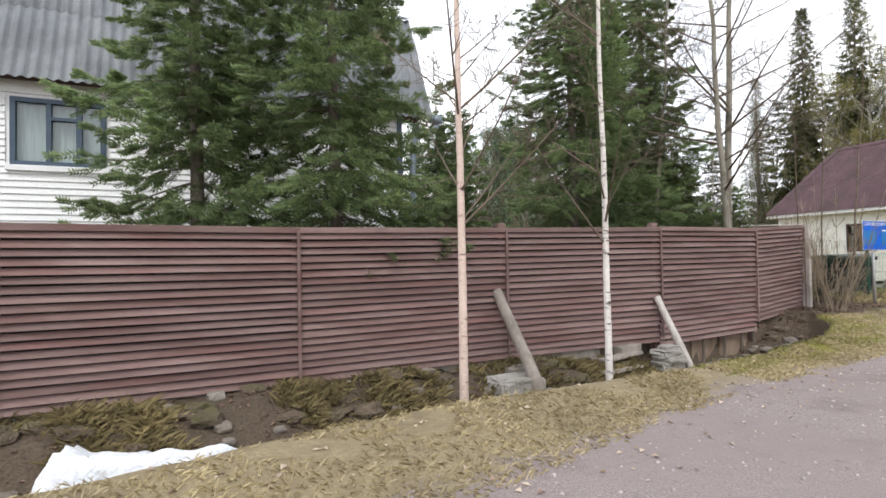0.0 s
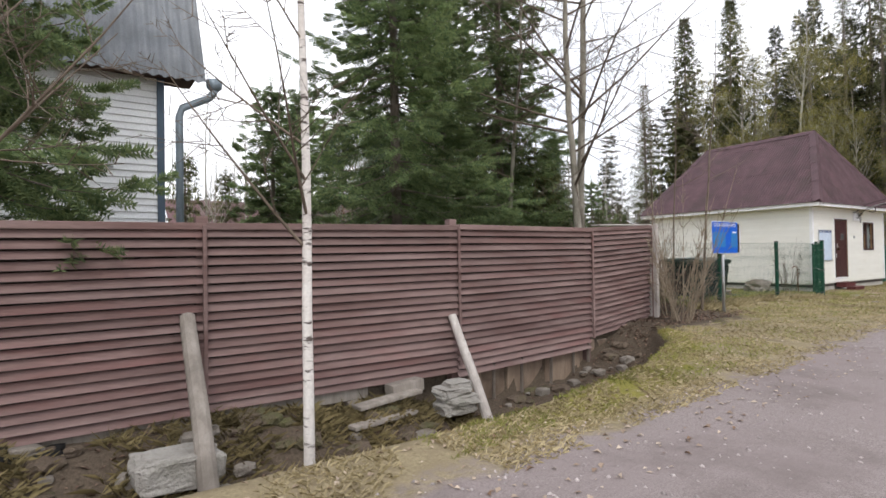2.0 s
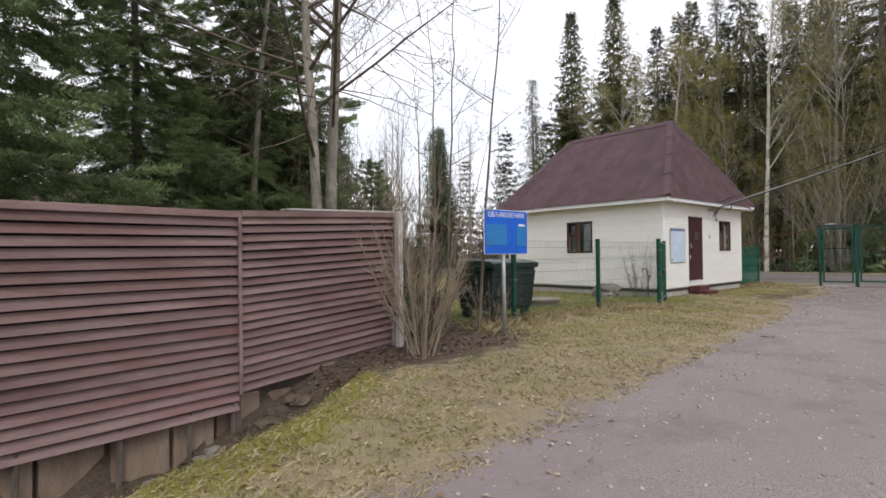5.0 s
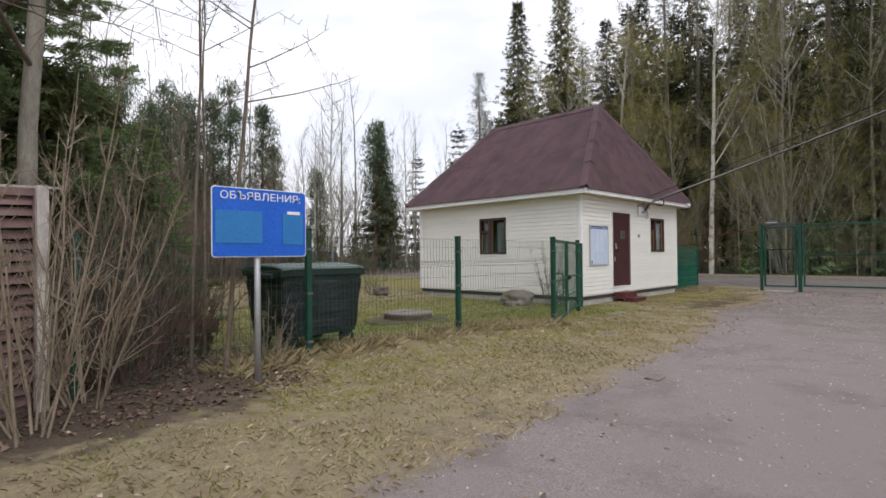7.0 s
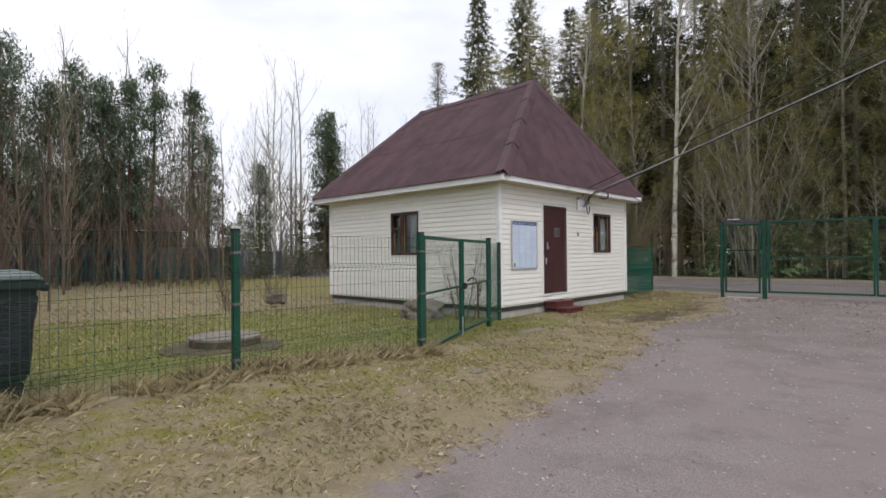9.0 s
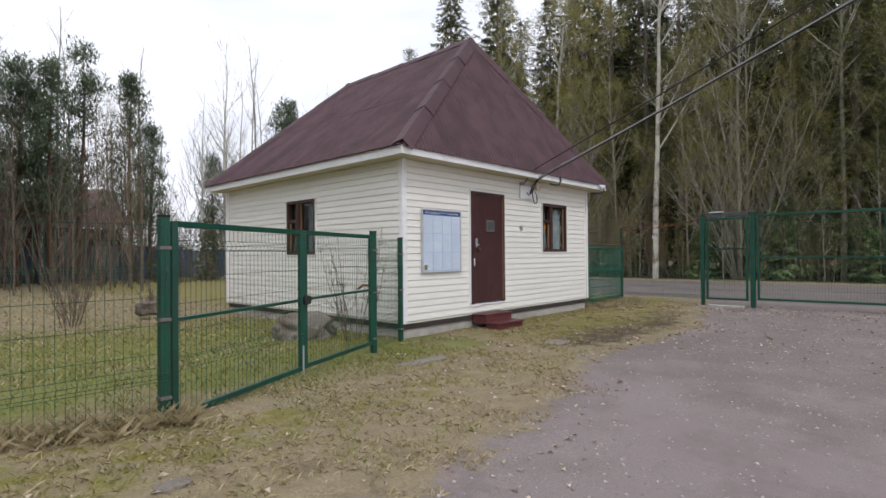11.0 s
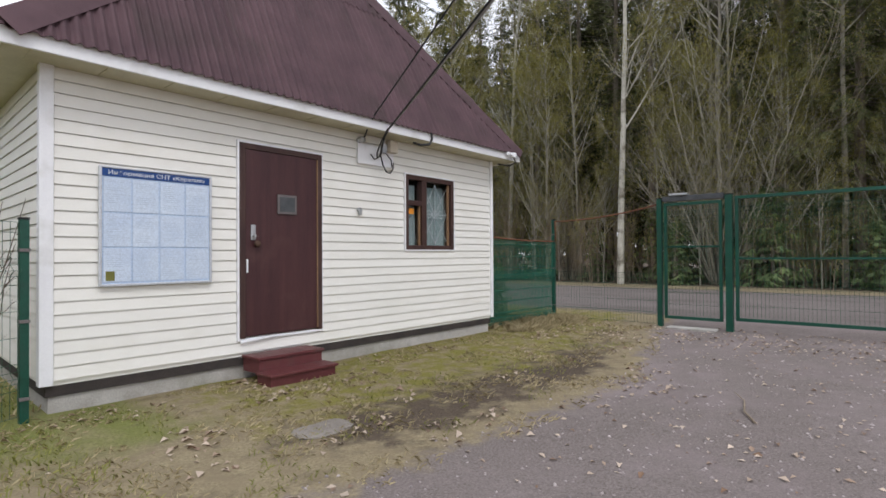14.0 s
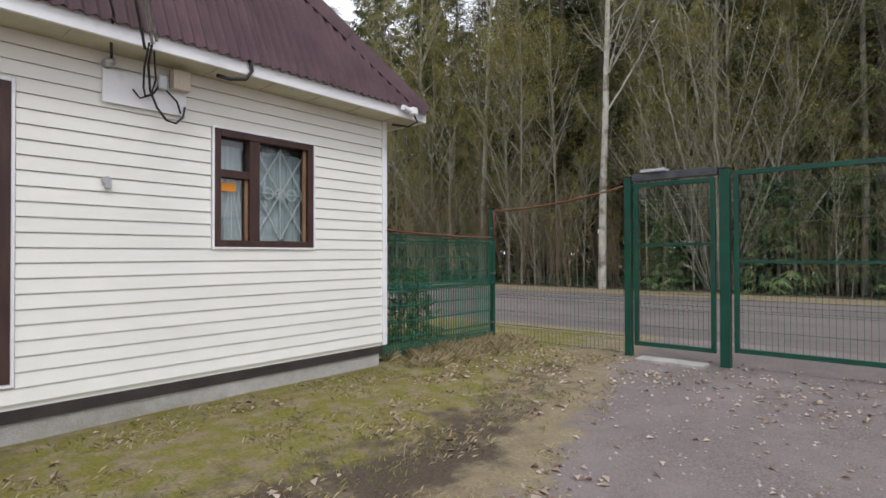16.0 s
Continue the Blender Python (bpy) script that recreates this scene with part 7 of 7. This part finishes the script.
# ---- neighbour's house ----
house = thing("neighbour_house", (-1.0, 13.0, 0.1), "white-sided two-storey house with a grey slate mansard roof", "house")
NX0, NX1, NY0, NY1, NZ = -9.0, 3.77, 9.9, 17.5, 4.12
NW = (-2.37, -1.16, 2.83, 3.84)
bm = bm_new()
cut_wall(bm, NX0, NX1 - 0.02, [NW], -0.1, NZ, lambda a, b, z0, z1: box(bm, a, b, NY0 + 0.02, NY0 + 0.25, z0, z1))
part("wall", bm, M_NBWALL, house)
bm = bm_new()
box(bm, NX1 - 0.25, NX1 - 0.02, NY0 + 0.25, NY1, -0.1, NZ + 0.0)
part("wall", bm, M_NBWALL, house)
bm = bm_new()
box(bm, NX0, NX0 + 0.25, NY0 + 0.25, NY1, -0.1, NZ)
box(bm, NX0 + 0.25, NX1 - 0.25, NY1 - 0.25, NY1, -0.1, NZ)
part("wall", bm, M_NBWALL, house)
nk = int((NZ - 1.1) / 0.1)
for k in range(nk):
    z = 1.1 + k * 0.1
    for a0, a1 in (((NX0, NW[0] - 0.06), (NW[1] + 0.06, NX1 - 0.08)) if NW[2] - 0.12 < z < NW[3] + 0.02 else ((NX0, NX1 - 0.08),)):
        bm = bm_new()
        rows = [[bm.verts.new((a, NY0 + d, zz)) for d, zz in ((0.014, z + 0.104), (-0.012, z + 0.008), (-0.012, z), (0.018, z - 0.002))] for a in (a0, a1)]
        for q in range(3):
            bm.faces.new((rows[0][q], rows[0][q + 1], rows[1][q + 1], rows[1][q]))
        part("siding_board", bm, M_NBWALL, house)
bm = bm_new()
box(bm, NX1 - 0.08, NX1 + 0.02, NY0 - 0.03, NY0 + 0.012, 0.0, NZ, 0.004)
box(bm, NX1 - 0.018, NX1 + 0.02, NY0 + 0.014, NY0 + 0.12, 0.0, NZ, 0.004)
part("corner_board", bm, M_BLUEGREY, house, "blue-grey corner board")
bm = bm_new()
x0, x1, z0, z1 = NW
for a in ((x0, x0 + 0.07, z0, z1), (x1 - 0.07, x1, z0, z1), (x0 + 0.07, x1 - 0.07, z1 - 0.07, z1), (x0 + 0.07, x1 - 0.07, z0, z0 + 0.06), (x0 + 0.44, x0 + 0.51, z0 + 0.06, z1 - 0.07), (x0 + 0.82, x0 + 0.90, z0 + 0.06, z1 - 0.07), (x0 + 0.51, x0 + 0.82, z1 - 0.32, z1 - 0.27)):
    box(bm, a[0], a[1], NY0 - 0.03, NY0 + 0.06, a[2], a[3], 0.004)
nwin = part("window", bm, M_BLUEGREY, house, "blue-grey framed window")
bm = bm_new()
bm.faces.new([bm.verts.new((a, NY0 + 0.03, z)) for a, z in ((x0 + 0.05, z0 + 0.05), (x1 - 0.05, z0 + 0.05), (x1 - 0.05, z1 - 0.05), (x0 + 0.05, z1 - 0.05))])
g = part("pane", bm, M_GLASS, nwin)
g.visible_shadow = False
bm = bm_new()
rows = [[bm.verts.new((x0 + 0.03 + (x1 - x0 - 0.06) * i / 40, NY0 + 0.13 + 0.012 * math.sin(i * 1.7), z)) for z in (z0, z1)] for i in range(41)]
for a, b in zip(rows, rows[1:]):
    bm.faces.new((a[0], b[0], b[1], a[1]))
part("curtain", bm, M_CURTAIN, nwin, "pale blinds", smooth=True)
bm = bm_new()
box(bm, x0 - 0.05, x1 + 0.05, NY0 - 0.07, NY0 + 0.015, z0 - 0.09, z0 - 0.005, 0.006)
part("sill", bm, M_NBWALL, nwin)
# mansard roof
EYN, EZN, BYN, BZN = 9.62, 4.10, 10.75, 6.45
bm = bm_new()
box(bm, NX0 - 0.4, NX1 + 0.42, EYN + 0.03, NY0 + 0.3, NZ - 0.02, NZ + 0.04)
part("eave_board", bm, M_BROWNWOOD, house, "dark eave boards")
roof_face((NX0 - 0.4, EYN, EZN), (NX1 + 0.55, EYN, EZN), (NX0 - 0.4, BYN, BZN), (NX1 + 0.55, BYN, BZN), "roof_sheet", M_SLATE, house, 0.15, 0.024, 1.13, 1.35, 0.06)
roof_face((NX0 - 0.4, BYN - 0.05, BZN), (NX1 + 0.55, BYN - 0.05, BZN), (NX0 - 0.4, 13.7, 8.0), (NX1 + 0.55, 13.7, 8.0), "roof_sheet", M_SLATE, house, 0.15, 0.024, 1.13, 1.6, 0.06)
bm = bm_new()
prof = [(NY0 + 0.1, NZ), (BYN + 0.1, BZN - 0.1), (13.7, 7.9), (16.7, BZN - 0.1), (NY1, NZ)]
for xx in (NX0 + 0.1, NX1 - 0.12):
    f = [bm.verts.new((xx, a, b)) for a, b in prof]
    bm.faces.new(f)
ret = bmesh.ops.extrude_face_region(bm, geom=list(bm.faces))
bmesh.ops.translate(bm, verts=[v for v in ret["geom"] if isinstance(v, bmesh.types.BMVert)], vec=(0.1, 0, 0))
part("gable_wall", bm, M_NBWALL, house)
roof_face((NX1 + 0.55, 17.8, EZN), (NX0 - 0.4, 17.8, EZN), (NX1 + 0.55, 16.65, BZN), (NX0 - 0.4, 16.65, BZN), "roof_sheet", M_SLATE, house, 0.15, 0.024, 1.13, 1.35, 0.06)
roof_face((NX1 + 0.55, 16.7, BZN), (NX0 - 0.4, 16.7, BZN), (NX1 + 0.55, 13.7, 8.0), (NX0 - 0.4, 13.7, 8.0), "roof_sheet", M_SLATE, house, 0.15, 0.024, 1.13, 1.6, 0.06)
bm = bm_new()
tube(bm, [(3.98, 9.8, 0.3), (3.98, 9.8, 3.55), (4.02, 9.8, 3.68), (4.38, 9.72, 3.86), (4.45, 9.70, 3.94), (4.46, 9.70, 4.02)], 0.055, 12)
tube(bm, [(4.46, 9.70, 3.98), (4.46, 9.70, 4.02), (4.46, 9.70, 4.14)], [0.06, 0.11, 0.12], 12)
part("downpipe", bm, M_PIPE, house, "blue-grey painted downpipe with a funnel", smooth=True)
bm = bm_new()
box(bm, 3.05, 3.13, NY0 - 0.10, NY0 - 0.014, 2.72, 2.90, 0.01)
box(bm, -0.95, -0.83, NY0 - 0.08, NY0 - 0.014, 3.62, 3.74, 0.01)
part("wall_lamp", bm, M_STEEL, house)

# far sheds behind the lawn
shed = thing("far_house", (19.0, 39.0, 0.1), "low dark house with a red sheet roof behind the pines", "house")
bm = bm_new()
box(bm, 8.0, 28.5, 38.5, 44, 0, 3.0)
part("wall", bm, M_BROWNWOOD, shed)
roof_face((7.5, 38.0, 3.0), (29.0, 38.0, 3.0), (7.5, 42.0, 5.6), (29.0, 42.0, 5.6), "roof_sheet", M_REDROOF, shed, 0.4, 0.03, 2.0, 2.5)
bfence = thing("board_fence", (24.0, 37.0, 0.1), "blue sheet-metal fence behind the pines", "fence")
for k in range(30):
    bm = bm_new()
    box(bm, 17.0 + k * 0.6, 17.58 + k * 0.6, 37.0, 37.04, -0.2, 1.95 if k < 24 else 1.7)
    part("sheet_panel", bm, M_BLUEFENCE if k % 9 < 7 else M_PIPE, bfence)
far2 = thing("far_house", (4.45, 42.0, 0.1), "small grey house with a white-edged gable far behind the garden", "house")
bm = bm_new()
box(bm, 1.6, 7.3, 42, 50, -0.1, 3.25)
vs = [bm.verts.new(p) for p in ((1.6, 42.0, 3.25), (7.3, 42.0, 3.25), (4.45, 42.0, 5.45))]
bm.faces.new(vs)
part("wall", bm, M_PIPE, far2)
for sx in (-1, 1):
    bm = bm_new()
    beam(bm, (4.45, 46.0, 5.60), (4.45 + sx * 3.5, 46.0, 3.05), 9.0, 0.10)
    part("roof", bm, M_SLATE, far2)
    bm = bm_new()
    beam(bm, (4.45, 41.46, 5.62), (4.45 + sx * 3.55, 41.46, 3.03), 0.05, 0.22)
    part("barge_board", bm, M_WHITE, far2, "white barge board")
for x in (2.9, 5.2):
    bm = bm_new()
    for c in ((x, x + 0.10, 2.2, 3.4), (x + 0.95, x + 1.05, 2.2, 3.4), (x + 0.10, x + 0.95, 3.3, 3.4), (x + 0.10, x + 0.95, 2.2, 2.3)):
        box(bm, c[0], c[1], 41.93, 41.995, c[2], c[3])
    fw = part("window", bm, M_WHITE, far2, "white window frame")
    bm = bm_new()
    box(bm, x + 0.10, x + 0.95, 41.96, 41.99, 2.3, 3.3)
    part("pane", bm, M_STEELDARK, fw)


# ---- grass, leaves and pebbles ----
def blades(name, P, length, lean, material, label, seed, width=0.005, category="grass"):
    """Many bent blades, two triangles each, joined."""
    rng = np.random.default_rng(seed)
    n = len(P)
    az = rng.uniform(0, 6.283, n)
    ln = length * rng.uniform(0.5, 1.4, n)
    d = np.stack([np.cos(az), np.sin(az), np.zeros(n)], -1)
    s = np.stack([-np.sin(az), np.cos(az), np.zeros(n)], -1) * (width * rng.uniform(0.6, 1.3, n))[:, None]
    le = np.clip(lean + rng.normal(0, 0.25, n), 0.05, 1.5)
    up = np.array([0, 0, 1.0])
    mid = P + d * (ln * 0.5 * np.sin(le * 0.7))[:, None] + up * (ln * 0.5 * np.cos(le * 0.7))[:, None]
    tip = mid + d * (ln * 0.5 * np.sin(le * 1.15))[:, None] + up * (ln * 0.5 * np.cos(le * 1.15))[:, None]
    V = np.stack([P - s, P + s, mid + s * 0.7, tip], 1).reshape(-1, 3)
    b = np.arange(n)[:, None] * 4
    T = np.concatenate([b + np.array([[0, 1, 2]]), b + np.array([[0, 2, 3]])])
    return tagged(link_mesh(name, array_mesh(name, V, T), material), label, category, kind="stuff")


def scatter(n, x0, x1, y_lo, y_hi, seed, sink=0.0):
    rng = np.random.default_rng(seed)
    x = rng.uniform(x0, x1, n)
    lo, hi = y_lo(x), y_hi(x)
    y = lo + (hi - lo) * rng.uniform(0, 1, n)
    return np.stack([x, y, ground_z(x, y) - sink], -1)


def clumped(P, seed, share, scale=1.7):
    keep = np.array([noise.noise((p[0] * scale, p[1] * scale, seed)) for p in P]) > share + 0.22 * (P[:, 0] > 20.0)
    keep &= ~((P[:, 0] > 9.8) & (P[:, 0] < 12.7) & (P[:, 1] > 5.70 + 0.25 * np.sin(P[:, 0] * 5)))
    return P[keep]


edge_of = lambda x: line_at(ROAD_EDGE, x)
crest_of = lambda x: np.where(x < 11.3, line_at(CREST_LINE, x), 6.9)
fence_of = lambda x: line_at(FENCE_LINE, x)
house_side = lambda x: np.where(x < 18.5, 6.9, np.where(x < 22.7, 6.9 + (x - 18.4) * 0.43, np.where(x < 29, 8.8, 9.0)))
blades("dry_grass", clumped(scatter(52000, -2.5, 31, lambda x: edge_of(x) - 0.15, lambda x: np.where(x < 11.3, crest_of(x) + 0.03, house_side(x)), 201, 0.004), 3, -0.22), 0.060, 1.25, M_DRYGRASS, "matted dry straw grass on the verge", 202, 0.0035)
blades("green_grass", clumped(scatter(30000, 4.5, 31, lambda x: edge_of(x) + 0.2, lambda x: np.where(x < 11.3, crest_of(x) + 0.1, house_side(x)), 203, 0.004), 9, -0.08), 0.045, 0.9, M_GREENGRASS, "short new green grass and moss on the verge", 204, 0.0035)
blades("green_grass", scatter(26000, 13.0, 22.7, lambda x: x * 0 + 7.1, lambda x: x * 0 + 14.0, 205, 0.004), 0.055, 0.8, M_GREENGRASS, "short green lawn behind the mesh fence", 206, 0.005)
blades("dry_grass", scatter(16000, 10.0, 24.0, lambda x: x * 0 + 9.0, lambda x: x * 0 + 26.0, 207, 0.004), 0.09, 1.0, M_DRYGRASS, "dry straw grass on the lawn", 208, 0.008)
# hanging tufts along the crest, the ditch and the fence feet
rng = np.random.default_rng(31)
tuft = []
for k in range(156):
    if k < 90:
        x = rng.uniform(12.8, 18.6)
        y = 6.93 + rng.normal(0, 0.10)
    else:
        x = rng.uniform(29, 31.3)
        y = rng.uniform(8.3, 9.1)
    m = int(rng.integers(25, 70))
    q = np.stack([x + rng.normal(0, 0.07, m), y + rng.normal(0, 0.06, m)], -1)
    tuft.append(np.column_stack([q, ground_z(q[:, 0], q[:, 1]) - 0.01]))
blades("dead_grass", np.concatenate(tuft), 0.17, 0.95, M_DRYGRASS, "long dead grass tufts along the ditch and the fences", 209, 0.0035)


bank = []
for k in range(420):
    x = rng.uniform(-2.6, 6.2)
    u = rng.uniform(0.55, 0.97)
    y = float(crest_of(np.array(x))) * (1 - u) + float(fence_of(np.array(x))) * u
    if noise.noise((x * 1.3, y * 1.3, 4.0)) < (0.05 if x < 1.6 else -0.25):
        continue
    m = int(rng.integers(30, 60))
    q = np.stack([x + rng.normal(0, 0.06, m), y + rng.normal(0, 0.05, m)], -1)
    bank.append(np.column_stack([q, ground_z(q[:, 0], q[:, 1]) - 0.01]))
blades("dead_grass", np.concatenate(bank), 0.15, 1.15, M_BANKGRASS, "brown matted dead grass on the ditch bank", 233, 0.003)
bm = bm_new()
for k in range(150):
    x = rng.uniform(-2.8, 9.8)
    u = rng.uniform(0.42, 0.95) if x < 6.3 else rng.uniform(0.3, 0.95)
    y = float(crest_of(np.array(x))) * (1 - u) + float(fence_of(np.array(x))) * u
    c = rng.uniform(0.03, 0.13)
    rocky(bm, (x, y, gz(x, y) + c * 0.1), (c * 1.6, c * 1.2, c * 0.8), k, 2, 0.45, 0.9)
tagged(part("earth_clods", bm, M_EARTH, smooth=False), "damp brown clods of earth on the ditch bank", "earth", kind="stuff")
# black plastic sheet half buried in the bank
bm = bm_new()
grid = []
for i in range(15):
    row = []
    for j in range(7):
        x, y = 2.0 + 0.62 * i / 14, lerp_line(FENCE_LINE, 2.3) - 0.36 + 0.30 * j / 6
        row.append(bm.verts.new((x, y, gz(x, y) + 0.035 + 0.03 * noise.noise((x * 7, y * 9, 1.0)))))
    grid.append(row)
for i in range(14):
    for j in range(6):
        bm.faces.new((grid[i][j], grid[i + 1][j], grid[i + 1][j + 1], grid[i][j + 1]))
bmesh.ops.solidify(bm, geom=list(bm.faces), thickness=0.01)
tagged(part("plastic_sheet", bm, M_RUBBER, smooth=True), "crumpled black plastic sheet on the ditch bank", "sheet")


def litter(name, P, size, material, label, seed):
    """Small curled leaves, four triangles each, joined."""
    rng = np.random.default_rng(seed)
    n = len(P)
    az = rng.uniform(0, 6.283, n)
    s = size * rng.uniform(0.45, 1.3, n)
    d = np.stack([np.cos(az), np.sin(az), rng.normal(0, 0.15, n)], -1) * s[:, None]
    e = np.stack([-np.sin(az), np.cos(az), rng.normal(0, 0.2, n)], -1) * (s * 0.6)[:, None]
    up = np.array([0, 0, 1.0]) * (s * rng.uniform(0.05, 0.35, n))[:, None]
    P = P + np.array([0, 0, 0.006])
    V = np.stack([P - d * 0.5, P - e * 0.5 + up, P + d * 0.5, P + e * 0.5 + up, P + up * 0.2], 1).reshape(-1, 3)
    b = np.arange(n)[:, None] * 5
    T = np.concatenate([b + np.array([[i, (i + 1) % 4, 4]]) for i in range(4)])
    return tagged(link_mesh(name, array_mesh(name, V, T), material), label, "leaves", kind="stuff")


litter("fallen_leaves", clumped(scatter(2600, 21.5, 31.2, lambda x: edge_of(x) - 0.5, lambda x: house_side(x), 211), 5, -0.05), 0.065, M_LITTER, "curled dead leaves strewn before the gatehouse", 212)
litter("fallen_leaves", scatter(1500, -2, 22, lambda x: edge_of(x) - 0.7, lambda x: crest_of(x), 213), 0.045, M_LITTER, "scattered dead leaves along the verge", 214)
litter("fallen_leaves", scatter(2600, 10.0, 13.4, lambda x: x * 0 + 6.0, lambda x: x * 0 + 8.4, 215), 0.055, M_WETLEAF, "brown dead leaves under the shrubs", 216)
litter("fallen_leaves", scatter(2600, -2, 10.2, lambda x: crest_of(x) + 0.25, lambda x: fence_of(x) - 0.05, 217), 0.055, M_WETLEAF, "wet brown leaves in the ditch", 218)
litter("fallen_leaves", scatter(700, 29.6, 31.5, lambda x: x * 0 + 3.4, lambda x: x * 0 + 8.9, 231), 0.055, M_LITTER, "pale dead leaves drifted against the gate", 232)
litter("fallen_leaves", scatter(500, 24, 31.2, lambda x: edge_of(x) - 3.2, lambda x: edge_of(x), 219), 0.05, M_LITTER, "few dead leaves on the gravel", 220)


def pebbles_on(name, P, size, seed):
    rng = np.random.default_rng(seed)
    n = len(P)
    s = size * rng.uniform(0.4, 1.0, n) ** 2 + 0.003
    oct_v = np.array([(1, 0, 0), (0, 1, 0), (-1, 0, 0), (0, -1, 0), (0, 0, 0.7), (0, 0, -0.5)])
    oct_f = np.array([(0, 1, 4), (1, 2, 4), (2, 3, 4), (3, 0, 4), (1, 0, 5), (2, 1, 5), (3, 2, 5), (0, 3, 5)])
    V = (P[:, None, :] + oct_v[None] * s[:, None, None] * rng.uniform(0.6, 1.3, (n, 6, 1))).reshape(-1, 3)
    T = (oct_f[None] + np.arange(n)[:, None, None] * 6).reshape(-1, 3)
    return tagged(link_mesh(name, array_mesh(name, V, T), M_PEBBLE), "loose pebbles on the gravel lane", "gravel", kind="stuff")


pebbles_on("loose_gravel", scatter(6500, -1.0, 31, lambda x: edge_of(x) - 3.6, lambda x: edge_of(x) + 0.2, 221), 0.016, 222)
